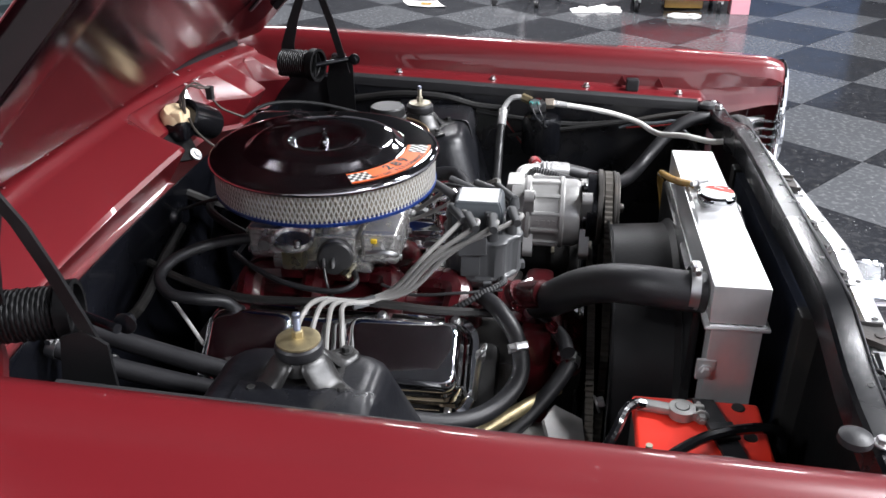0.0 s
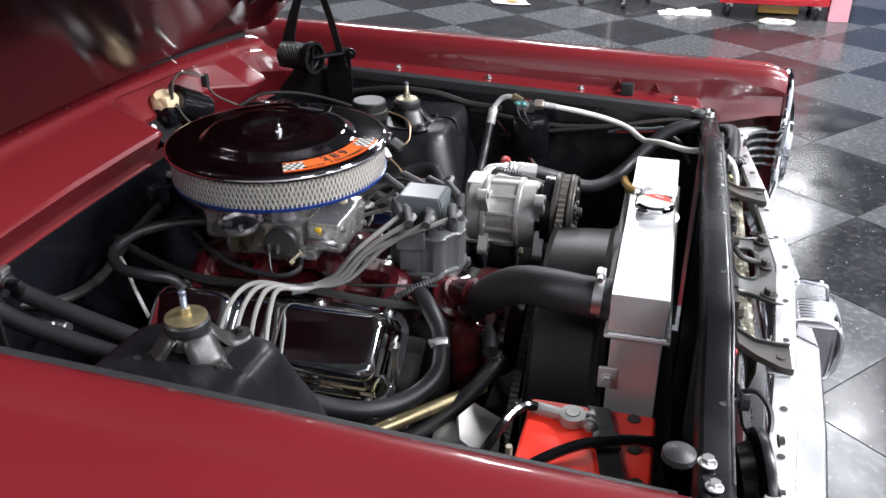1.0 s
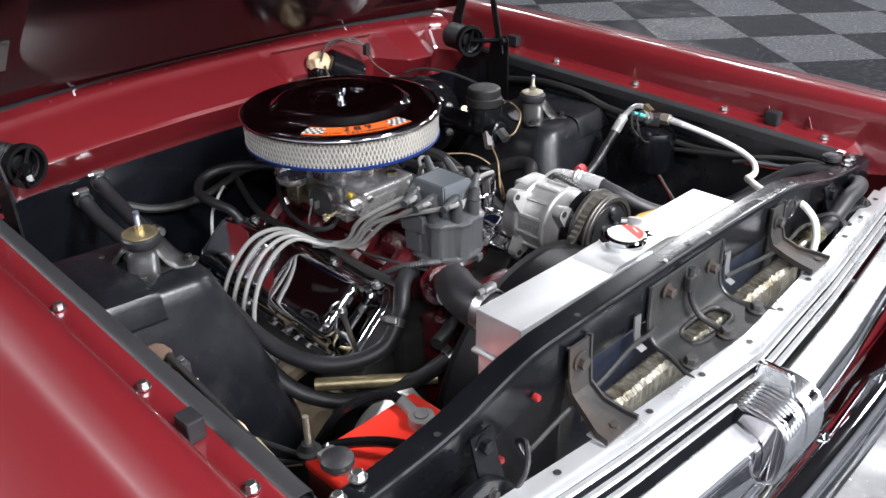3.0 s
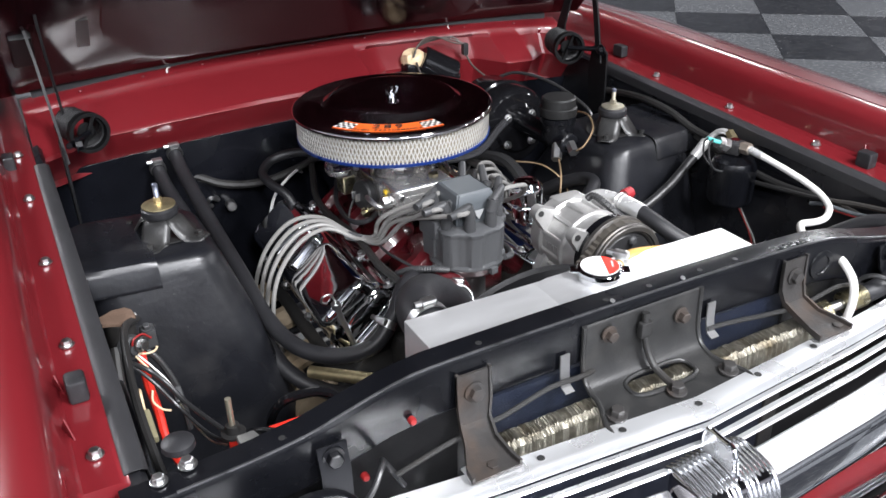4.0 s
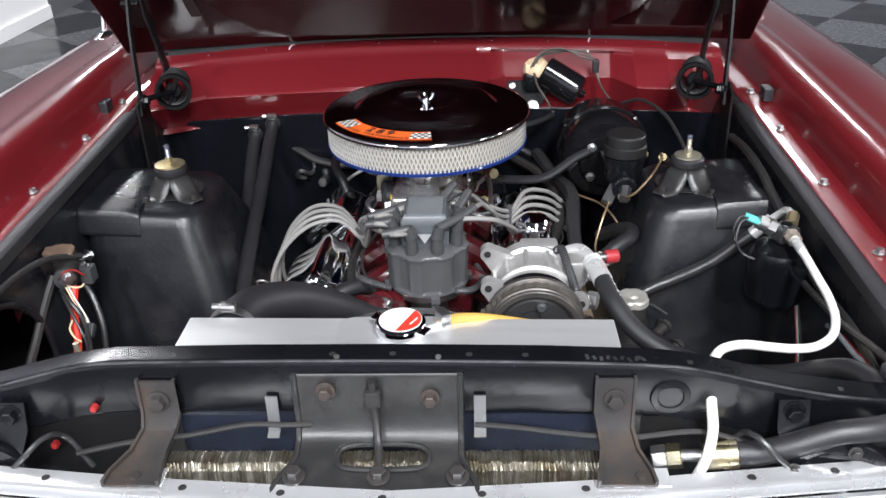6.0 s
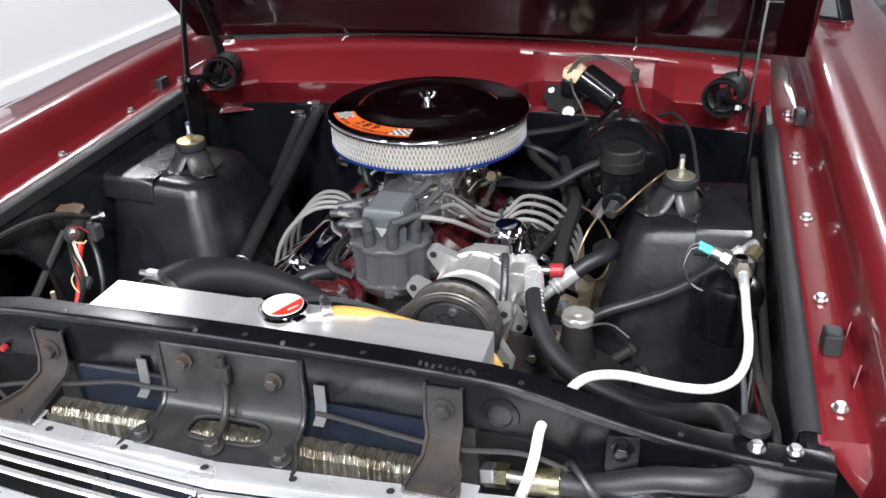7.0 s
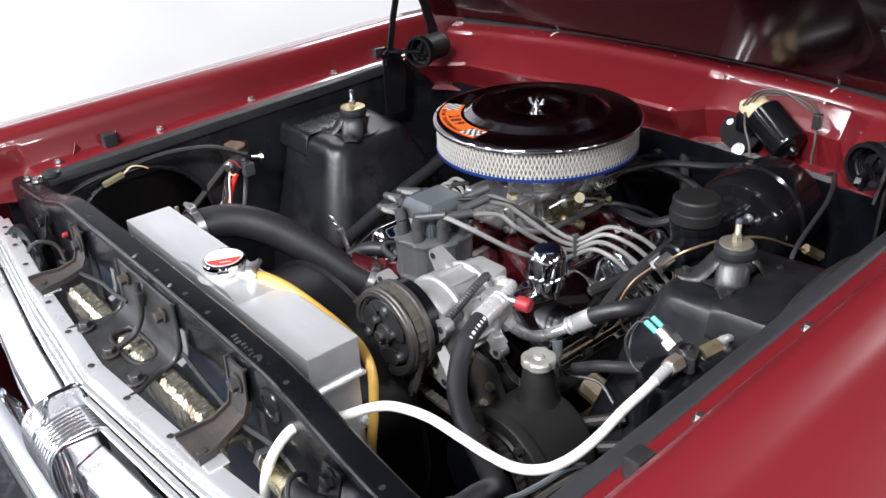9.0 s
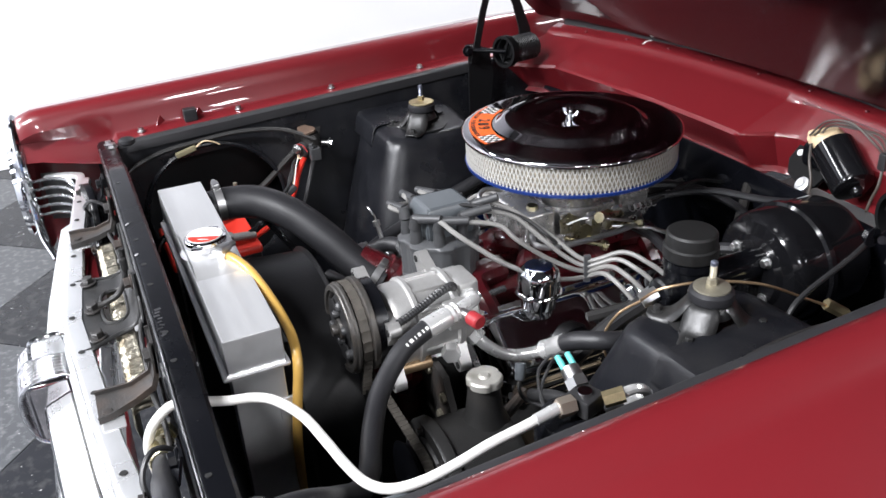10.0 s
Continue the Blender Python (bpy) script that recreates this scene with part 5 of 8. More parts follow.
# ---- distributor ----
dist = thing("distributor", (0.008, -0.16, 0.70), "grey distributor with blue-grey coil cover on its cap", "distributor")
DX, DY = 0.008, -0.163
bm = B()
revolve(bm, [(0.03, 0.70), (0.03, 0.76), (0.055, 0.772), (0.057, 0.776), (0.057, 0.788)], (DX, DY, 0), (0, 0, 1), 32)
part("housing", bm, STEEL, dist)
bm = B()
n = 64
secs = []
for r, z, lob in ((0.057, 0.785, 0), (0.061, 0.786, 0), (0.061, 0.790, 0), (0.0575, 0.792, 1), (0.0585, 0.840, 1), (0.0605, 0.843, 1), (0.061, 0.848, 1), (0.058, 0.851, 0.5), (0.048, 0.854, 0), (0.03, 0.855, 0)):
    secs.append([(DX + (r + lob * 0.0022 * (1 if (k // 4) % 2 else -1)) * math.cos(2 * math.pi * k / n), DY + (r + lob * 0.0022 * (1 if (k // 4) % 2 else -1)) * math.sin(2 * math.pi * k / n), z) for k in range(n)])
loft(bm, secs, closed=True, caps=True)
cap_ob = part("cap", bm, DIST_GREY, dist, "grey ribbed plastic cap", 40)
for k in range(8):
    a = radians(45 * k + 22)
    bm = B()
    revolve(bm, [(0.0098, 0), (0.0088, 0.018), (0.0075, 0.026), (0.005, 0.027)], (DX + 0.048 * math.cos(a), DY + 0.048 * math.sin(a), 0.849), (0, 0, 1), 16)
    part("terminal_tower", bm, BOOT_GREY, cap_ob)
for k in range(4):
    a = radians(90 * k + 12)
    bm = B()
    box(bm, (DX + 0.062 * math.cos(a), DY + 0.062 * math.sin(a), 0.782), (0.010, 0.014, 0.012), 0.002, Matrix.Rotation(a, 3, "Z"))
    part("latch", bm, DIST_GREY, cap_ob)
bm = B()
loft(bm, [[(DX + sx * a, DY + 0.006 + sy * b, z) for sx, sy in ((-1, -1), (1, -1), (1, 1), (-1, 1))] for a, b, z in ((0.032, 0.036, 0.852), (0.034, 0.038, 0.860), (0.034, 0.038, 0.890), (0.030, 0.034, 0.902), (0.028, 0.032, 0.904))], closed=True, caps=True)
bmesh.ops.bevel(bm, geom=bm.edges[:], offset=0.0025, segments=2, affect="EDGES")
cover = part("coil_cover", bm, COIL_GREY, dist, "blue-grey plastic coil cover", 30)
bm = B()
plate(bm, [(-0.010, 0.0), (0.010, 0.0), (0, -0.014)], 0.002, Matrix.Translation((DX, DY - 0.036, 0.878)) @ pose(0, 0, 0, 80, 0, 0))
part("latch_mark", bm, BRIGHT, cover)
bm = B()
box(bm, (DX - 0.050, DY + 0.012, 0.846), (0.030, 0.044, 0.030), 0.003, Matrix.Rotation(radians(8), 3, "Z"))
box(bm, (DX - 0.056, DY + 0.014, 0.815), (0.012, 0.030, 0.040), 0.003, Matrix.Rotation(radians(8), 3, "Z"))
part("side_connector", bm, DIST_GREY, dist, "grey wiring connector on the cap")
for sx in (-1, 1):
    for y in (-0.022, 0.028):
        bm = B()
        box(bm, (DX + sx * 0.032, DY + 0.006 + y * 0.8, 0.880), (0.010, 0.012, 0.024), 0.003)
        part("clip_lug", bm, DIST_GREY, cover)

# ---- carburetor ----
carb = thing("carburetor", (0, 0.076, 0.79), "polished four barrel carburetor under the air cleaner", "carburetor")
bm = B()
box(bm, (0, 0.076, 0.806), (0.13, 0.155, 0.020), 0.004)
box(bm, (0, 0.076, 0.833), (0.112, 0.105, 0.036), 0.006)
part("main_body", bm, POLISHED, carb)
for y, s in ((-0.012, 1), (0.164, -1)):
    bm = B()
    box(bm, (0.0, y, 0.835), (0.112, 0.058, 0.054), 0.007, seg=3)
    box(bm, (0.0, y - s * 0.027, 0.832), (0.088, 0.006, 0.032), 0.002)
    fb = part("fuel_bowl", bm, POLISHED, carb, "polished fuel bowl")
    for sx in (-1, 1):
        for z in (0.817, 0.849):
            b2 = B()
            hexbolt(b2, (sx * 0.045, y - s * 0.0265, z), (0, -s, 0), 0.005, 0.005)
            part("screw", b2, STEEL, fb)
    b2 = B()
    cyl(b2, (0.03, y, 0.855), (0.03, y, 0.866), 0.009, seg=6)
    part("needle_seat", b2, CHROMATE, fb, "brass fitting")
    b2 = B()
    cyl(b2, (-0.055, y, 0.836), (-0.068, y, 0.836), 0.010, seg=6)
    part("inlet_fitting", b2, STEEL, fb)
    for k in range(4):  # cast ribs on the side of the bowl
        b2 = B()
        box(b2, (-0.0565, y, 0.818 + 0.010 * k), (0.003, 0.046, 0.0025), 0.0008)
        part("cast_rib", b2, POLISHED, fb)
bm = B()
revolve(bm, [(0.050, 0), (0.048, 0.02), (0.056, 0.024), (0.056, 0.064)], (0, 0.076, 0.852), (0, 0, 1), 36)
part("air_horn", bm, POLISHED, carb)
bm = B()
revolve(bm, [(0.022, 0), (0.027, 0.004), (0.027, 0.016), (0.024, 0.019), (0.010, 0.020)], (-0.062, 0.055, 0.824), (-1, -0.25, 0.1), 28)
choke = part("choke_housing", bm, PLASTIC, carb, "round black choke housing")
for dy in (-0.008, 0.006):
    bm = B()
    box(bm, (-0.086, 0.060 + dy, 0.822), (0.010, 0.003, 0.014), 0.001)
    part("spade_terminal", bm, STEEL, choke)
bm = B()
revolve(bm, [(0.020, 0), (0.027, 0.004), (0.030, 0.010), (0.030, 0.017), (0.027, 0.018), (0.025, 0.012), (0.012, 0.010), (0, 0.010)], (-0.088, 0.110, 0.848), (-0.05, -0.05, 1), 32)
pod = part("vacuum_pod", bm, POLISHED, carb, "round cast vacuum pod")
for k in range(4):
    bm = B()
    a = radians(90 * k + 30)
    hexbolt(bm, (-0.088 + 0.030 * math.cos(a), 0.110 + 0.030 * math.sin(a), 0.861), (0, 0, 1), 0.004, 0.008)
    part("screw", bm, STEEL, pod)
bm = B()
box(bm, (-0.082, 0.112, 0.828), (0.026, 0.034, 0.036), 0.005)
part("pod_bracket", bm, CHROMATE, carb, "gold cast bracket")
for p, q in (((-0.066, 0.025, 0.81), (-0.080, 0.035, 0.80)), ((0.075, 0.02, 0.82), (0.095, 0.08, 0.80)), ((0.07, 0.10, 0.815), (0.105, 0.14, 0.83)), ((0.08, 0.12, 0.84), (0.11, 0.06, 0.86))):
    bm = B()
    cyl(bm, p, q, 0.004, seg=8)
    revolve(bm, [(0.009, -0.004), (0.009, 0.004)], q, Vector(q) - Vector(p), 8)
    part("linkage", bm, CHROMATE, carb, "pale gold linkage")
for y, z, w in ((0.06, 0.815, 0.05), (0.10, 0.83, 0.06), (0.03, 0.84, 0.035)):
    bm = B()
    plate(bm, [(-w / 2, -0.012), (w / 2, -0.016), (w / 2, 0.006), (0.0, 0.018), (-w / 2, 0.010)], 0.003, Matrix.Translation((0.072, y, z)) @ pose(0, 0, 0, 80, 0, 90))
    part("lever", bm, CHROMATE, carb, "pale gold throttle lever")
bm = B()
tube(bm, [(0.080, 0.02, 0.845), (0.088, 0.05, 0.852), (0.10, 0.09, 0.845), (0.098, 0.13, 0.83)], 0.0022, 6)
part("choke_rod", bm, STEEL, carb)
bm = B()
tube(bm, [(0.078 + 0.0055 * math.cos(k * 0.8), 0.135 + 0.0013 * k, 0.842 + 0.0055 * math.sin(k * 0.8)) for k in range(40)], 0.0009, 5, smooth=False)
part("return_spring", bm, STEEL, carb, "thin steel return spring")
for y in (0.03, 0.075, 0.12):
    bm = B()
    revolve(bm, [(0.013, 0), (0.014, 0.003), (0.010, 0.007), (0, 0.008)], (0.066, y, 0.826 + 0.01 * (y > 0.05)), (1, 0, 0.1), 18)
    part("pivot_disc", bm, POLISHED, carb)
bm = B()
box(bm, (-0.0575, -0.005, 0.848), (0.006, 0.010, 0.007), 0.002)
part("sight_plug", bm, mat("yellow_plastic", (0.75, 0.5, 0.03), 0.4), carb, "small yellow plug")
bm = B()
tube(bm, [(-0.06, -0.03, 0.835), (-0.085, -0.045, 0.842), (-0.095, -0.03, 0.85), (-0.09, 0.0, 0.845)], 0.004, 8)
part("fuel_line", bm, STEEL, carb)
bm = B()
tube(bm, [(0.06, -0.03, 0.835), (0.09, -0.04, 0.83), (0.105, 0.0, 0.825), (0.10, 0.13, 0.825), (0.06, 0.165, 0.835)], 0.0045, 8)
part("fuel_line", bm, STEEL, carb)

# ---- air cleaner ----
AC = Vector((0, 0.076, 0.0))
air = thing("air_cleaner", (0, 0.076, 0.9080), "round chrome air cleaner with orange decal and white filter", "air cleaner")
bm = B()
revolve(bm, [(0.060, 0.9150), (0.140, 0.9150), (0.158, 0.9160), (0.1665, 0.9190), (0.1672, 0.9235), (0.165, 0.9245), (0.15, 0.9240)], AC, (0, 0, 1), 96)
part("base_pan", bm, BLUE, air, "blue painted base pan")
bm = B()
n = 360
loft(bm, [[(AC.x + (0.1590 + 0.0016 * (k % 2)) * math.cos(2 * math.pi * k / n), AC.y + (0.1590 + 0.0016 * (k % 2)) * math.sin(2 * math.pi * k / n), z) for k in range(n)] for z in (0.9220, 0.9670)], closed=True)
part("filter_paper", bm, PAPER, air, "pleated off-white paper filter", 0)
bm = B()  # expanded metal mesh round the paper: two crossing sets of slanting strands
N, Z0, Z1, RM = 156, 0.9225, 0.9670, 0.1650
for k in range(N):
    for sgn in (1, -1):
        a = 2 * math.pi * (k + (0.5 if sgn < 0 else 0)) / N
        pts = []
        for i in range(9):
            f = i / 8
            ph = a + sgn * (2 * math.pi / N) * 2.6 * f
            pts.append((ph, Z0 + (Z1 - Z0) * f))
        rows = []
        for ph, z in pts:
            w = 0.00085 / RM
            rows.append([bm.verts.new((AC.x + (RM + d) * math.cos(ph + e * w), AC.y + (RM + d) * math.sin(ph + e * w), z)) for d, e in ((0.0006, -1), (0.0006, 1), (-0.0012, 1))])
        for p, q in zip(rows, rows[1:]):
            for i in range(2):
                bm.faces.new((p[i], p[i + 1], q[i + 1], q[i]))
part("filter_mesh", bm, MESH_METAL, air, "expanded metal mesh", 0)
bm = B()
revolve(bm, [(0.1669, 0.9645), (0.1708, 0.9655), (0.1717, 0.9675), (0.1712, 0.9710), (0.1674, 0.9745), (0.1597, 0.9760), (0.1231, 0.9762), (0.1174, 0.9775), (0.1087, 0.9855), (0.1020, 0.9885), (0.0818, 0.9895), (0.0577, 0.9890), (0.0510, 0.9875), (0.0452, 0.9830), (0.0385, 0.9815), (0.0115, 0.9815), (0.0000, 0.9815)], AC, (0, 0, 1), 128, cap=False)
part("lid", bm, CHROME_DARK, air, "mirror chrome lid with a raised ring", 40)
bm = B()
cyl(bm, AC + Vector((0, 0, 0.9810)), AC + Vector((0, 0, 0.9890)), 0.008, 0.006, 16)
cyl(bm, AC + Vector((0, 0, 0.9870)), AC + Vector((0, 0, 1.0000)), 0.0034, seg=10)
for sgn in (-1, 1):
    d = Vector((math.cos(radians(20)), math.sin(radians(20)), 0)) * sgn
    tube(bm, [AC + d * 0.004 + Vector((0, 0, 0.9860)), AC + d * 0.010 + Vector((0, 0, 0.9900)), AC + d * 0.0135 + Vector((0, 0, 0.9970))], 0.0034, 8, 4)
part("wing_nut", bm, CHROME, air, "chrome wing nut")


def ring_patch(bm, a0, a1, r0, r1, z, n=40):
    loft(bm, [[(AC.x + r * math.cos(radians(a0 + (a1 - a0) * k / n)), AC.y + r * math.sin(radians(a0 + (a1 - a0) * k / n)), z) for r in (r0, r1)] for k in range(n + 1)])


bm = B()
ring_patch(bm, -152, -84, 0.1245, 0.1590, 0.9768)
decal = part("decal", bm, ORANGE, air, "orange decal lettered 289 High Performance", 0)
bm = B()
ring_patch(bm, -152, -139.5, 0.129, 0.155, 0.9771, 8)
part("flag_field", bm, WHITE, decal, "white checkered flag field", 0)
bm = B()
ring_patch(bm, -96.5, -84, 0.129, 0.155, 0.9771, 8)
part("flag_field", bm, WHITE, decal, "white checkered flag field", 0)
for base in (-152, -96.5):
    bm = B()
    for i in range(6):
        for j in range(4):
            if (i + j) % 2 == 0:
                ring_patch(bm, base + 12.5 * i / 6, base + 12.5 * (i + 1) / 6, 0.129 + 0.0065 * j, 0.1355 + 0.0065 * j, 0.9774, 2)
    part("flag_checks", bm, INK, decal, "black flag checks", 0)


def arc_text(text, r, size, a_mid, step):
    bm = B()
    for k, ch in enumerate(text):
        if ch == " ":
            continue
        a = radians(a_mid + step * (k - (len(text) - 1) / 2))
        m = Matrix.Translation((AC.x + r * math.cos(a), AC.y + r * math.sin(a), 0.9774)) @ Matrix.Rotation(a + math.pi / 2, 4, "Z")
        add_letters(bm, ch, size, m, 0.035)
    return bm


part("numerals", arc_text("289", 0.1370, 0.0235, -118, 7.4), INK, decal, "black numerals", 0)
part("lettering", arc_text("HIGH PERFORMANCE", 0.1530, 0.0092, -118, 2.65), INK, decal, "black lettering", 0)


# ---- valve covers ----
def valve_cover(sx):
    th = thing("valve_cover", (sx * 0.19, 0, 0.70), "polished chrome valve cover bolted to the engine", "valve cover", "valve covers")
    M = Matrix.Translation((sx * 0.189, 0.018 if sx > 0 else 0.0335, 0.722)) @ Matrix.Rotation(radians(sx * 41), 4, "Y") @ Matrix.Translation((sx * -0.008, 0, 0))
    L, W = 0.1995, 0.068

    def ring(hl, hw, z, r, mid=0.0):
        pts = []
        for cx_, cy_, a0 in ((hw - r, mid + hl - r, 0), (-hw + r, mid + hl - r, 90), (-hw + r, mid - hl + r, 180), (hw - r, mid - hl + r, 270)):
            for i in range(7):
                a = radians(a0 + 15 * i)
                pts.append(M @ Vector((cx_ + r * math.cos(a), cy_ + r * math.sin(a), z)))
        return pts
    bm = B()
    loft(bm, [ring(L + 0.006, W + 0.006, -0.031, 0.036), ring(L + 0.0075, W + 0.0075, -0.0295, 0.037), ring(L + 0.0075, W + 0.0075, -0.0275, 0.037), ring(L + 0.006, W + 0.006, -0.026, 0.036), ring(L - 0.001, W - 0.001, -0.0255, 0.033), ring(L - 0.003, W - 0.003, -0.0235, 0.032), ring(L - 0.0045, W - 0.0045, -0.019, 0.031),
              ring(L - 0.009, W - 0.010, -0.006, 0.029), ring(L - 0.012, W - 0.013, -0.001, 0.027), ring(L - 0.017, W - 0.018, 0.0022, 0.024), ring(L - 0.024, W - 0.025, 0.0035, 0.020), ring(L - 0.06, W - 0.05, 0.0040, 0.012)], closed=True, caps=True)
    for y0, y1 in ((-L + 0.014, -0.020), (0.056, L - 0.016)):  # two raised boxes with a valley for the wires
        mid, hl = (y0 + y1) / 2, (y1 - y0) / 2
        secs = [ring(hl + 0.006, 0.0585, -0.003, 0.024, mid), ring(hl + 0.002, 0.0540, 0.003, 0.022, mid), ring(hl, 0.0520, 0.011, 0.021, mid), ring(hl - 0.0005, 0.0510, 0.020, 0.0205, mid)]
        for k in range(1, 8):  # broad rounded shoulder
            a = radians(90 * k / 7)
            inn = 0.015 * (1 - math.cos(a))
            secs.append(ring(hl - 0.0005 - inn * 0.8, 0.0510 - inn, 0.020 + 0.0165 * math.sin(a), 0.0205 - inn * 0.5, mid))
        secs.append(ring(hl - 0.030, 0.020, 0.0372, 0.006, mid))
        loft(bm, secs, closed=True, caps=True)
    c = part("shell", bm, CHROME, th, "", 50)
    for y in (-0.17, -0.06, 0.06, 0.17):
        for s in (-1, 1):
            b2 = B()
            strip(b2, [M @ Vector((s * (W + 0.002), y, -0.024)), M @ Vector((s * (W - 0.008), y, -0.017)), M @ Vector((s * (W - 0.013), y, -0.006))], 0.022, 0.003, (0, 1, 0))
            part("hold_down", b2, CHROME, c)
            b2 = B()
            hexbolt(b2, M @ Vector((s * (W + 0.0), y, -0.022)), M.to_3x3() @ Vector((s * 0.3, 0, 1)), 0.0055, 0.006)
            part("bolt", b2, STEEL, c)
    return th


for s in (1, -1):
    valve_cover(s)

breather = thing("oil_breather", (0.172, -0.085, 0.78), "round chrome oil breather cap on the valve cover", "breather")
bm = B()
revolve(bm, [(0.034, 0.742), (0.028, 0.752), (0.0205, 0.762), (0.0195, 0.778), (0.0255, 0.783), (0.0262, 0.803)], (0.172, -0.085, 0), (0, 0, 1), 32)
part("stem", bm, CHROME, breather)
bm = B()
revolve(bm, [(0.024, 0.803), (0.0325, 0.8035), (0.0340, 0.8065), (0.0325, 0.8095), (0.0310, 0.811), (0.0308, 0.828), (0.0285, 0.838), (0.020, 0.8465), (0.0, 0.849)], (0.172, -0.085, 0), (0, 0, 1), 40)
part("dome", bm, CHROME, breather)
pcv = thing("pcv_valve", (-0.155, 0.15, 0.755), "black valve and hose in a rubber grommet", "valve")
bm = B()
revolve(bm, [(0.017, 0), (0.017, 0.008), (0.012, 0.010), (0.010, 0.028)], (-0.155, 0.174, 0.752), (-0.25, 0.1, 1), 20)
part("grommet", bm, RUBBER, pcv)
bm = B()
tube(bm, [(-0.162, 0.178, 0.776), (-0.172, 0.192, 0.797), (-0.188, 0.222, 0.808), (-0.190, 0.262, 0.815), (-0.165, 0.288, 0.826), (-0.125, 0.280, 0.836), (-0.085, 0.245, 0.840), (-0.05, 0.20, 0.836), (-0.03, 0.165, 0.82)], 0.0085, 12)
part("hose", bm, RUBBER, pcv, "black rubber hose")

# ---- spark plug wires ----
def wire(name, pts, r, material, label, category="wire", group="", ends=None):
    th = thing(name, pts[0], label, category, group)
    bm = B()
    tube(bm, pts, r, 8, 8)
    part("cable", bm, material, th)
    for p, q, rr, mt, nm in ends or ():
        b2 = B()
        cyl(b2, p, q, rr, rr * 0.8, 12)
        part(nm, b2, mt, th)
    return th


def tower_at(k):
    a = radians(45 * k + 22)
    return Vector((DX + 0.049 * math.cos(a), DY + 0.049 * math.sin(a), 0.884))


for i, k in enumerate((4, 5, 3, 2)):  # passenger bank
    a = tower_at(k)
    bend = a + Vector((-0.028, -0.004 - 0.006 * i, 0.004))
    wire("spark_plug_wire", [a, bend, (-0.082 - 0.006 * i, -0.12 + 0.012 * i, 0.845), (-0.098, -0.065 + 0.009 * i, 0.790), (-0.118, -0.008 + 0.006 * i, 0.779), (-0.155, 0.020 + 0.012 * i, 0.794 + 0.002 * i),
                              (-0.203, 0.012 + 0.019 * i, 0.790 + 0.003 * i), (-0.245, 0.002 + 0.024 * i, 0.758 + 0.002 * i), (-0.270, -0.010 + 0.029 * i, 0.715), (-0.280, -0.022 + 0.036 * i, 0.655), (-0.272, -0.03 + 0.044 * i, 0.61)], 0.0038, WIRE_GREY,
         "grey silicone spark plug wire with dark boot", "wire", "spark plug wires", [(a - Vector((0, 0, 0.008)), a + Vector((-0.004, 0, 0.010)), 0.0095, BOOT_GREY, "boot"), (a + Vector((-0.002, 0, 0.006)), bend + Vector((-0.012, 0, -0.001)), 0.0075, BOOT_GREY, "boot")])
LANES = (((0.056, -0.185, 0.893), (0.100, -0.178, 0.890), (0.122, -0.156, 0.872), (0.140, -0.118, 0.842), (0.142, -0.058, 0.805), (0.138, -0.010, 0.786)),
         ((0.075, -0.150, 0.890), (0.090, -0.103, 0.879), (0.106, -0.083, 0.858), (0.114, -0.046, 0.826), (0.128, -0.006, 0.800)),
         ((0.066, -0.115, 0.895), (0.074, -0.072, 0.880), (0.086, -0.050, 0.860), (0.100, -0.030, 0.838), (0.118, -0.004, 0.812)),
         ((0.040, -0.095, 0.895), (0.052, -0.065, 0.882), (0.074, -0.035, 0.858), (0.100, -0.008, 0.832)))
for i, k in enumerate((6, 7, 0, 1)):  # driver bank, gathered in a clip and fanned out over the valve cover
    a = tower_at(k)
    lane = [Vector(p) for p in LANES[i]]
    d = (lane[0] - a).normalized()
    fan = [(0.137, 0.020, 0.782 + 0.009 * i), (0.165, 0.030 + 0.011 * i, 0.797 + 0.009 * i), (0.197, 0.033 + 0.017 * i, 0.795 + 0.007 * i), (0.222, 0.044 + 0.020 * i, 0.775 + 0.007 * i),
           (0.244, 0.058 + 0.021 * i, 0.746 + 0.006 * i), (0.258, 0.072 + 0.022 * i, 0.712 + 0.004 * i), (0.263, 0.070 + 0.028 * i, 0.65)]
    wire("spark_plug_wire", [a] + lane + fan, 0.0037, WIRE_GREY, "grey silicone spark plug wire with dark boot", "wire", "spark plug wires",
         [(a - Vector((0, 0, 0.008)), a + Vector((0.004, 0, 0.010)), 0.0095, BOOT_GREY, "boot"), (a + Vector((0, 0, 0.006)), a + d * 0.046 + Vector((0, 0, 0.002)), 0.0075, BOOT_GREY, "boot")])
loom = thing("wire_separator", (0.137, 0.02, 0.795), "dark clip holding the plug wires together", "clip", "wire separators")
bm = B()
box(bm, (0.137, 0.020, 0.7955), (0.007, 0.011, 0.046), 0.002, Matrix.Rotation(radians(-20), 3, "Z"))
part("clip", bm, DIST_GREY, loom)
loom = thing("wire_separator", (-0.12, -0.005, 0.775), "dark clip holding the plug wires together", "clip", "wire separators")
bm = B()
box(bm, (-0.119, 0.0, 0.778), (0.008, 0.036, 0.014), 0.002, Matrix.Rotation(radians(35), 3, "Z"))
part("clip", bm, DIST_GREY, loom)


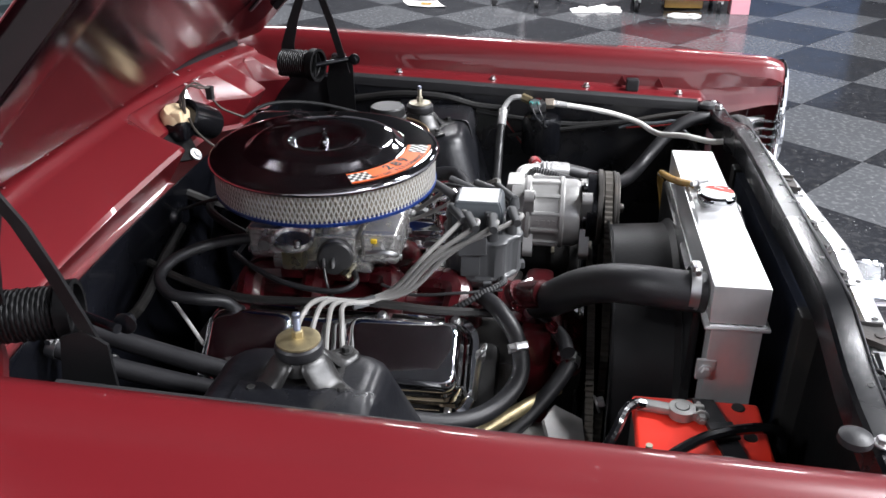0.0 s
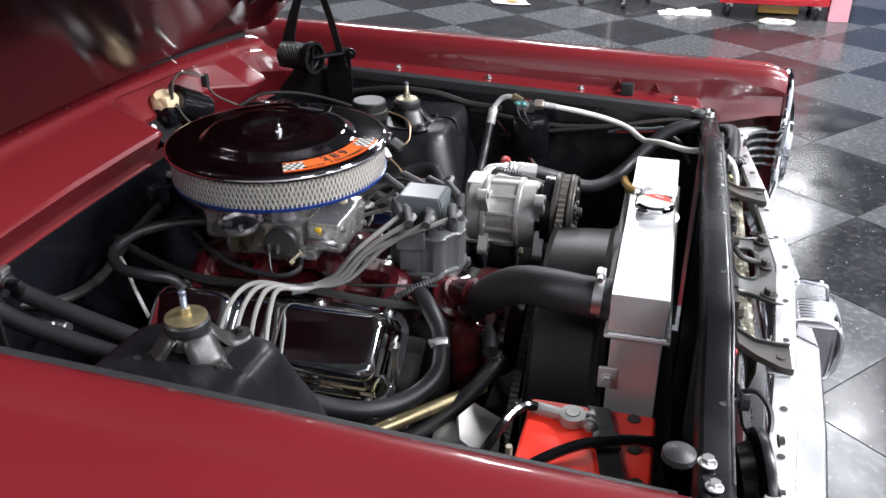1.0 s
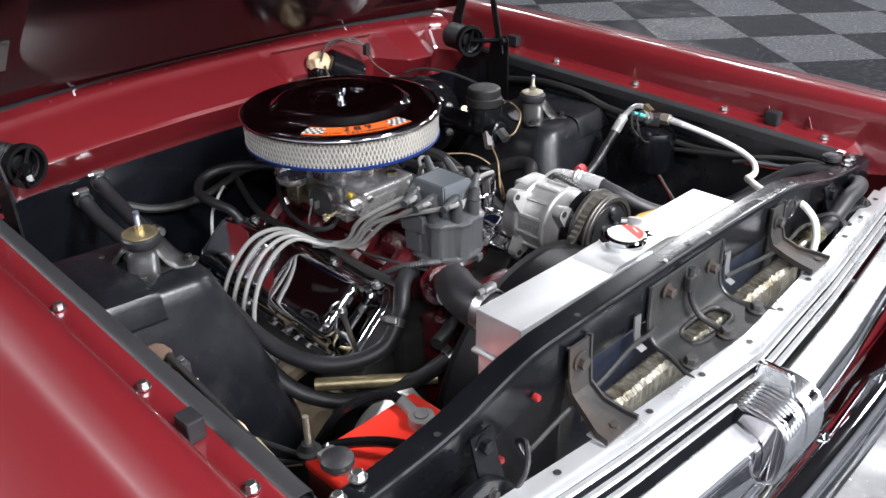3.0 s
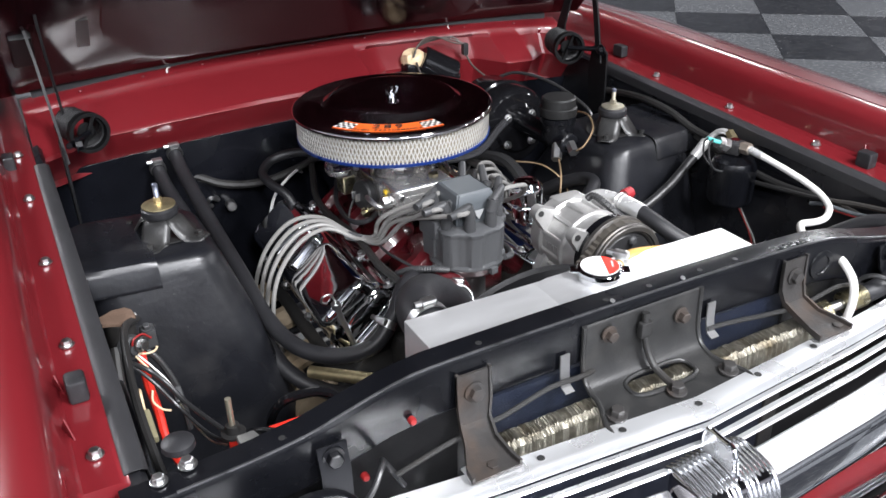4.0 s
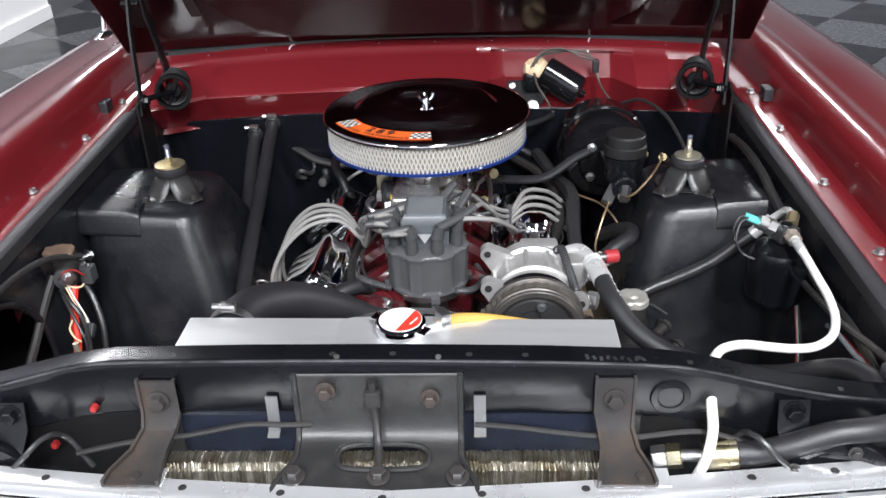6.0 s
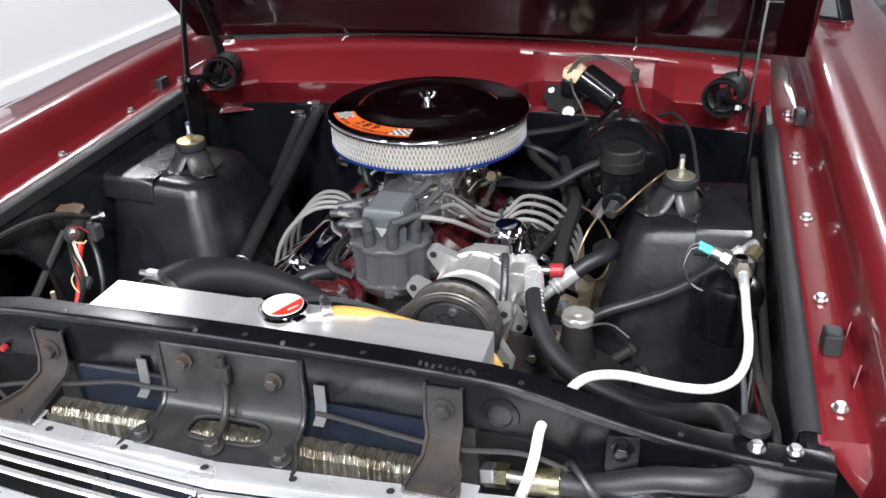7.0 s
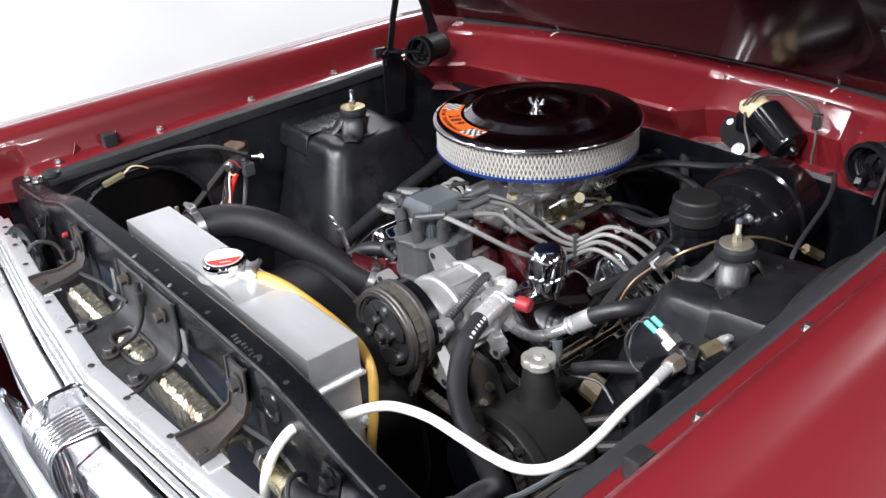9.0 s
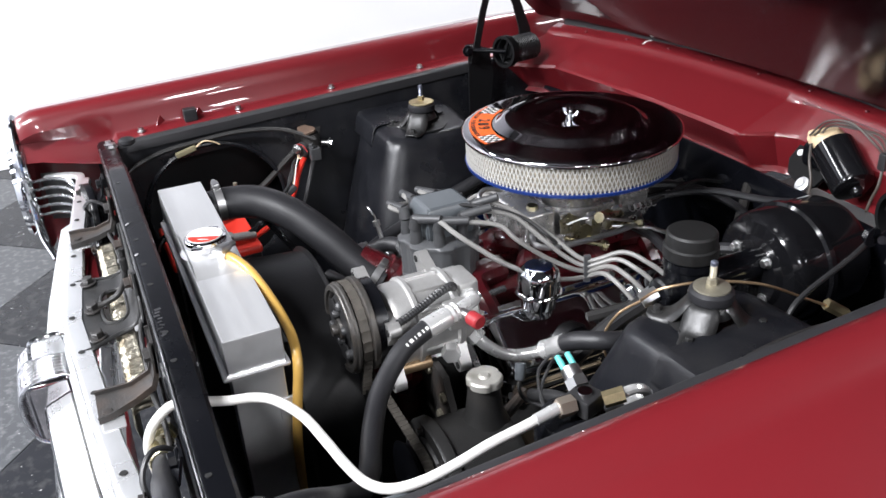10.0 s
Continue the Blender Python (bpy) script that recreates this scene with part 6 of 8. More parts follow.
# ---- hoses ----
def hose(name, pts, r, material, label, clamps=(), category="hose"):
    th = thing(name, pts[0], label, category)
    bm = B()
    tube(bm, pts, r, 18, 8)
    part("hose", bm, material, th)
    for p, d, rr in clamps:
        p, d = Vector(p), Vector(d).normalized()
        b2 = B()
        revolve(b2, [(rr, -0.006), (rr + 0.0018, -0.006), (rr + 0.0018, 0.006), (rr, 0.006)], p, d, 32, cap=False)
        f = frame_to(d)
        q = p + f @ Vector((0, rr + 0.005, 0))
        box(b2, q, (0.020, 0.010, 0.012), 0.003, f.to_3x3())
        cyl(b2, q - f.to_3x3() @ Vector((0.008, 0, 0)), q + f.to_3x3() @ Vector((0.018, 0, 0)), 0.004, seg=8)
        part("clamp", b2, STEEL, th, "steel worm-drive clamp")
    return th


hose("radiator_hose", [(-0.205, -0.462, 0.879), (-0.206, -0.43, 0.880), (-0.192, -0.388, 0.876), (-0.158, -0.345, 0.857), (-0.120, -0.308, 0.824), (-0.088, -0.278, 0.788), (-0.066, -0.256, 0.766), (-0.050, -0.238, 0.754)], 0.0265, RUBBER,
     "thick black rubber upper radiator hose with steel clamps", [((-0.2055, -0.447, 0.883), (0, 1, 0.05), 0.0268), ((-0.060, -0.249, 0.762), (0.5, 0.6, -0.5), 0.0268)])
hose("heater_hose", [(-0.365, 0.335, 0.838), (-0.362, 0.28, 0.815), (-0.345, 0.15, 0.775), (-0.328, 0.03, 0.745), (-0.318, -0.06, 0.705), (-0.300, -0.135, 0.655), (-0.255, -0.19, 0.632), (-0.205, -0.235, 0.640), (-0.165, -0.275, 0.670), (-0.135, -0.302, 0.700), (-0.115, -0.31, 0.712)], 0.0125, RUBBER,
     "long black rubber heater hose to the firewall", [((-0.365, 0.332, 0.838), (0, 1, 0.3), 0.0128), ((-0.128, -0.306, 0.706), (1, -0.2, 0.5), 0.0128)])
hose("heater_hose", [(-0.329, 0.345, 0.858), (-0.328, 0.29, 0.835), (-0.320, 0.15, 0.79), (-0.312, 0.02, 0.755), (-0.305, -0.08, 0.722), (-0.285, -0.155, 0.705), (-0.245, -0.205, 0.703), (-0.195, -0.235, 0.720), (-0.155, -0.228, 0.755), (-0.125, -0.202, 0.780), (-0.095, -0.180, 0.782), (-0.075, -0.17, 0.775)], 0.0125, RUBBER,
     "long black rubber heater hose to the intake", [((-0.329, 0.342, 0.858), (0, 1, 0.3), 0.0128), ((-0.165, -0.230, 0.748), (0.5, 0.2, 0.6), 0.0128)])
hose("bypass_hose", [(-0.05, -0.24, 0.765), (-0.075, -0.255, 0.745), (-0.115, -0.29, 0.74), (-0.15, -0.30, 0.735)], 0.011, RUBBER, "short black rubber hose between metal pipes", [((-0.07, -0.252, 0.749), (-0.6, -0.5, -0.4), 0.0113)])
hose("overflow_hose", [(0.040, -0.489, 0.9135), (0.058, -0.478, 0.914), (0.09, -0.464, 0.905), (0.135, -0.455, 0.892), (0.18, -0.450, 0.880), (0.215, -0.449, 0.868), (0.238, -0.453, 0.845), (0.246, -0.462, 0.80), (0.243, -0.468, 0.75), (0.235, -0.47, 0.68), (0.225, -0.47, 0.60)], 0.0062, HOSE_YELLOW,
     "amber translucent overflow hose from the radiator neck", [((0.045, -0.486, 0.9137), (0.8, 0.5, 0), 0.0064)])
line = hose("white_hose", [(0.505, -0.262, 0.893), (0.507, -0.300, 0.888), (0.508, -0.339, 0.8825), (0.510, -0.376, 0.875), (0.507, -0.410, 0.867), (0.495, -0.437, 0.860), (0.472, -0.453, 0.856), (0.443, -0.463, 0.860), (0.413, -0.471, 0.868), (0.378, -0.483, 0.880), (0.350, -0.503, 0.889), (0.335, -0.522, 0.890), (0.325, -0.548, 0.889), (0.319, -0.572, 0.893)], 0.0053, HOSE_WHITE, "white painted metal air conditioning line")
bm = B()
cyl(bm, (0.5046, -0.256, 0.8936), (0.5064, -0.288, 0.8896), 0.0068, 0.0062, 16, 0.0008)
part("ferrule", bm, FITTING, line, "bright crimped ferrule")
bm = B()
cyl(bm, (0.3205, -0.566, 0.8922), (0.3182, -0.576, 0.8940), 0.0085, seg=16)
part("grommet", bm, RUBBER, line, "black rubber grommet")
line = hose("white_hose", [(0.317, -0.582, 0.895), (0.314, -0.592, 0.8955), (0.3115, -0.606, 0.892), (0.310, -0.624, 0.875), (0.304, -0.633, 0.848), (0.293, -0.633, 0.813), (0.278, -0.630, 0.765)], 0.0053, HOSE_WHITE, "white painted metal air conditioning line, bent downwards")
bm = B()
cyl(bm, (0.3165, -0.5835, 0.8950), (0.3140, -0.590, 0.8949), 0.0085, seg=16)
part("grommet", bm, RUBBER, line, "black rubber grommet")
line = hose("condenser_hose", [(0.33, -0.621, 0.845), (0.36, -0.624, 0.850), (0.39, -0.627, 0.862), (0.423, -0.627, 0.875), (0.45, -0.628, 0.880), (0.472, -0.624, 0.880), (0.487, -0.614, 0.876), (0.4945, -0.604, 0.870)], 0.0125, RUBBER, "thick black rubber condenser hose with gold fitting")
bm = B()
cyl(bm, (0.338, -0.6215, 0.8465), (0.305, -0.619, 0.842), 0.0150, seg=20, bevel=0.001)
part("ferrule", bm, CHROMATE, line, "gold crimped ferrule")
fit = thing("condenser_fitting", (0.26, -0.655, 0.83), "gold and steel hose fittings at the condenser", "fitting")
for a, b, r, mt, sg in (((0.306, -0.619, 0.842), (0.284, -0.615, 0.838), 0.0065, STEEL, 12), ((0.286, -0.6155, 0.8385), (0.272, -0.613, 0.835), 0.0130, CHROMATE, 6), ((0.272, -0.613, 0.835), (0.258, -0.611, 0.831), 0.0125, STEEL, 6)):
    bm = B()
    cyl(bm, a, b, r, seg=sg, bevel=0.001)
    part("coupling", bm, mt, fit)

# ---- driver side: brake booster, master cylinder, wiper motor ----
boost = thing("brake_booster", (0.335, 0.22, 0.74), "gloss black round brake booster on the firewall", "brake booster")
bm = B()
revolve(bm, [(0.02, -0.014), (0.046, -0.013), (0.052, -0.006), (0.070, -0.003), (0.077, 0.004), (0.0815, 0.014), (0.0815, 0.045), (0.0855, 0.048), (0.0855, 0.056), (0.081, 0.059), (0.080, 0.115), (0.072, 0.13), (0.05, 0.14)], (0.318, 0.175, 0.835), (0, 1, 0), 56)
part("shell", bm, BLACK_GLOSS, boost)
for k in range(4):
    bm = B()
    a = radians(90 * k + 45)
    hexbolt(bm, (0.318 + 0.040 * math.cos(a), 0.162, 0.835 + 0.040 * math.sin(a)), (0, -1, 0), 0.006, 0.007)
    part("stud", bm, STEEL, boost)
mc = thing("master_cylinder", (0.33, 0.06, 0.82), "black master cylinder with round ribbed plastic cap", "master cylinder")
bm = B()
revolve(bm, [(0.024, 0.845), (0.031, 0.858), (0.032, 0.885), (0.034, 0.887), (0.034, 0.897)], (0.328, 0.046, 0), (0, 0, 1), 36)
cyl(bm, (0.322, 0.165, 0.852), (0.325, 0.0, 0.852), 0.021, bevel=0.003)
part("reservoir", bm, BLACK, mc)
bm = B()
n = 72
loft(bm, [[(0.328 + (r + 0.0006 * (k % 2)) * math.cos(2 * math.pi * k / n), 0.046 + (r + 0.0006 * (k % 2)) * math.sin(2 * math.pi * k / n), z) for k in range(n)] for r, z in ((0.033, 0.898), (0.0345, 0.900), (0.0345, 0.914), (0.032, 0.916), (0.0315, 0.931), (0.029, 0.9335), (0.01, 0.934))], closed=True, caps=True)
part("cap", bm, mat("ribbed_black_plastic", (0.010, 0.010, 0.010), 0.45, 0, 0.1), mc, "ribbed black plastic cap")
for p, q in (((0.31, 0.02, 0.85), (0.295, 0.0, 0.83)), ((0.325, 0.0, 0.855), (0.32, -0.02, 0.845))):
    bm = B()
    cyl(bm, p, q, 0.010, seg=6)
    part("fitting", bm, STEEL, mc)
for pts in ([(0.320, -0.018, 0.846), (0.335, -0.03, 0.86), (0.36, -0.02, 0.885), (0.385, 0.03, 0.892), (0.40, 0.10, 0.875), (0.415, 0.16, 0.845), (0.43, 0.20, 0.825)],
            [(0.30, 0.0, 0.832), (0.285, -0.03, 0.81), (0.275, -0.045, 0.77), (0.29, -0.04, 0.735), (0.315, -0.02, 0.735), (0.325, 0.01, 0.77), (0.30, 0.05, 0.80), (0.26, 0.10, 0.80)]):
    wire("brake_line", pts, 0.0019, COPPER, "thin bent copper-coloured brake line", "pipe")
bm = B()
cyl(bm, (0.424, 0.19, 0.832), (0.436, 0.215, 0.815), 0.008, seg=6)
bf = thing("brake_line_union", (0.43, 0.2, 0.82), "small brass brake line union", "fitting")
part("nut", bm, BRASS, bf)

WIRE_BROWN = mat("brown_wire", (0.055, 0.045, 0.038), 0.5)
wip = thing("wiper_motor", (0.24, 0.39, 0.90), "black wiper motor with cream gear cover on the cowl", "wiper motor")
bm = B()
a, b = Vector((0.219, 0.398, 0.938)), Vector((0.300, 0.374, 0.892))
revolve(bm, [(0.028, 0), (0.0315, 0.003), (0.0315, 0.074), (0.030, 0.080), (0.022, 0.084), (0.009, 0.085), (0.008, 0.093), (0.004, 0.096)], a, b - a, 36)
part("motor_can", bm, BLACK_GLOSS, wip)
bm = B()
plate(bm, [(-0.038, -0.012), (-0.02, -0.03), (0.02, -0.034), (0.04, -0.018), (0.042, 0.014), (0.02, 0.034), (-0.02, 0.034), (-0.04, 0.014)], 0.006, Matrix.Translation((0.182, 0.402, 0.893)) @ pose(0, 0, 0, 55, 10, -12))
part("mounting_plate", bm, SHADE_BLACK, wip, "black steel mounting plate")
for p in ((0.157, 0.412, 0.9015), (0.196, 0.375, 0.872)):
    bm = B()
    revolve(bm, [(0.012, 0), (0.012, 0.003), (0.0065, 0.004), (0.0065, 0.008)], p, (-0.1, -0.75, 0.6), 20)
    part("bolt", bm, ALU, wip, "bright bolt with broad washer")
bm = B()
revolve(bm, [(0.024, 0), (0.027, 0.005), (0.026, 0.018), (0.02, 0.026), (0, 0.028)], (0.206, 0.408, 0.930), (-0.25, -0.25, 0.9), 9)
box(bm, (0.195, 0.395, 0.945), (0.03, 0.02, 0.02), 0.005)
part("gear_cover", bm, CREAM, wip, "cream plastic gear cover")
bm = B()
box(bm, (0.20, 0.40, 0.918), (0.045, 0.04, 0.04), 0.01)
part("gear_case", bm, BLACK, wip)
for o in (0, 0.005, -0.005):
    bm = B()
    tube(bm, [(0.196 + o, 0.385 + o, 0.950), (0.212, 0.392 + o, 0.972 - o), (0.25, 0.400 + o, 0.978 - o), (0.295, 0.398 + o, 0.970 + o), (0.318, 0.388 + o, 0.960)], 0.0018, 6)
    part("wire", bm, WIRE_BROWN, wip, "thin brown wire")
for pts in ([(0.321, 0.384, 0.938), (0.328, 0.372, 0.918), (0.336, 0.352, 0.905), (0.345, 0.335, 0.895)], [(0.198, 0.378, 0.940), (0.205, 0.372, 0.915), (0.222, 0.362, 0.890), (0.236, 0.345, 0.868)]):
    bm = B()
    tube(bm, pts, 0.0022, 8)
    part("wire", bm, WIRE_BROWN, wip)
bm = B()
box(bm, (0.320, 0.386, 0.949), (0.013, 0.014, 0.026), 0.003)
part("connector", bm, PLASTIC, wip)

# ---- driver side front: drier, switches, power steering pump ----
dry = thing("receiver_drier", (0.50, -0.24, 0.70), "black receiver drier canister with fittings and teal terminals", "receiver drier")
bm = B()
revolve(bm, [(0.02, 0.790), (0.036, 0.793), (0.0395, 0.800), (0.0395, 0.858), (0.034, 0.870), (0.018, 0.876)], (0.497, -0.238, 0), (0, 0, 1), 32)
part("canister", bm, BLACK, dry)
bm = B()
box(bm, (0.502, -0.228, 0.888), (0.030, 0.030, 0.022), 0.004, Matrix.Rotation(radians(20), 3, "Z"))
part("head_block", bm, PLASTIC, dry)
bm = B()
revolve(bm, [(0.006, 0), (0.0075, 0.001), (0.0075, 0.003), (0.003, 0.003)], (0.503, -0.229, 0.899), (0, 0, 1), 20)
part("sight_glass", bm, CHROME, dry)
bm = B()
revolve(bm, [(0.0105, 0), (0.0105, 0.016), (0.009, 0.018)], (0.505, -0.244, 0.892), (0.0, -1, 0.05), 6)
part("line_nut", bm, mat("tan_steel", (0.42, 0.36, 0.3), 0.45, 0.8), dry)
bm = B()
cyl(bm, (0.515, -0.215, 0.893), (0.523, -0.196, 0.899), 0.0085, seg=6)
part("brass_fitting", bm, BRASS, dry)
bm = B()
cyl(bm, (0.488, -0.225, 0.893), (0.478, -0.224, 0.898), 0.012, seg=6)
cyl(bm, (0.478, -0.224, 0.898), (0.466, -0.223, 0.903), 0.010, seg=16)
part("pressure_switch", bm, STEEL, dry)
for o in (-0.006, 0.006):
    bm = B()
    cyl(bm, (0.467, -0.223 + o, 0.903), (0.450, -0.222 + o, 0.910), 0.0034, seg=10)
    part("terminal", bm, TEAL, dry, "teal insulated terminal")
for o in (-0.006, 0.006):
    bm = B()
    tube(bm, [(0.451, -0.222 + o, 0.910), (0.44, -0.225 + o, 0.905), (0.434, -0.235 + o, 0.885), (0.445, -0.245, 0.865), (0.47, -0.25, 0.855)], 0.0018, 6)
    part("wire", bm, PLASTIC, dry)
bm = B()
tube(bm, [(0.520, -0.203, 0.897), (0.521, -0.186, 0.899), (0.520, -0.172, 0.894), (0.514, -0.162, 0.882), (0.508, -0.158, 0.874)], 0.0055, 10)
part("elbow", bm, FITTING, dry, "bright metal elbow")
bm = B()
cyl(bm, (0.509, -0.1585, 0.875), (0.484, -0.157, 0.849), 0.0095, seg=16, bevel=0.001)
part("crimp_sleeve", bm, FITTING, dry, "silver crimp sleeve")
bm = B()
tube(bm, [(0.488, -0.157, 0.853), (0.462, -0.156, 0.829), (0.438, -0.156, 0.808), (0.408, -0.157, 0.790), (0.375, -0.158, 0.774), (0.340, -0.165, 0.762), (0.305, -0.175, 0.745)], 0.0082, 12)
part("loom", bm, PLASTIC, dry, "black rubber hose down behind the pump")

ps = thing("power_steering_pump", (0.30, -0.26, 0.56), "black power steering pump with silver filler cap", "pump")
bm = B()
revolve(bm, [(0.05, 0), (0.074, 0.006), (0.080, 0.02), (0.080, 0.10), (0.07, 0.115), (0.04, 0.12)], (0.305, -0.325, 0.655), (0, 1, 0), 40)
part("reservoir", bm, BLACK_DULL, ps)
bm = B()
revolve(bm, [(0.060, -0.012), (0.070, -0.012), (0.072, -0.008), (0.086, -0.006), (0.088, -0.002), (0.088, 0.010), (0.0805, 0.014)], (0.305, -0.315, 0.655), (0, 1, 0), 48)
flange_ob = part("flange", bm, BLACK_DULL, ps, "black bolted end flange")
for k in range(8):
    bm = B()
    a = radians(45 * k + 12)
    hexbolt(bm, (0.305 + 0.079 * math.cos(a), -0.3225, 0.655 + 0.079 * math.sin(a)), (0, -1, 0), 0.0055, 0.006)
    part("bolt", bm, RUSTY, flange_ob)
bm = B()
revolve(bm, [(0.038, 0.690), (0.036, 0.715), (0.030, 0.730), (0.0245, 0.745), (0.0205, 0.775), (0.0195, 0.786)], (0.3015, -0.241, 0), (0, 0, 1), 30)
part("neck", bm, BLACK_DULL, ps)
bm = B()
n = 48
secs = []
for r, z in ((0.019, 0.784), (0.0230, 0.786), (0.0230, 0.794), (0.021, 0.7965), (0.016, 0.797), (0.008, 0.7955), (0.005, 0.798), (0.002, 0.798)):
    secs.append([(0.302 + r * (1 - 0.10 * max(0, math.cos(4 * 2 * math.pi * k / n)) ** 4 * (r > 0.0205)) * math.cos(2 * math.pi * k / n), -0.240 + r * (1 - 0.10 * max(0, math.cos(4 * 2 * math.pi * k / n)) ** 4 * (r > 0.0205)) * math.sin(2 * math.pi * k / n), z) for k in range(n)])
loft(bm, secs, closed=True, caps=True)
part("cap", bm, mat("dull_silver", (0.50, 0.49, 0.45), 0.5, 0.6, 0.25, 60, bump=0.1, second=(0.30, 0.28, 0.22), second_amount=0.5, second_scale=50), ps, "dull silver filler cap")
for p, q in (((0.33, -0.20, 0.68), (0.37, -0.16, 0.69)), ((0.27, -0.20, 0.69), (0.25, -0.16, 0.70)), ((0.34, -0.21, 0.65), (0.39, -0.17, 0.66))):
    bm = B()
    cyl(bm, p, q, 0.008, seg=10)
    hexbolt(bm, q, Vector(q) - Vector(p), 0.009, 0.008)
    part("fitting", bm, RUSTY, ps)

plug_ob = thing("sensor_plug", (0.275, -0.174, 0.76), "small blue-grey wiring plug on a black lead", "plug")
bm = B()
cyl(bm, (0.271, -0.171, 0.772), (0.280, -0.178, 0.752), 0.0075, 0.0065, 14, 0.001)
part("housing", bm, COIL_GREY, plug_ob)
bm = B()
tube(bm, [(0.280, -0.178, 0.753), (0.288, -0.183, 0.742), (0.302, -0.180, 0.735), (0.325, -0.170, 0.738), (0.345, -0.165, 0.735), (0.37, -0.17, 0.72)], 0.0026, 8)
part("lead", bm, PLASTIC, plug_ob)

# ---- passenger side: battery, solenoid, wiring ----
bat = thing("battery", (-0.36, -0.455, 0.58), "bright red battery under a black strap", "battery")
bm = B()
box(bm, (-0.362, -0.455, 0.652), (0.165, 0.15, 0.20), 0.008)
part("case", bm, PLASTIC, bat)
bm = B()
box(bm, (-0.358, -0.457, 0.754), (0.174, 0.156, 0.016), 0.006, seg=3)
part("lid", bm, RED_PLASTIC, bat, "bright red lid")
bm = B()
strip(bm, [(-0.265, -0.462, 0.70), (-0.266, -0.462, 0.758), (-0.28, -0.465, 0.769), (-0.43, -0.499, 0.769), (-0.45, -0.503, 0.758), (-0.452, -0.503, 0.70)], 0.026, 0.004, (0, 1, 0))
box(bm, (-0.345, -0.480, 0.7725), (0.030, 0.031, 0.005), 0.002, Matrix.Rotation(radians(12), 3, "Z"))
part("strap", bm, RUBBER, bat, "black hold-down strap")
for k in range(3):
    bm = B()
    revolve(bm, [(0.0085, 0), (0.0078, 0.0022), (0.003, 0.0024)], (-0.284 - 0.056 * k, -0.508 - 0.005 * k, 0.7615), (0, 0, 1), 14)
    part("vent_plug", bm, INK, bat)
bm = B()
cyl(bm, (-0.310, -0.436, 0.761), (-0.310, -0.436, 0.779), 0.008)
revolve(bm, [(0.009, 0), (0.016, 0.001), (0.016, 0.013), (0.009, 0.014), (0.009, 0.0)], (-0.310, -0.436, 0.764), (0, 0, 1), 24, cap=False)
box(bm, (-0.305, -0.403, 0.771), (0.016, 0.044, 0.012), 0.005, Matrix.Rotation(radians(-10), 3, "Z"))
for dx in (-0.007, 0.007):  # split jaws drawn together by a bolt
    box(bm, (-0.311 + dx, -0.454, 0.771), (0.006, 0.018, 0.013), 0.002)
cyl(bm, (-0.330, -0.458, 0.771), (-0.292, -0.458, 0.771), 0.0032, seg=10)
hexbolt(bm, (-0.318, -0.458, 0.771), (-1, 0, 0), 0.0065, 0.007)
part("terminal_clamp", bm, mat("lead_grey", (0.33, 0.33, 0.32), 0.45, 0.7, 0.2, 60), bat, "grey lead terminal clamp")
bm = B()
cyl(bm, (-0.425, -0.425, 0.761), (-0.425, -0.425, 0.778), 0.012)
box(bm, (-0.425, -0.415, 0.77), (0.026, 0.040, 0.012), 0.004)
part("terminal_clamp", bm, mat("lead_grey_worn", (0.36, 0.36, 0.35), 0.45, 0.7, 0.2, 60), bat, "grey lead terminal clamp")
wire("battery_cable", [(-0.305, -0.392, 0.773), (-0.309, -0.380, 0.776), (-0.328, -0.366, 0.777), (-0.362, -0.352, 0.768), (-0.378, -0.330, 0.73), (-0.375, -0.290, 0.66), (-0.378, -0.285, 0.60)], 0.0062, BLACK_GLOSS, "thick black battery cable", "cable")
wire("battery_cable", [(-0.428, -0.372, 0.735), (-0.416, -0.392, 0.768), (-0.386, -0.436, 0.784), (-0.364, -0.476, 0.787), (-0.349, -0.522, 0.785), (-0.338, -0.546, 0.770), (-0.330, -0.556, 0.72)], 0.0062, BLACK_GLOSS, "thick black battery cable over the lid", "cable")
wire("battery_cable", [(-0.506, -0.226, 0.815), (-0.507, -0.236, 0.798), (-0.507, -0.246, 0.776), (-0.504, -0.260, 0.743), (-0.502, -0.290, 0.705), (-0.48, -0.36, 0.68), (-0.452, -0.42, 0.70)], 0.0058, RED_PLASTIC, "bright red battery cable to the solenoid", "cable")
hold = thing("battery_hold_down", (-0.445, -0.37, 0.62), "threaded battery hold-down rod with wing nut", "rod")
bm = B()
cyl(bm, (-0.437, -0.382, 0.62), (-0.437, -0.382, 0.820), 0.0038, seg=10)
part("rod", bm, DULL_ZINC, hold)
bm = B()
revolve(bm, [(0.015, 0), (0.015, 0.003), (0.009, 0.004), (0.008, 0.014)], (-0.437, -0.382, 0.768), (0, 0, 1), 16)
part("nut", bm, BLACK_DULL, hold)

sol = thing("starter_solenoid", (-0.525, -0.205, 0.82), "black starter solenoid with rusty top and wires", "solenoid")
bm = B()
revolve(bm, [(0.016, 0.81), (0.0185, 0.815), (0.0185, 0.855), (0.017, 0.858)], (-0.522, -0.205, 0), (0.0, 0, 1), 28)
part("body", bm, BLACK_DULL, sol)
bm = B()
plate(bm, [(-0.024, -0.009), (-0.016, -0.011), (-0.004, -0.017), (0.011, -0.016), (0.017, -0.008), (0.017, 0.008), (0.011, 0.016), (-0.004, 0.017), (-0.016, 0.011), (-0.024, 0.009)], 0.004, Matrix.Translation((-0.520, -0.212, 0.8625)) @ pose(0, 0, 0, 6, 4, 8))
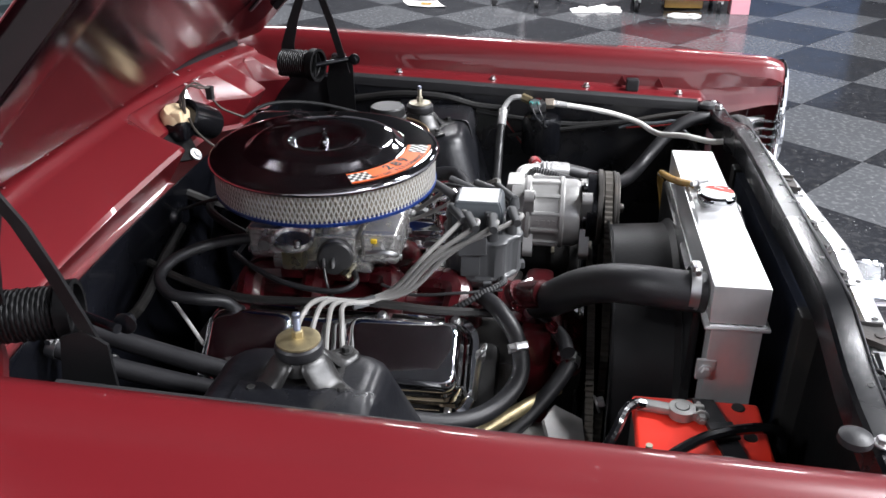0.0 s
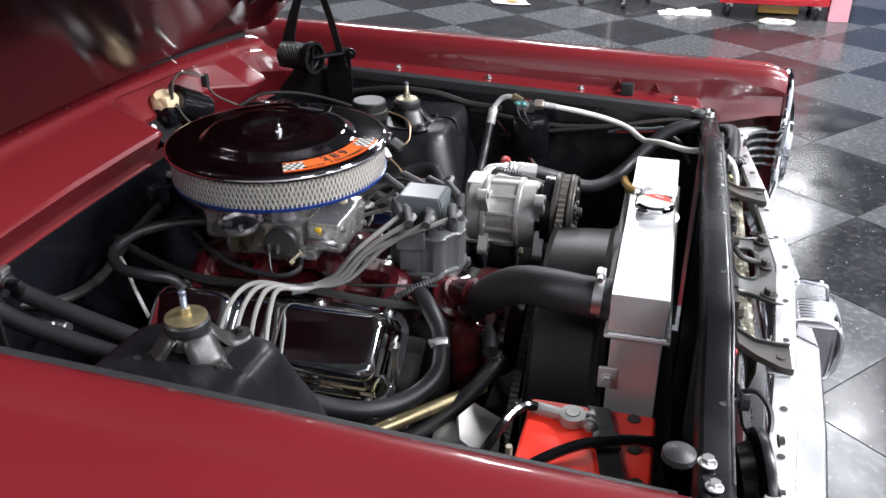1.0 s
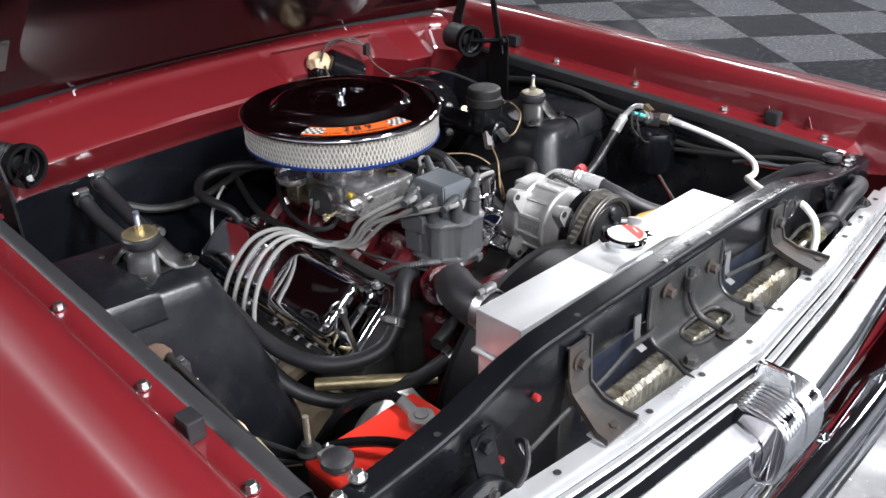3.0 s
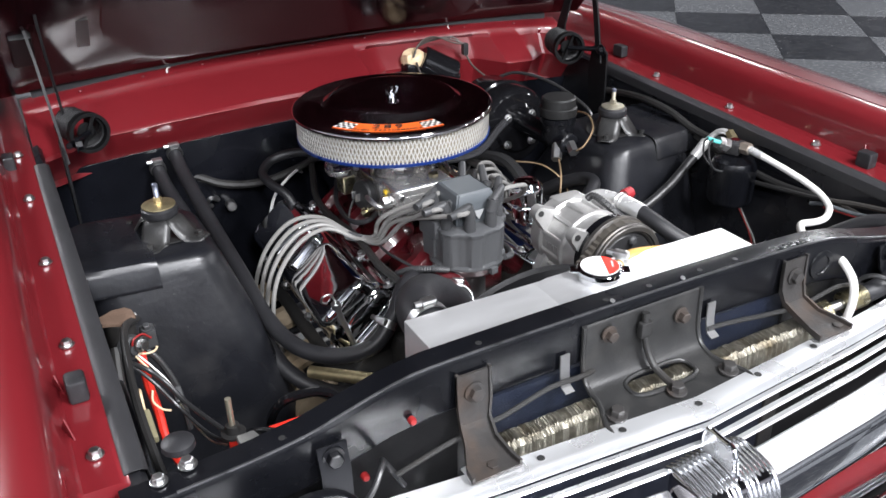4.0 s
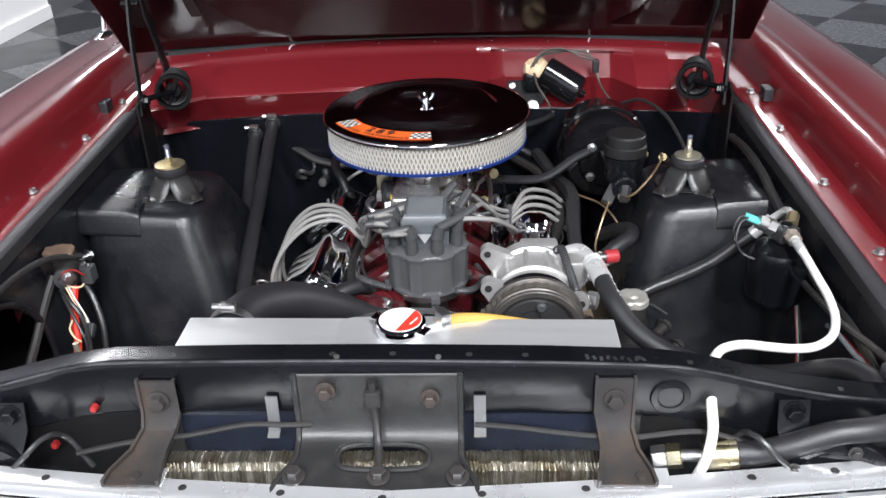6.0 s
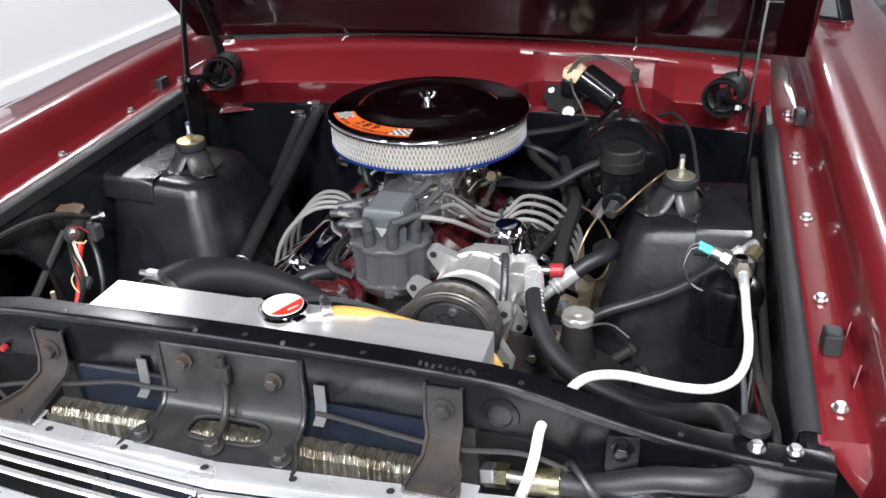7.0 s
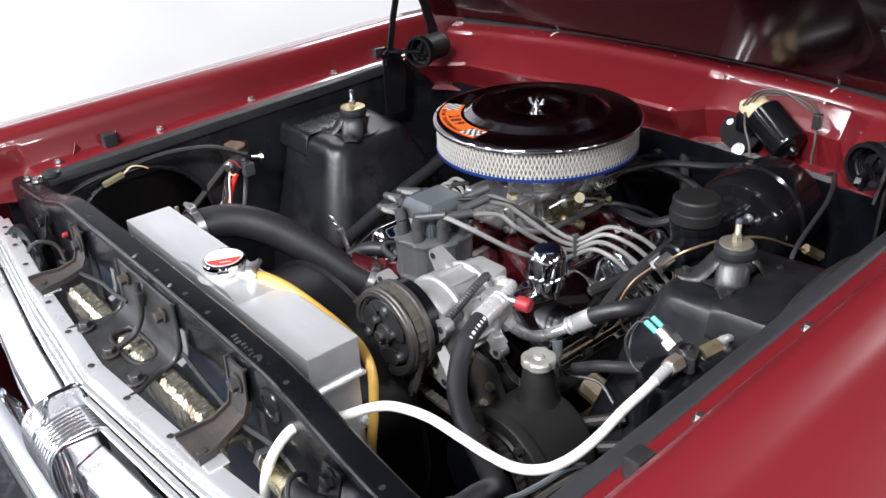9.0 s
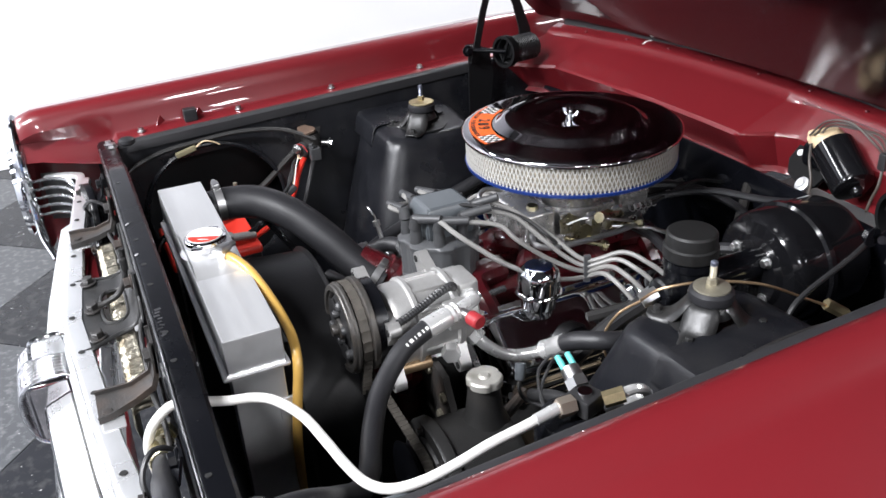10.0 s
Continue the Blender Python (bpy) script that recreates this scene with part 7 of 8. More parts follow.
part("top", bm, mat("rust_brown", (0.125, 0.080, 0.056), 0.7, 0.1, 0.35, 60, 0.3), sol, "rust-brown oval top")
bm = B()
revolve(bm, [(0.016, 0), (0.017, 0.004), (0.015, 0.010), (0.008, 0.012), (0.006, 0.020), (0, 0.021)], (-0.518, -0.222, 0.826), (0.25, -0.9, 0.15), 20)
part("front_terminal", bm, BOOT_GREY, sol, "dark terminal boss with nut")
bm = B()
box(bm, (-0.491, -0.207, 0.824), (0.018, 0.022, 0.026), 0.003)
hexbolt(bm, (-0.492, -0.212, 0.838), (0, -0.2, 1), 0.005, 0.006)
part("relay_block", bm, BOOT_GREY, sol, "small dark relay block")
for dy in (-0.026, 0.026):
    bm = B()
    cyl(bm, (-0.515, -0.205 + dy * 0.8, 0.835), (-0.50, -0.205 + dy * 1.5, 0.835), 0.005)
    hexbolt(bm, (-0.505, -0.205 + dy * 1.3, 0.835), (0.4, dy * 20, 0), 0.007, 0.006)
    part("terminal", bm, STEEL, sol)
bm = B()
plate(bm, [(-0.02, -0.025), (0.02, -0.025), (0.03, 0.02), (-0.03, 0.02)], 0.002, Matrix.Translation((-0.545, -0.205, 0.84)) @ pose(0, 0, 0, 90, 0, 90))
part("bracket", bm, RUSTY, sol)
for pts, r, c, lab in (
        ([(-0.514, -0.236, 0.818), (-0.503, -0.246, 0.802), (-0.490, -0.256, 0.784), (-0.480, -0.264, 0.769)], 0.0014, CREAM, "pale cream wire beside the solenoid"),
        ([(-0.512, -0.234, 0.820), (-0.500, -0.246, 0.806), (-0.487, -0.255, 0.786), (-0.478, -0.263, 0.768)], 0.0013, WHITE, "pale white wire beside the solenoid"),
        ([(-0.514, -0.236, 0.822), (-0.500, -0.240, 0.820), (-0.490, -0.238, 0.820), (-0.486, -0.236, 0.824)], 0.0014, CREAM, "short yellowish wire beside the solenoid"),
        ([(-0.516, -0.238, 0.830), (-0.512, -0.236, 0.842), (-0.500, -0.228, 0.842), (-0.490, -0.222, 0.830)], 0.0014, PLUG_RED, "thin red wire between the solenoid terminals"),
        ([(-0.505, -0.258, 0.776), (-0.508, -0.266, 0.765), (-0.500, -0.272, 0.754), (-0.490, -0.276, 0.750)], 0.0015, CREAM, "short curled cream wire"),
        ([(-0.524, -0.234, 0.812), (-0.505, -0.252, 0.804), (-0.488, -0.262, 0.784), (-0.470, -0.290, 0.762), (-0.448, -0.34, 0.755), (-0.43, -0.38, 0.752)], 0.0032, PLASTIC, "black wire from the solenoid to the battery"),
        ([(-0.520, -0.240, 0.808), (-0.500, -0.262, 0.786), (-0.478, -0.285, 0.752), (-0.458, -0.335, 0.742), (-0.437, -0.375, 0.745)], 0.0024, PLASTIC, "black wire from the solenoid to the battery"),
        ([(-0.478, -0.275, 0.756), (-0.470, -0.305, 0.742), (-0.458, -0.345, 0.738), (-0.446, -0.378, 0.752)], 0.0012, DULL_ZINC, "thin bare wire to the hold-down rod"),
        ([(-0.535, -0.225, 0.83), (-0.540, -0.26, 0.80), (-0.542, -0.31, 0.76), (-0.541, -0.38, 0.72), (-0.538, -0.46, 0.69)], 0.0065, BLACK_DULL, "taped black loom hanging down the inner fender"),
        ([(-0.500, -0.21, 0.81), (-0.485, -0.222, 0.79), (-0.472, -0.24, 0.75), (-0.470, -0.26, 0.70)], 0.0045, PLASTIC, "black cable down from the solenoid")):
    wire("wiring", pts, r, c, lab, "wire", "loose wires")
for pts, c, lab in (
        ([(0.5385, -0.150, 0.850), (0.540, -0.192, 0.804), (0.538, -0.222, 0.776), (0.535, -0.250, 0.748), (0.531, -0.282, 0.715), (0.527, -0.30, 0.66)], WIRE_GREY, "thin pale grey wire down the inner fender"),
        ([(0.5375, -0.160, 0.846), (0.539, -0.200, 0.790), (0.536, -0.236, 0.758), (0.532, -0.270, 0.722), (0.528, -0.29, 0.67)], PLUG_RED, "thin red wire down the inner fender")):
    wire("wiring", pts, 0.0016, c, lab, "wire", "loose wires")
for pts, r, c, lab in (
        ([(0.520, -0.410, 0.842), (0.519, -0.440, 0.846), (0.521, -0.470, 0.848), (0.515, -0.500, 0.855), (0.511, -0.530, 0.865), (0.508, -0.556, 0.860)], 0.0018, PLUG_RED, "thin red wire behind the support bar"),
        ([(0.507, -0.395, 0.846), (0.505, -0.420, 0.855), (0.505, -0.450, 0.858), (0.504, -0.480, 0.862), (0.503, -0.500, 0.866), (0.502, -0.535, 0.860)], 0.0032, COIL_GREY, "blue-grey sleeved wire behind the support bar"),
        ([(0.529, -0.170, 0.812), (0.527, -0.200, 0.819), (0.523, -0.300, 0.836), (0.520, -0.400, 0.853), (0.524, -0.470, 0.868), (0.530, -0.535, 0.875), (0.530, -0.56, 0.86)], 0.0045, BLACK_DULL, "taped black loom along the inner fender")):
    wire("wiring", pts, r, c, lab, "wire", "loose wires")
plug = thing("wire_connector", (-0.479, -0.266, 0.766), "dark grey wiring connector beside the solenoid", "connector")
bm = B()
box(bm, (-0.477, -0.268, 0.764), (0.012, 0.022, 0.012), 0.003, Matrix.Rotation(radians(35), 3, "X"))
part("housing", bm, BOOT_GREY, plug)
wire("wiring_loom", [(-0.50, -0.20, 0.85), (-0.52, -0.26, 0.876), (-0.53, -0.34, 0.885), (-0.535, -0.42, 0.880), (-0.535, -0.49, 0.872), (-0.53, -0.545, 0.855), (-0.51, -0.59, 0.83)], 0.0048, BLACK_DULL, "taped black wiring loom along the inner fender", "wiring")
wire("wiring_loom", [(0.54, -0.10, 0.86), (0.535, -0.18, 0.85), (0.535, -0.30, 0.84), (0.53, -0.42, 0.85), (0.52, -0.52, 0.84), (0.50, -0.56, 0.80)], 0.006, BLACK_DULL, "taped black wiring loom along the inner fender", "wiring")
wire("wiring_loom", [(0.535, 0.16, 0.88), (0.53, 0.06, 0.895), (0.53, -0.03, 0.892), (0.532, -0.10, 0.875), (0.53, -0.17, 0.87)], 0.007, BLACK_DULL, "taped black wiring loom behind the shock tower", "wiring")
wire("wiring_loom", [(0.20, 0.30, 0.80), (0.23, 0.20, 0.79), (0.25, 0.10, 0.80), (0.245, 0.0, 0.77), (0.25, -0.08, 0.73)], 0.012, PLASTIC, "black hose bundle beside the engine", "hose")
wire("vacuum_hose", [(0.30, 0.17, 0.86), (0.26, 0.15, 0.85), (0.20, 0.13, 0.82), (0.12, 0.15, 0.81), (0.06, 0.16, 0.80)], 0.008, RUBBER, "black vacuum hose to the booster", "hose")
wire("ground_wire", [(-0.085, 0.352, 0.762), (-0.11, 0.32, 0.78), (-0.17, 0.26, 0.77), (-0.20, 0.22, 0.74)], 0.003, WHITE, "thin white wire on the firewall", "wire")
wire("throttle_cable", [(0.05, 0.35, 0.83), (0.06, 0.28, 0.85), (0.07, 0.2, 0.84), (0.08, 0.12, 0.83)], 0.003, PLASTIC, "thin black throttle cable", "cable")
# dark hoses and cables between the carburetor and the firewall
wire("vacuum_hose", [(0.03, 0.16, 0.82), (0.06, 0.21, 0.84), (0.12, 0.26, 0.86), (0.20, 0.30, 0.865), (0.24, 0.36, 0.86)], 0.006, RUBBER, "black vacuum hose to the firewall", "hose")
wire("vacuum_hose", [(-0.02, 0.17, 0.81), (0.0, 0.24, 0.83), (0.06, 0.30, 0.83), (0.15, 0.32, 0.81), (0.22, 0.28, 0.78), (0.25, 0.20, 0.75)], 0.007, RUBBER, "black vacuum hose curled behind the carburetor", "hose")
wire("wiring_loom", [(0.10, 0.36, 0.84), (0.14, 0.31, 0.80), (0.20, 0.25, 0.78), (0.23, 0.15, 0.775), (0.225, 0.05, 0.77), (0.20, -0.02, 0.755)], 0.009, BLACK_DULL, "taped black wiring loom beside the valve cover", "wiring")
wire("wiring_loom", [(-0.30, 0.362, 0.80), (-0.24, 0.34, 0.775), (-0.16, 0.33, 0.77), (-0.05, 0.34, 0.79), (0.05, 0.35, 0.80)], 0.008, BLACK_DULL, "taped black wiring loom along the firewall", "wiring")
wire("kickdown_rod", [(0.085, 0.10, 0.825), (0.11, 0.16, 0.815), (0.13, 0.24, 0.77), (0.14, 0.30, 0.70)], 0.0035, STEEL, "thin steel kickdown rod", "rod")
wire("speedometer_cable", [(0.36, 0.31, 0.88), (0.30, 0.30, 0.80), (0.25, 0.26, 0.72), (0.20, 0.25, 0.62)], 0.005, PLASTIC, "black cable through the firewall", "cable")
wire("booster_wire", [(0.37, 0.345, 0.885), (0.40, 0.30, 0.905), (0.43, 0.22, 0.90), (0.445, 0.12, 0.875), (0.45, 0.09, 0.85)], 0.0035, PLASTIC, "thin black wire arching over the booster", "wire")
wire("coil_wire", [(0.035, -0.14, 0.90), (0.06, -0.10, 0.895), (0.075, -0.05, 0.87), (0.10, -0.02, 0.84), (0.09, 0.02, 0.80)], 0.003, PLASTIC, "thin black wire at the distributor", "wire")
for pts in ([(-0.045, -0.20, 0.79), (-0.075, -0.20, 0.80), (-0.095, -0.17, 0.79), (-0.10, -0.13, 0.765), (-0.08, -0.10, 0.75)], [(0.05, -0.21, 0.79), (0.075, -0.19, 0.78), (0.09, -0.14, 0.77), (0.08, -0.09, 0.765)]):
    th = thing("ribbed_loom", pts[0], "black corrugated wire loom at the distributor", "wire", "corrugated looms")
    bm = B()
    tube(bm, pts, 0.0044, 8, 18, 0.0011)
    part("cable", bm, BOOT_GREY, th)
wire("horn_wire", [(-0.33, -0.615, 0.842), (-0.27, -0.616, 0.858), (-0.21, -0.618, 0.868), (-0.15, -0.614, 0.878), (-0.11, -0.612, 0.876), (-0.085, -0.606, 0.872)], 0.003, BLACK_DULL, "thin twisted wire across the condenser", "wire", "wires ahead of the radiator")
wire("horn_wire", [(0.08, -0.607, 0.872), (0.12, -0.612, 0.872), (0.17, -0.614, 0.866), (0.23, -0.616, 0.862), (0.30, -0.612, 0.866), (0.36, -0.615, 0.85)], 0.003, BLACK_DULL, "thin twisted wire across the condenser", "wire", "wires ahead of the radiator")
wire("wiring_loom", [(-0.105, -0.19, 0.765), (-0.118, -0.10, 0.772), (-0.112, 0.0, 0.774), (-0.118, 0.10, 0.772), (-0.11, 0.20, 0.768), (-0.08, 0.30, 0.775), (-0.06, 0.36, 0.79)], 0.0065, BLACK_DULL, "taped black wiring loom beside the intake", "wiring")
wire("vacuum_hose", [(-0.055, 0.03, 0.80), (-0.085, 0.02, 0.79), (-0.105, 0.05, 0.785), (-0.10, 0.12, 0.79), (-0.075, 0.18, 0.80), (-0.05, 0.22, 0.81)], 0.0045, RUBBER, "thin black vacuum hose beside the carburetor", "hose")
wire("choke_wire", [(-0.088, 0.066, 0.815), (-0.10, 0.06, 0.795), (-0.105, 0.05, 0.775), (-0.112, 0.02, 0.77)], 0.002, PLASTIC, "thin black wire from the choke", "wire")
wire("sensor_wire", [(-0.07, -0.20, 0.785), (-0.095, -0.14, 0.79), (-0.10, -0.07, 0.785), (-0.085, -0.02, 0.79)], 0.0025, PLASTIC, "thin black wire over the intake", "wire")
for p in ((-0.305, -0.6015, 0.892), (-0.358, -0.600, 0.843)):
    th = thing("wire_plug", p, "small red plastic plug on the radiator support", "plug", "red plugs")
    bm = B()
    revolve(bm, [(0.0042, 0), (0.0042, 0.005), (0.003, 0.007), (0, 0.0075)], p, (0, -1, 0.1), 12)
    part("plug", bm, PLUG_RED, th)
random.seed(21)
for k in range(9):  # pale scuffs on top of the support bar
    x = 0.19 + 0.0068 * k
    th = thing("paint_scuff", (x, -0.59, 0.94), "short pale scuff in the paint of the support bar", "scuff", "paint scuffs") if k == 0 else th
    bm = B()
    z = bar_z(x) + 0.0002
    box(bm, (x, -0.588 - 0.004 * random.random(), z), (0.0032, 0.0050 + 0.003 * random.random(), 0.0007), 0, Matrix.Rotation(random.uniform(-0.5, 0.5), 3, "Z"))
    part("scuff", bm, EDGE_GLINT_WEAR, th)
tan = thing("loom_connector", (-0.532, -0.445, 0.872), "tan wiring connector taped into the loom", "connector")
bm = B()
box(bm, (-0.530, -0.448, 0.866), (0.010, 0.040, 0.010), 0.002, Matrix.Rotation(radians(14), 3, "X"))
part("housing", bm, mat("tan_nylon", (0.19, 0.17, 0.10), 0.6), tan)
bm = B()
tube(bm, [(-0.530, -0.428, 0.871), (-0.529, -0.412, 0.880), (-0.528, -0.395, 0.876), (-0.529, -0.383, 0.868)], 0.0016, 6)
part("lead", bm, CREAM, tan, "pale wire lead")
hook = thing("firewall_hook", (-0.262, 0.36, 0.74), "small bent steel hook and stud on the firewall", "hook")
bm = B()
tube(bm, [(-0.262, 0.372, 0.742), (-0.264, 0.34, 0.748), (-0.280, 0.325, 0.760), (-0.290, 0.335, 0.745), (-0.276, 0.345, 0.735)], 0.0045, 8)
part("loop", bm, STEEL, hook)
bm = B()
cyl(bm, (-0.236, 0.378, 0.722), (-0.240, 0.335, 0.728), 0.010, seg=12, bevel=0.002)
part("stud", bm, STEEL, hook)
dip = thing("dipstick", (-0.225, -0.18, 0.70), "steel oil dipstick with looped handle", "dipstick")
bm = B()
tube(bm, [(-0.19, -0.17, 0.66), (-0.215, -0.178, 0.74), (-0.226, -0.183, 0.775)], 0.0042, 8)
tube(bm, [(-0.226, -0.183, 0.772), (-0.228, -0.184, 0.785), (-0.236, -0.190, 0.798), (-0.247, -0.19, 0.797), (-0.247, -0.183, 0.785), (-0.238, -0.18, 0.779)], 0.0018, 8)
part("rod", bm, STEEL, dip)
bm = B()
cyl(bm, (-0.2245, -0.182, 0.768), (-0.2265, -0.183, 0.777), 0.007, seg=12)
part("collar", bm, STEEL, dip)

# ---- ahead of the radiator ----
cond = thing("condenser", (0, -0.6, 0.45), "dark blue condenser with crinkled foil edge", "condenser")
bm = B()
box(bm, (0, -0.583, 0.668), (0.45, 0.018, 0.41))
part("fin_pack", bm, CORE_FINS, cond)
for sx in (-1, 1):
    bm = B()
    box(bm, (sx * 0.237, -0.583, 0.668), (0.028, 0.026, 0.42), 0.003)
    part("side_frame", bm, BLACK_DULL, cond)
for x0, x1 in ((-0.235, 0.235),):
    bm = B()
    n = 260
    secs = []
    random.seed(7)
    for i in range(n + 1):
        x = x0 + (x1 - x0) * i / n
        j = random.uniform(-0.0012, 0.0012)
        g = 0.0009 * (1 if i % 2 else -1)
        secs.append([(x, -0.612 + j, 0.822), (x, -0.612 + j, 0.841 + j), (x, -0.618, 0.8475 + j + g), (x, -0.634 + j, 0.8465 + j + g), (x, -0.640 + j + g, 0.841), (x, -0.641 + j + g, 0.822 + j), (x, -0.636, 0.79)])
    loft(bm, secs)
    part("foil_edge", bm, FOIL, cond, "crinkled silver and gold foil edge", 0)


def brace(x_top, x_bot):
    th = thing("grille_brace", (x_top, -0.62, 0.85), "rusty black bent steel brace to the grille", "brace", "grille braces")
    bm = B()
    pts = [(x_top, -0.6025, 0.925), (x_top, -0.6030, 0.905), (x_top, -0.6045, 0.885), (x_top + (x_bot - x_top) * 0.2, -0.611, 0.868), (x_top + (x_bot - x_top) * 0.6, -0.634, 0.858), (x_bot, -0.660, 0.8545), (x_bot, -0.675, 0.8535)]
    ws = [0.040, 0.040, 0.040, 0.036, 0.038, 0.052, 0.056]
    strip(bm, pts, ws, 0.003)
    strap = part("strap", bm, RUSTY, th)
    for s in (-1, 1):
        bm = B()
        strip(bm, [(p[0] + s * (w / 2 - 0.0015), p[1], p[2] + 0.003) for p, w in zip(pts, ws)], 0.003, 0.005)
        part("edge_flange", bm, RUSTY, strap)
    bm = B()
    hexbolt(bm, (x_top, -0.607, 0.903), (0, -1, 0), 0.008, 0.007)
    part("bolt", bm, RUSTY, th)
    return th


brace(-0.236, -0.250)
brace(0.217, 0.222)
latch = thing("hood_latch_bracket", (-0.015, -0.62, 0.84), "black stamped hood latch bracket with an oblong opening", "bracket")
LATCH = smooth_path([(0.0, -0.6025, 0.931), (0.0, -0.603, 0.905), (0.0, -0.6038, 0.884), (0.0, -0.6065, 0.871), (0.0, -0.612, 0.8615), (0.0, -0.620, 0.8560), (0.0, -0.632, 0.8530), (0.0, -0.655, 0.8510), (0.0, -0.681, 0.8485)], 6)


def latch_row(p):
    """One row across the sheet, which flares towards the grille."""
    half = 0.082 + 0.016 * max(0.0, min(1.0, (-0.635 - p.y) / 0.035))
    return [(-0.016 + half * (k / 24 - 1), p.y, p.z) for k in range(49)]


bm = B()
loft(bm, [latch_row(p) for p in LATCH])
gone = []
for f in bm.faces:
    c = f.calc_center_median()
    if c.z < 0.875 and (abs(c.x + 0.011) / 0.046) ** 4 + (abs(c.y + 0.634) / 0.0165) ** 3 < 1:
        gone.append(f)
bmesh.ops.delete(bm, geom=gone, context="FACES")
sheet = part("sheet", bm, WORN_BLACK, latch, "", 30, 0.003)
bm = B()  # rolled rim round the opening
tube(bm, [(-0.011 + 0.0455 * math.copysign(abs(math.cos(a)) ** 0.5, math.cos(a)), -0.634 + 0.0163 * math.copysign(abs(math.sin(a)) ** 0.67, math.sin(a)), 0.8523 + 0.0035 * max(0.0, math.sin(a))) for a in [2 * math.pi * k / 48 for k in range(49)]], 0.0028, 8, smooth=False)
part("rim", bm, WORN_BLACK, sheet)
for k in (0, 48):
    bm = B()
    tube(bm, [latch_row(p)[k] for p in LATCH[::3]], 0.0032, 8, 3)
    part("flange", bm, WORN_BLACK, sheet)
for x, z in ((-0.067, 0.914), (0.036, 0.905)):
    bm = B()
    hexbolt(bm, (x, -0.6055, z), (0, -1, 0), 0.0068, 0.008)
    part("bolt", bm, RUSTY, latch)
for x in (-0.095, -0.013, 0.063):
    bm = B()
    hexbolt(bm, (x, -0.661, 0.8525), (0, -0.08, 1), 0.0078, 0.008)
    part("bolt", bm, RUSTY, latch)
bm = B()
tube(bm, [(-0.020, -0.609, 0.928), (-0.020, -0.610, 0.905), (-0.018, -0.614, 0.884), (-0.016, -0.626, 0.866), (-0.014, -0.643, 0.859), (-0.013, -0.656, 0.857)], 0.0042, 10)
box(bm, (-0.020, -0.610, 0.907), (0.017, 0.010, 0.020), 0.003)
part("latch_rod", bm, BLACK_DULL, latch)
for x in (-0.123, 0.085):
    th = thing("wire_clip", (x, -0.605, 0.87), "bent steel tab on the radiator support", "clip", "steel tabs")
    bm = B()
    strip(bm, [(x, -0.6025, 0.905), (x, -0.6035, 0.88), (x, -0.607, 0.866), (x, -0.616, 0.862)], 0.012, 0.002)
    part("tab", bm, mat("dull_steel_tab", (0.25, 0.25, 0.25), 0.5, 0.8), th)


def horn(sx):
    th = thing("horn", (sx * 0.40, -0.63, 0.80), "round black horn on a steel bracket", "horn", "horns")
    bm = B()
    revolve(bm, [(0.0, 0.002), (0.016, 0.0), (0.018, 0.008), (0.046, 0.012), (0.052, 0.006), (0.063, 0.006), (0.065, 0.010), (0.065, 0.016), (0.060, 0.020), (0.052, 0.022), (0.048, 0.036), (0.026, 0.046)], (sx * 0.428, -0.652, 0.812), (sx * 0.12, 1.0, -0.12), 44)
    disc = part("disc", bm, BLACK, th)
    for k in range(6):
        bm = B()
        a = radians(60 * k + 20)
        hexbolt(bm, (sx * 0.428 + 0.058 * math.cos(a), -0.6465, 0.812 + 0.058 * math.sin(a)), (-sx * 0.12, -1, 0.12), 0.0045, 0.005)
        part("screw", bm, RUSTY, disc)
    bm = B()
    strip(bm, [(sx * 0.39, -0.604, 0.90), (sx * 0.39, -0.612, 0.87), (sx * 0.398, -0.635, 0.835)], 0.03, 0.003)
    hexbolt(bm, (sx * 0.39, -0.608, 0.888), (0, -1, 0), 0.008, 0.008)
    part("bracket", bm, BLACK, th)
    bm = B()
    tube(bm, [(sx * 0.40, -0.64, 0.83), (sx * 0.37, -0.645, 0.86), (sx * 0.35, -0.63, 0.875), (sx * 0.34, -0.61, 0.86), (sx * 0.32, -0.61, 0.82)], 0.003, 8)
    part("wire", bm, PLASTIC, th)
    return th


for s in (1, -1):
    horn(s)


# ---- things on the far floor ----
cart = thing("tool_cart", (5.98, -1.2, 0), "red metal tool cart on black casters", "cart")
bm = B()
box(bm, (5.98, -1.185, 0.47), (0.50, 0.78, 0.74), 0.012)
body = part("body", bm, CART_RED, cart)
for k in range(5):
    bm = B()
    box(bm, (5.722, -1.185, 0.19 + 0.14 * k), (0.016, 0.74, 0.125), 0.004)
    d = part("drawer", bm, CART_RED, cart)
    bm = B()
    box(bm, (5.710, -1.185, 0.235 + 0.14 * k), (0.012, 0.70, 0.014), 0.003)
    part("handle", bm, STEEL, d, "steel edge handle")
bm = B()
box(bm, (5.7125, -1.47, 0.17), (0.004, 0.05, 0.03), 0.001)
part("badge", bm, WHITE, cart)
for x in (5.78, 6.18):
    for y in (-0.87, -1.50):
        bm = B()
        revolve(bm, [(0.01, -0.016), (0.042, -0.014), (0.048, -0.008), (0.048, 0.008), (0.042, 0.014), (0.01, 0.016)], (x, y, 0.048), (0.3, 1, 0), 20)
        c = part("caster", bm, RUBBER, cart)
        bm = B()
        box(bm, (x, y, 0.085), (0.05, 0.05, 0.03), 0.004)
        part("fork", bm, STEEL, c)
jug = thing("yellow_tray", (6.0, -1.24, 0.0), "yellow plastic tray under the tool cart", "tray")
bm = B()
box(bm, (6.0, -1.24, 0.045), (0.26, 0.30, 0.07), 0.012)
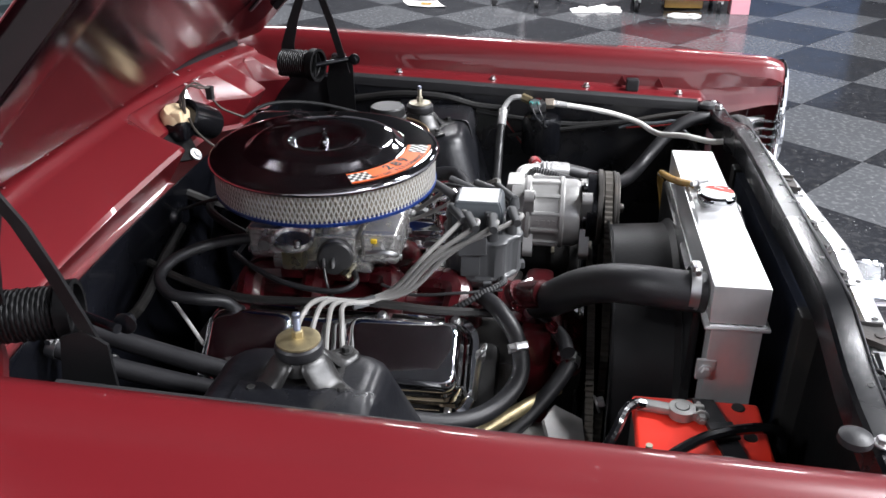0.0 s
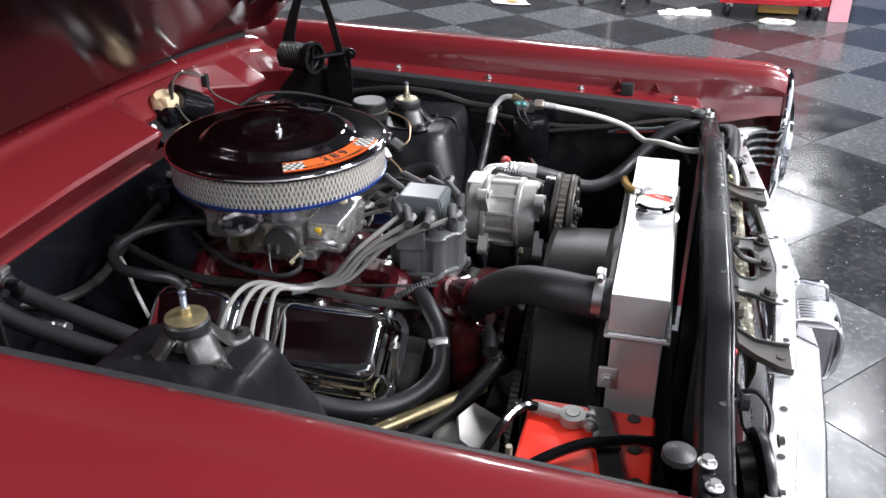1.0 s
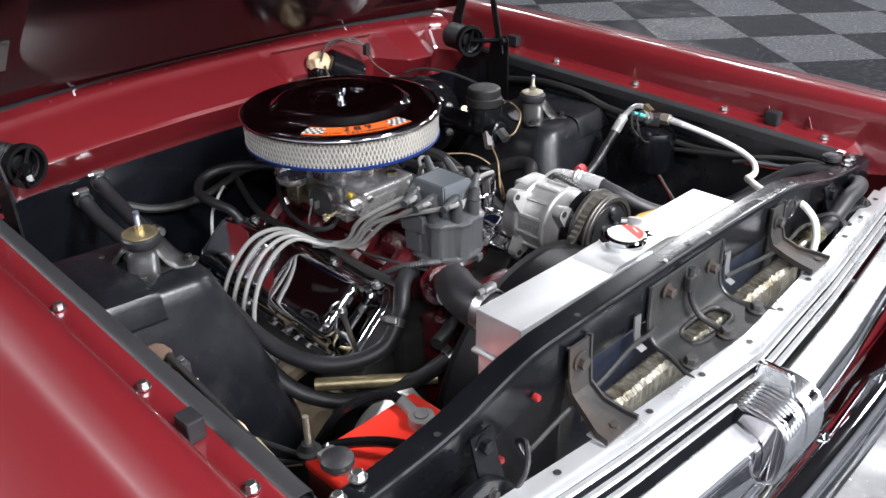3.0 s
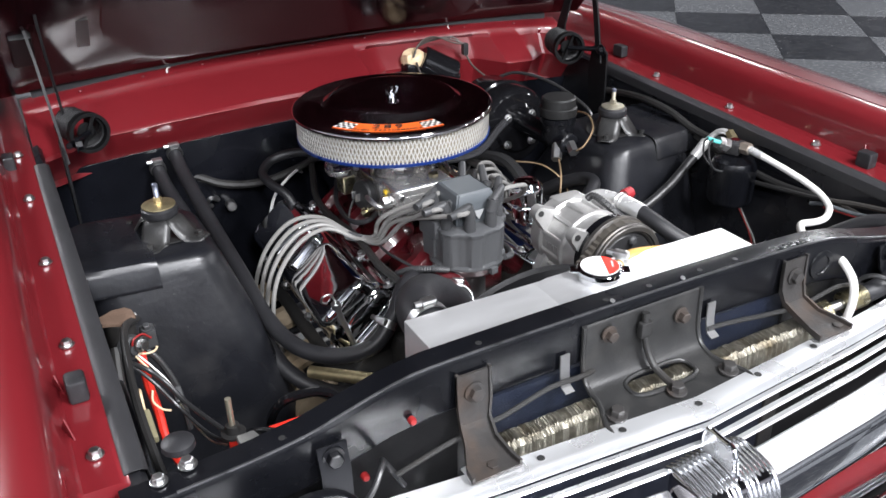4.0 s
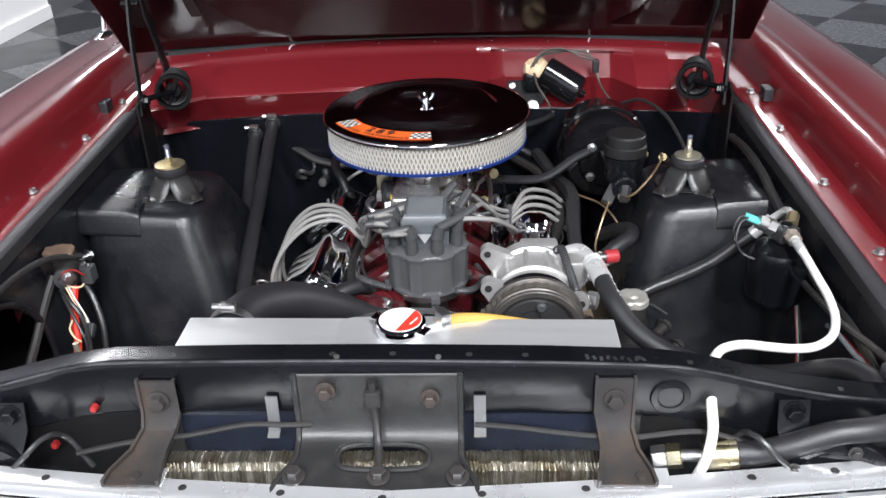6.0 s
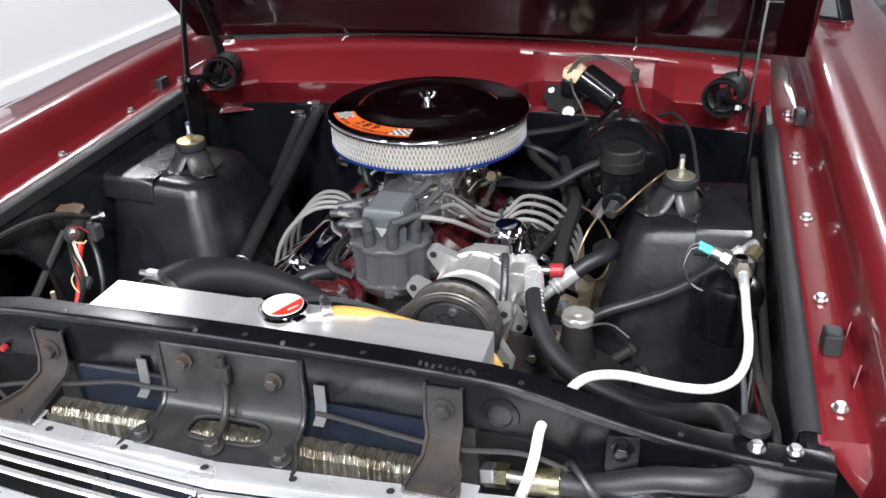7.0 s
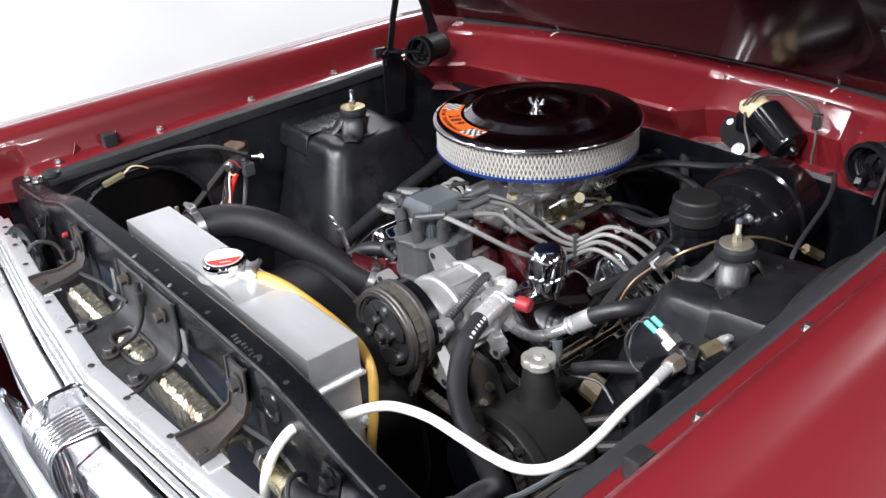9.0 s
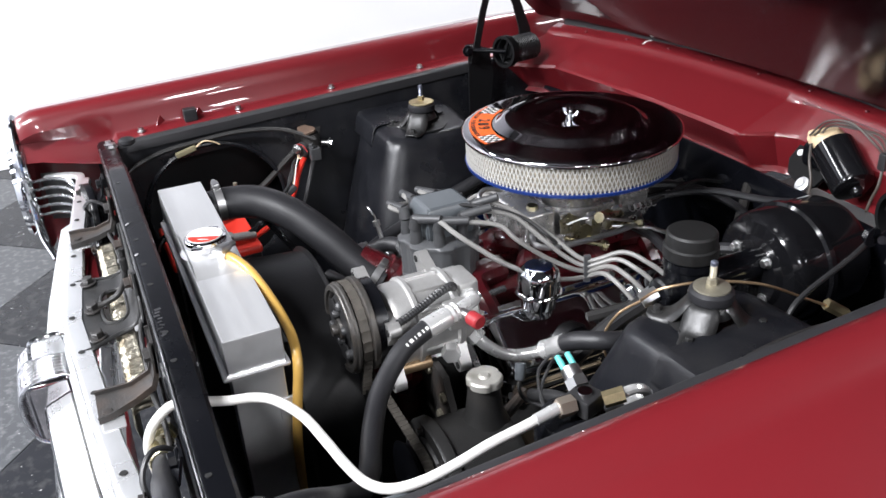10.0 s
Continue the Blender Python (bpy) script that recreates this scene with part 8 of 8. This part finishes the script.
part("tray", bm, HOSE_YELLOW, jug)
coil = thing("white_hose_coil", (5.55, -1.21, 0.0), "coil of thin white hose on the floor", "hose")
bm = B()
tube(bm, [(5.55 + (0.055 + 0.004 * math.sin(k)) * math.cos(k * 0.5), -1.21 + 0.12 * math.sin(k * 0.5), 0.012 + 0.003 * (k % 5)) for k in range(27)], 0.008, 8, 3)
part("loop", bm, HOSE_WHITE, coil)
box_ob = thing("pink_box", (5.78, -1.65, 0.0), "pale pink cardboard box on the floor", "box")
bm = B()
box(bm, (5.80, -1.65, 0.15), (0.14, 0.14, 0.30), 0.003)
part("carton", bm, PINK, box_ob)
bm = B()
box(bm, (5.80, -1.65, 0.302), (0.142, 0.142, 0.006), 0.002)
part("flap", bm, PINK, box_ob)
random.seed(11)
for x, y, w, turn in ((5.74, -0.44, 0.17, 20), (5.80, -0.62, 0.26, -35)):
    rag = thing("rag", (x, y, 0.0), "crumpled white rag on the floor", "rag", "rags")
    bm = B()
    rows = []
    for i in range(9):
        rows.append([(x + (i / 8 - 0.5) * w * 0.8 + random.uniform(-0.012, 0.012), y + (j / 8 - 0.5) * w + random.uniform(-0.012, 0.012), 0.004 + 0.05 * random.random() * (1 - abs(i / 4 - 1)) * (1 - abs(j / 4 - 1)) + (0.012 * random.random() if 0 < i < 8 and 0 < j < 8 else 0)) for j in range(9)])
    loft(bm, rows)
    part("cloth", bm, CLOTH, rag, "", 60, 0.003)
sheet = thing("paper_sheet", (5.86, 0.85, 0.0), "printed paper sheet lying on the floor", "paper")
bm = B()
loft(bm, [[(5.86 + a * 0.11, 0.85 + b * 0.15 + a * 0.05, 0.003 + 0.006 * (a * b) ** 2 + 0.004 * a * a) for b in (-1, -0.5, 0, 0.5, 1)] for a in (-1, -0.5, 0, 0.5, 1)])
leaf = part("leaf", bm, WHITE, sheet, "", 60, 0.0006)
bm = B()
plate(bm, [(-0.06, -0.04), (0.03, -0.05), (0.04, 0.05), (-0.05, 0.04)], 0.0005, Matrix.Translation((5.87, 0.83, 0.0095)))
part("printed_patch", bm, HOSE_YELLOW, leaf, "yellow printed patch", 0)
stool = thing("shop_stool", (6.1, 0.05, 0.0), "black shop stool on a star base with casters", "stool")
bm = B()
revolve(bm, [(0.0, 0.50), (0.17, 0.50), (0.185, 0.52), (0.185, 0.55), (0.16, 0.575), (0, 0.58)], (6.1, 0.05, 0), (0, 0, 1), 32)
part("seat", bm, PLASTIC, stool)
bm = B()
cyl(bm, (6.1, 0.05, 0.10), (6.1, 0.05, 0.50), 0.025)
part("column", bm, STEEL, stool)
for k in range(5):
    a = radians(72 * k + 133)
    e = Vector((6.1 + 0.30 * math.cos(a), 0.05 + 0.30 * math.sin(a), 0))
    bm = B()
    cyl(bm, (6.1, 0.05, 0.11), (e.x, e.y, 0.075), 0.018, 0.013, 10)
    leg = part("leg", bm, STEEL, stool)
    bm = B()
    revolve(bm, [(0.006, -0.018), (0.026, -0.016), (0.029, 0), (0.026, 0.016), (0.006, 0.018)], (e.x, e.y, 0.029), (math.cos(a + 1), math.sin(a + 1), 0), 16)
    part("caster", bm, PLASTIC, leg)
panel = thing("blue_panel", (7.2, -2.6, 0.0), "blue painted panel standing on the floor", "panel")
bm = B()
box(bm, (7.2, -2.5, 0.55), (0.05, 1.0, 1.1), 0.008)
part("sheet", bm, BLUE_PANEL, panel)

# ---- floor tiles, last ----
TILE, GRID_TURN = 0.602, 49.5
GRID_AT = (-0.092, 0.264, 0)
GRID = radians(GRID_TURN)
tile_meshes = []
for material in (TILE_BLACK, TILE_GREY):
    bm = B()
    box(bm, (0, 0, -0.004), (TILE - 0.003, TILE - 0.003, 0.008), 0.0012, seg=1)
    tile_meshes.append(finish("floor_tile", bm, material, 0))
rest = (B(), B())
u, v = Vector((math.cos(GRID), math.sin(GRID), 0)), Vector((-math.sin(GRID), math.cos(GRID), 0))
for i in range(-25, 26):
    for j in range(-25, 26):
        c = Vector(GRID_AT) + u * TILE * i + v * TILE * j
        if not (WEST - 0.4 < c.x < EAST + 0.4 and SOUTH - 0.4 < c.y < NORTH + 0.4):
            continue
        k = (i + j) % 2
        ob = new("floor_tile", tile_meshes[k]) if (-3.6 < c.x < 7 and -3 < c.y < 4.5) else None
        if ob:
            ob.matrix_world = Matrix.Translation(c) @ pose(0, 0, 0, 0, 0, GRID_TURN)
            ob.parent = floor
        else:
            box(rest[k], c - Vector((0, 0, 0.004)), (TILE - 0.003, TILE - 0.003, 0.008), 0, pose(0, 0, 0, 0, 0, GRID_TURN))
for k, material in enumerate((TILE_BLACK, TILE_GREY)):
    ob = new("far_floor_tiles", finish("far_floor_tiles", rest[k], material, 0))
    ob.parent = floor
    tagged(ob, kind="stuff")
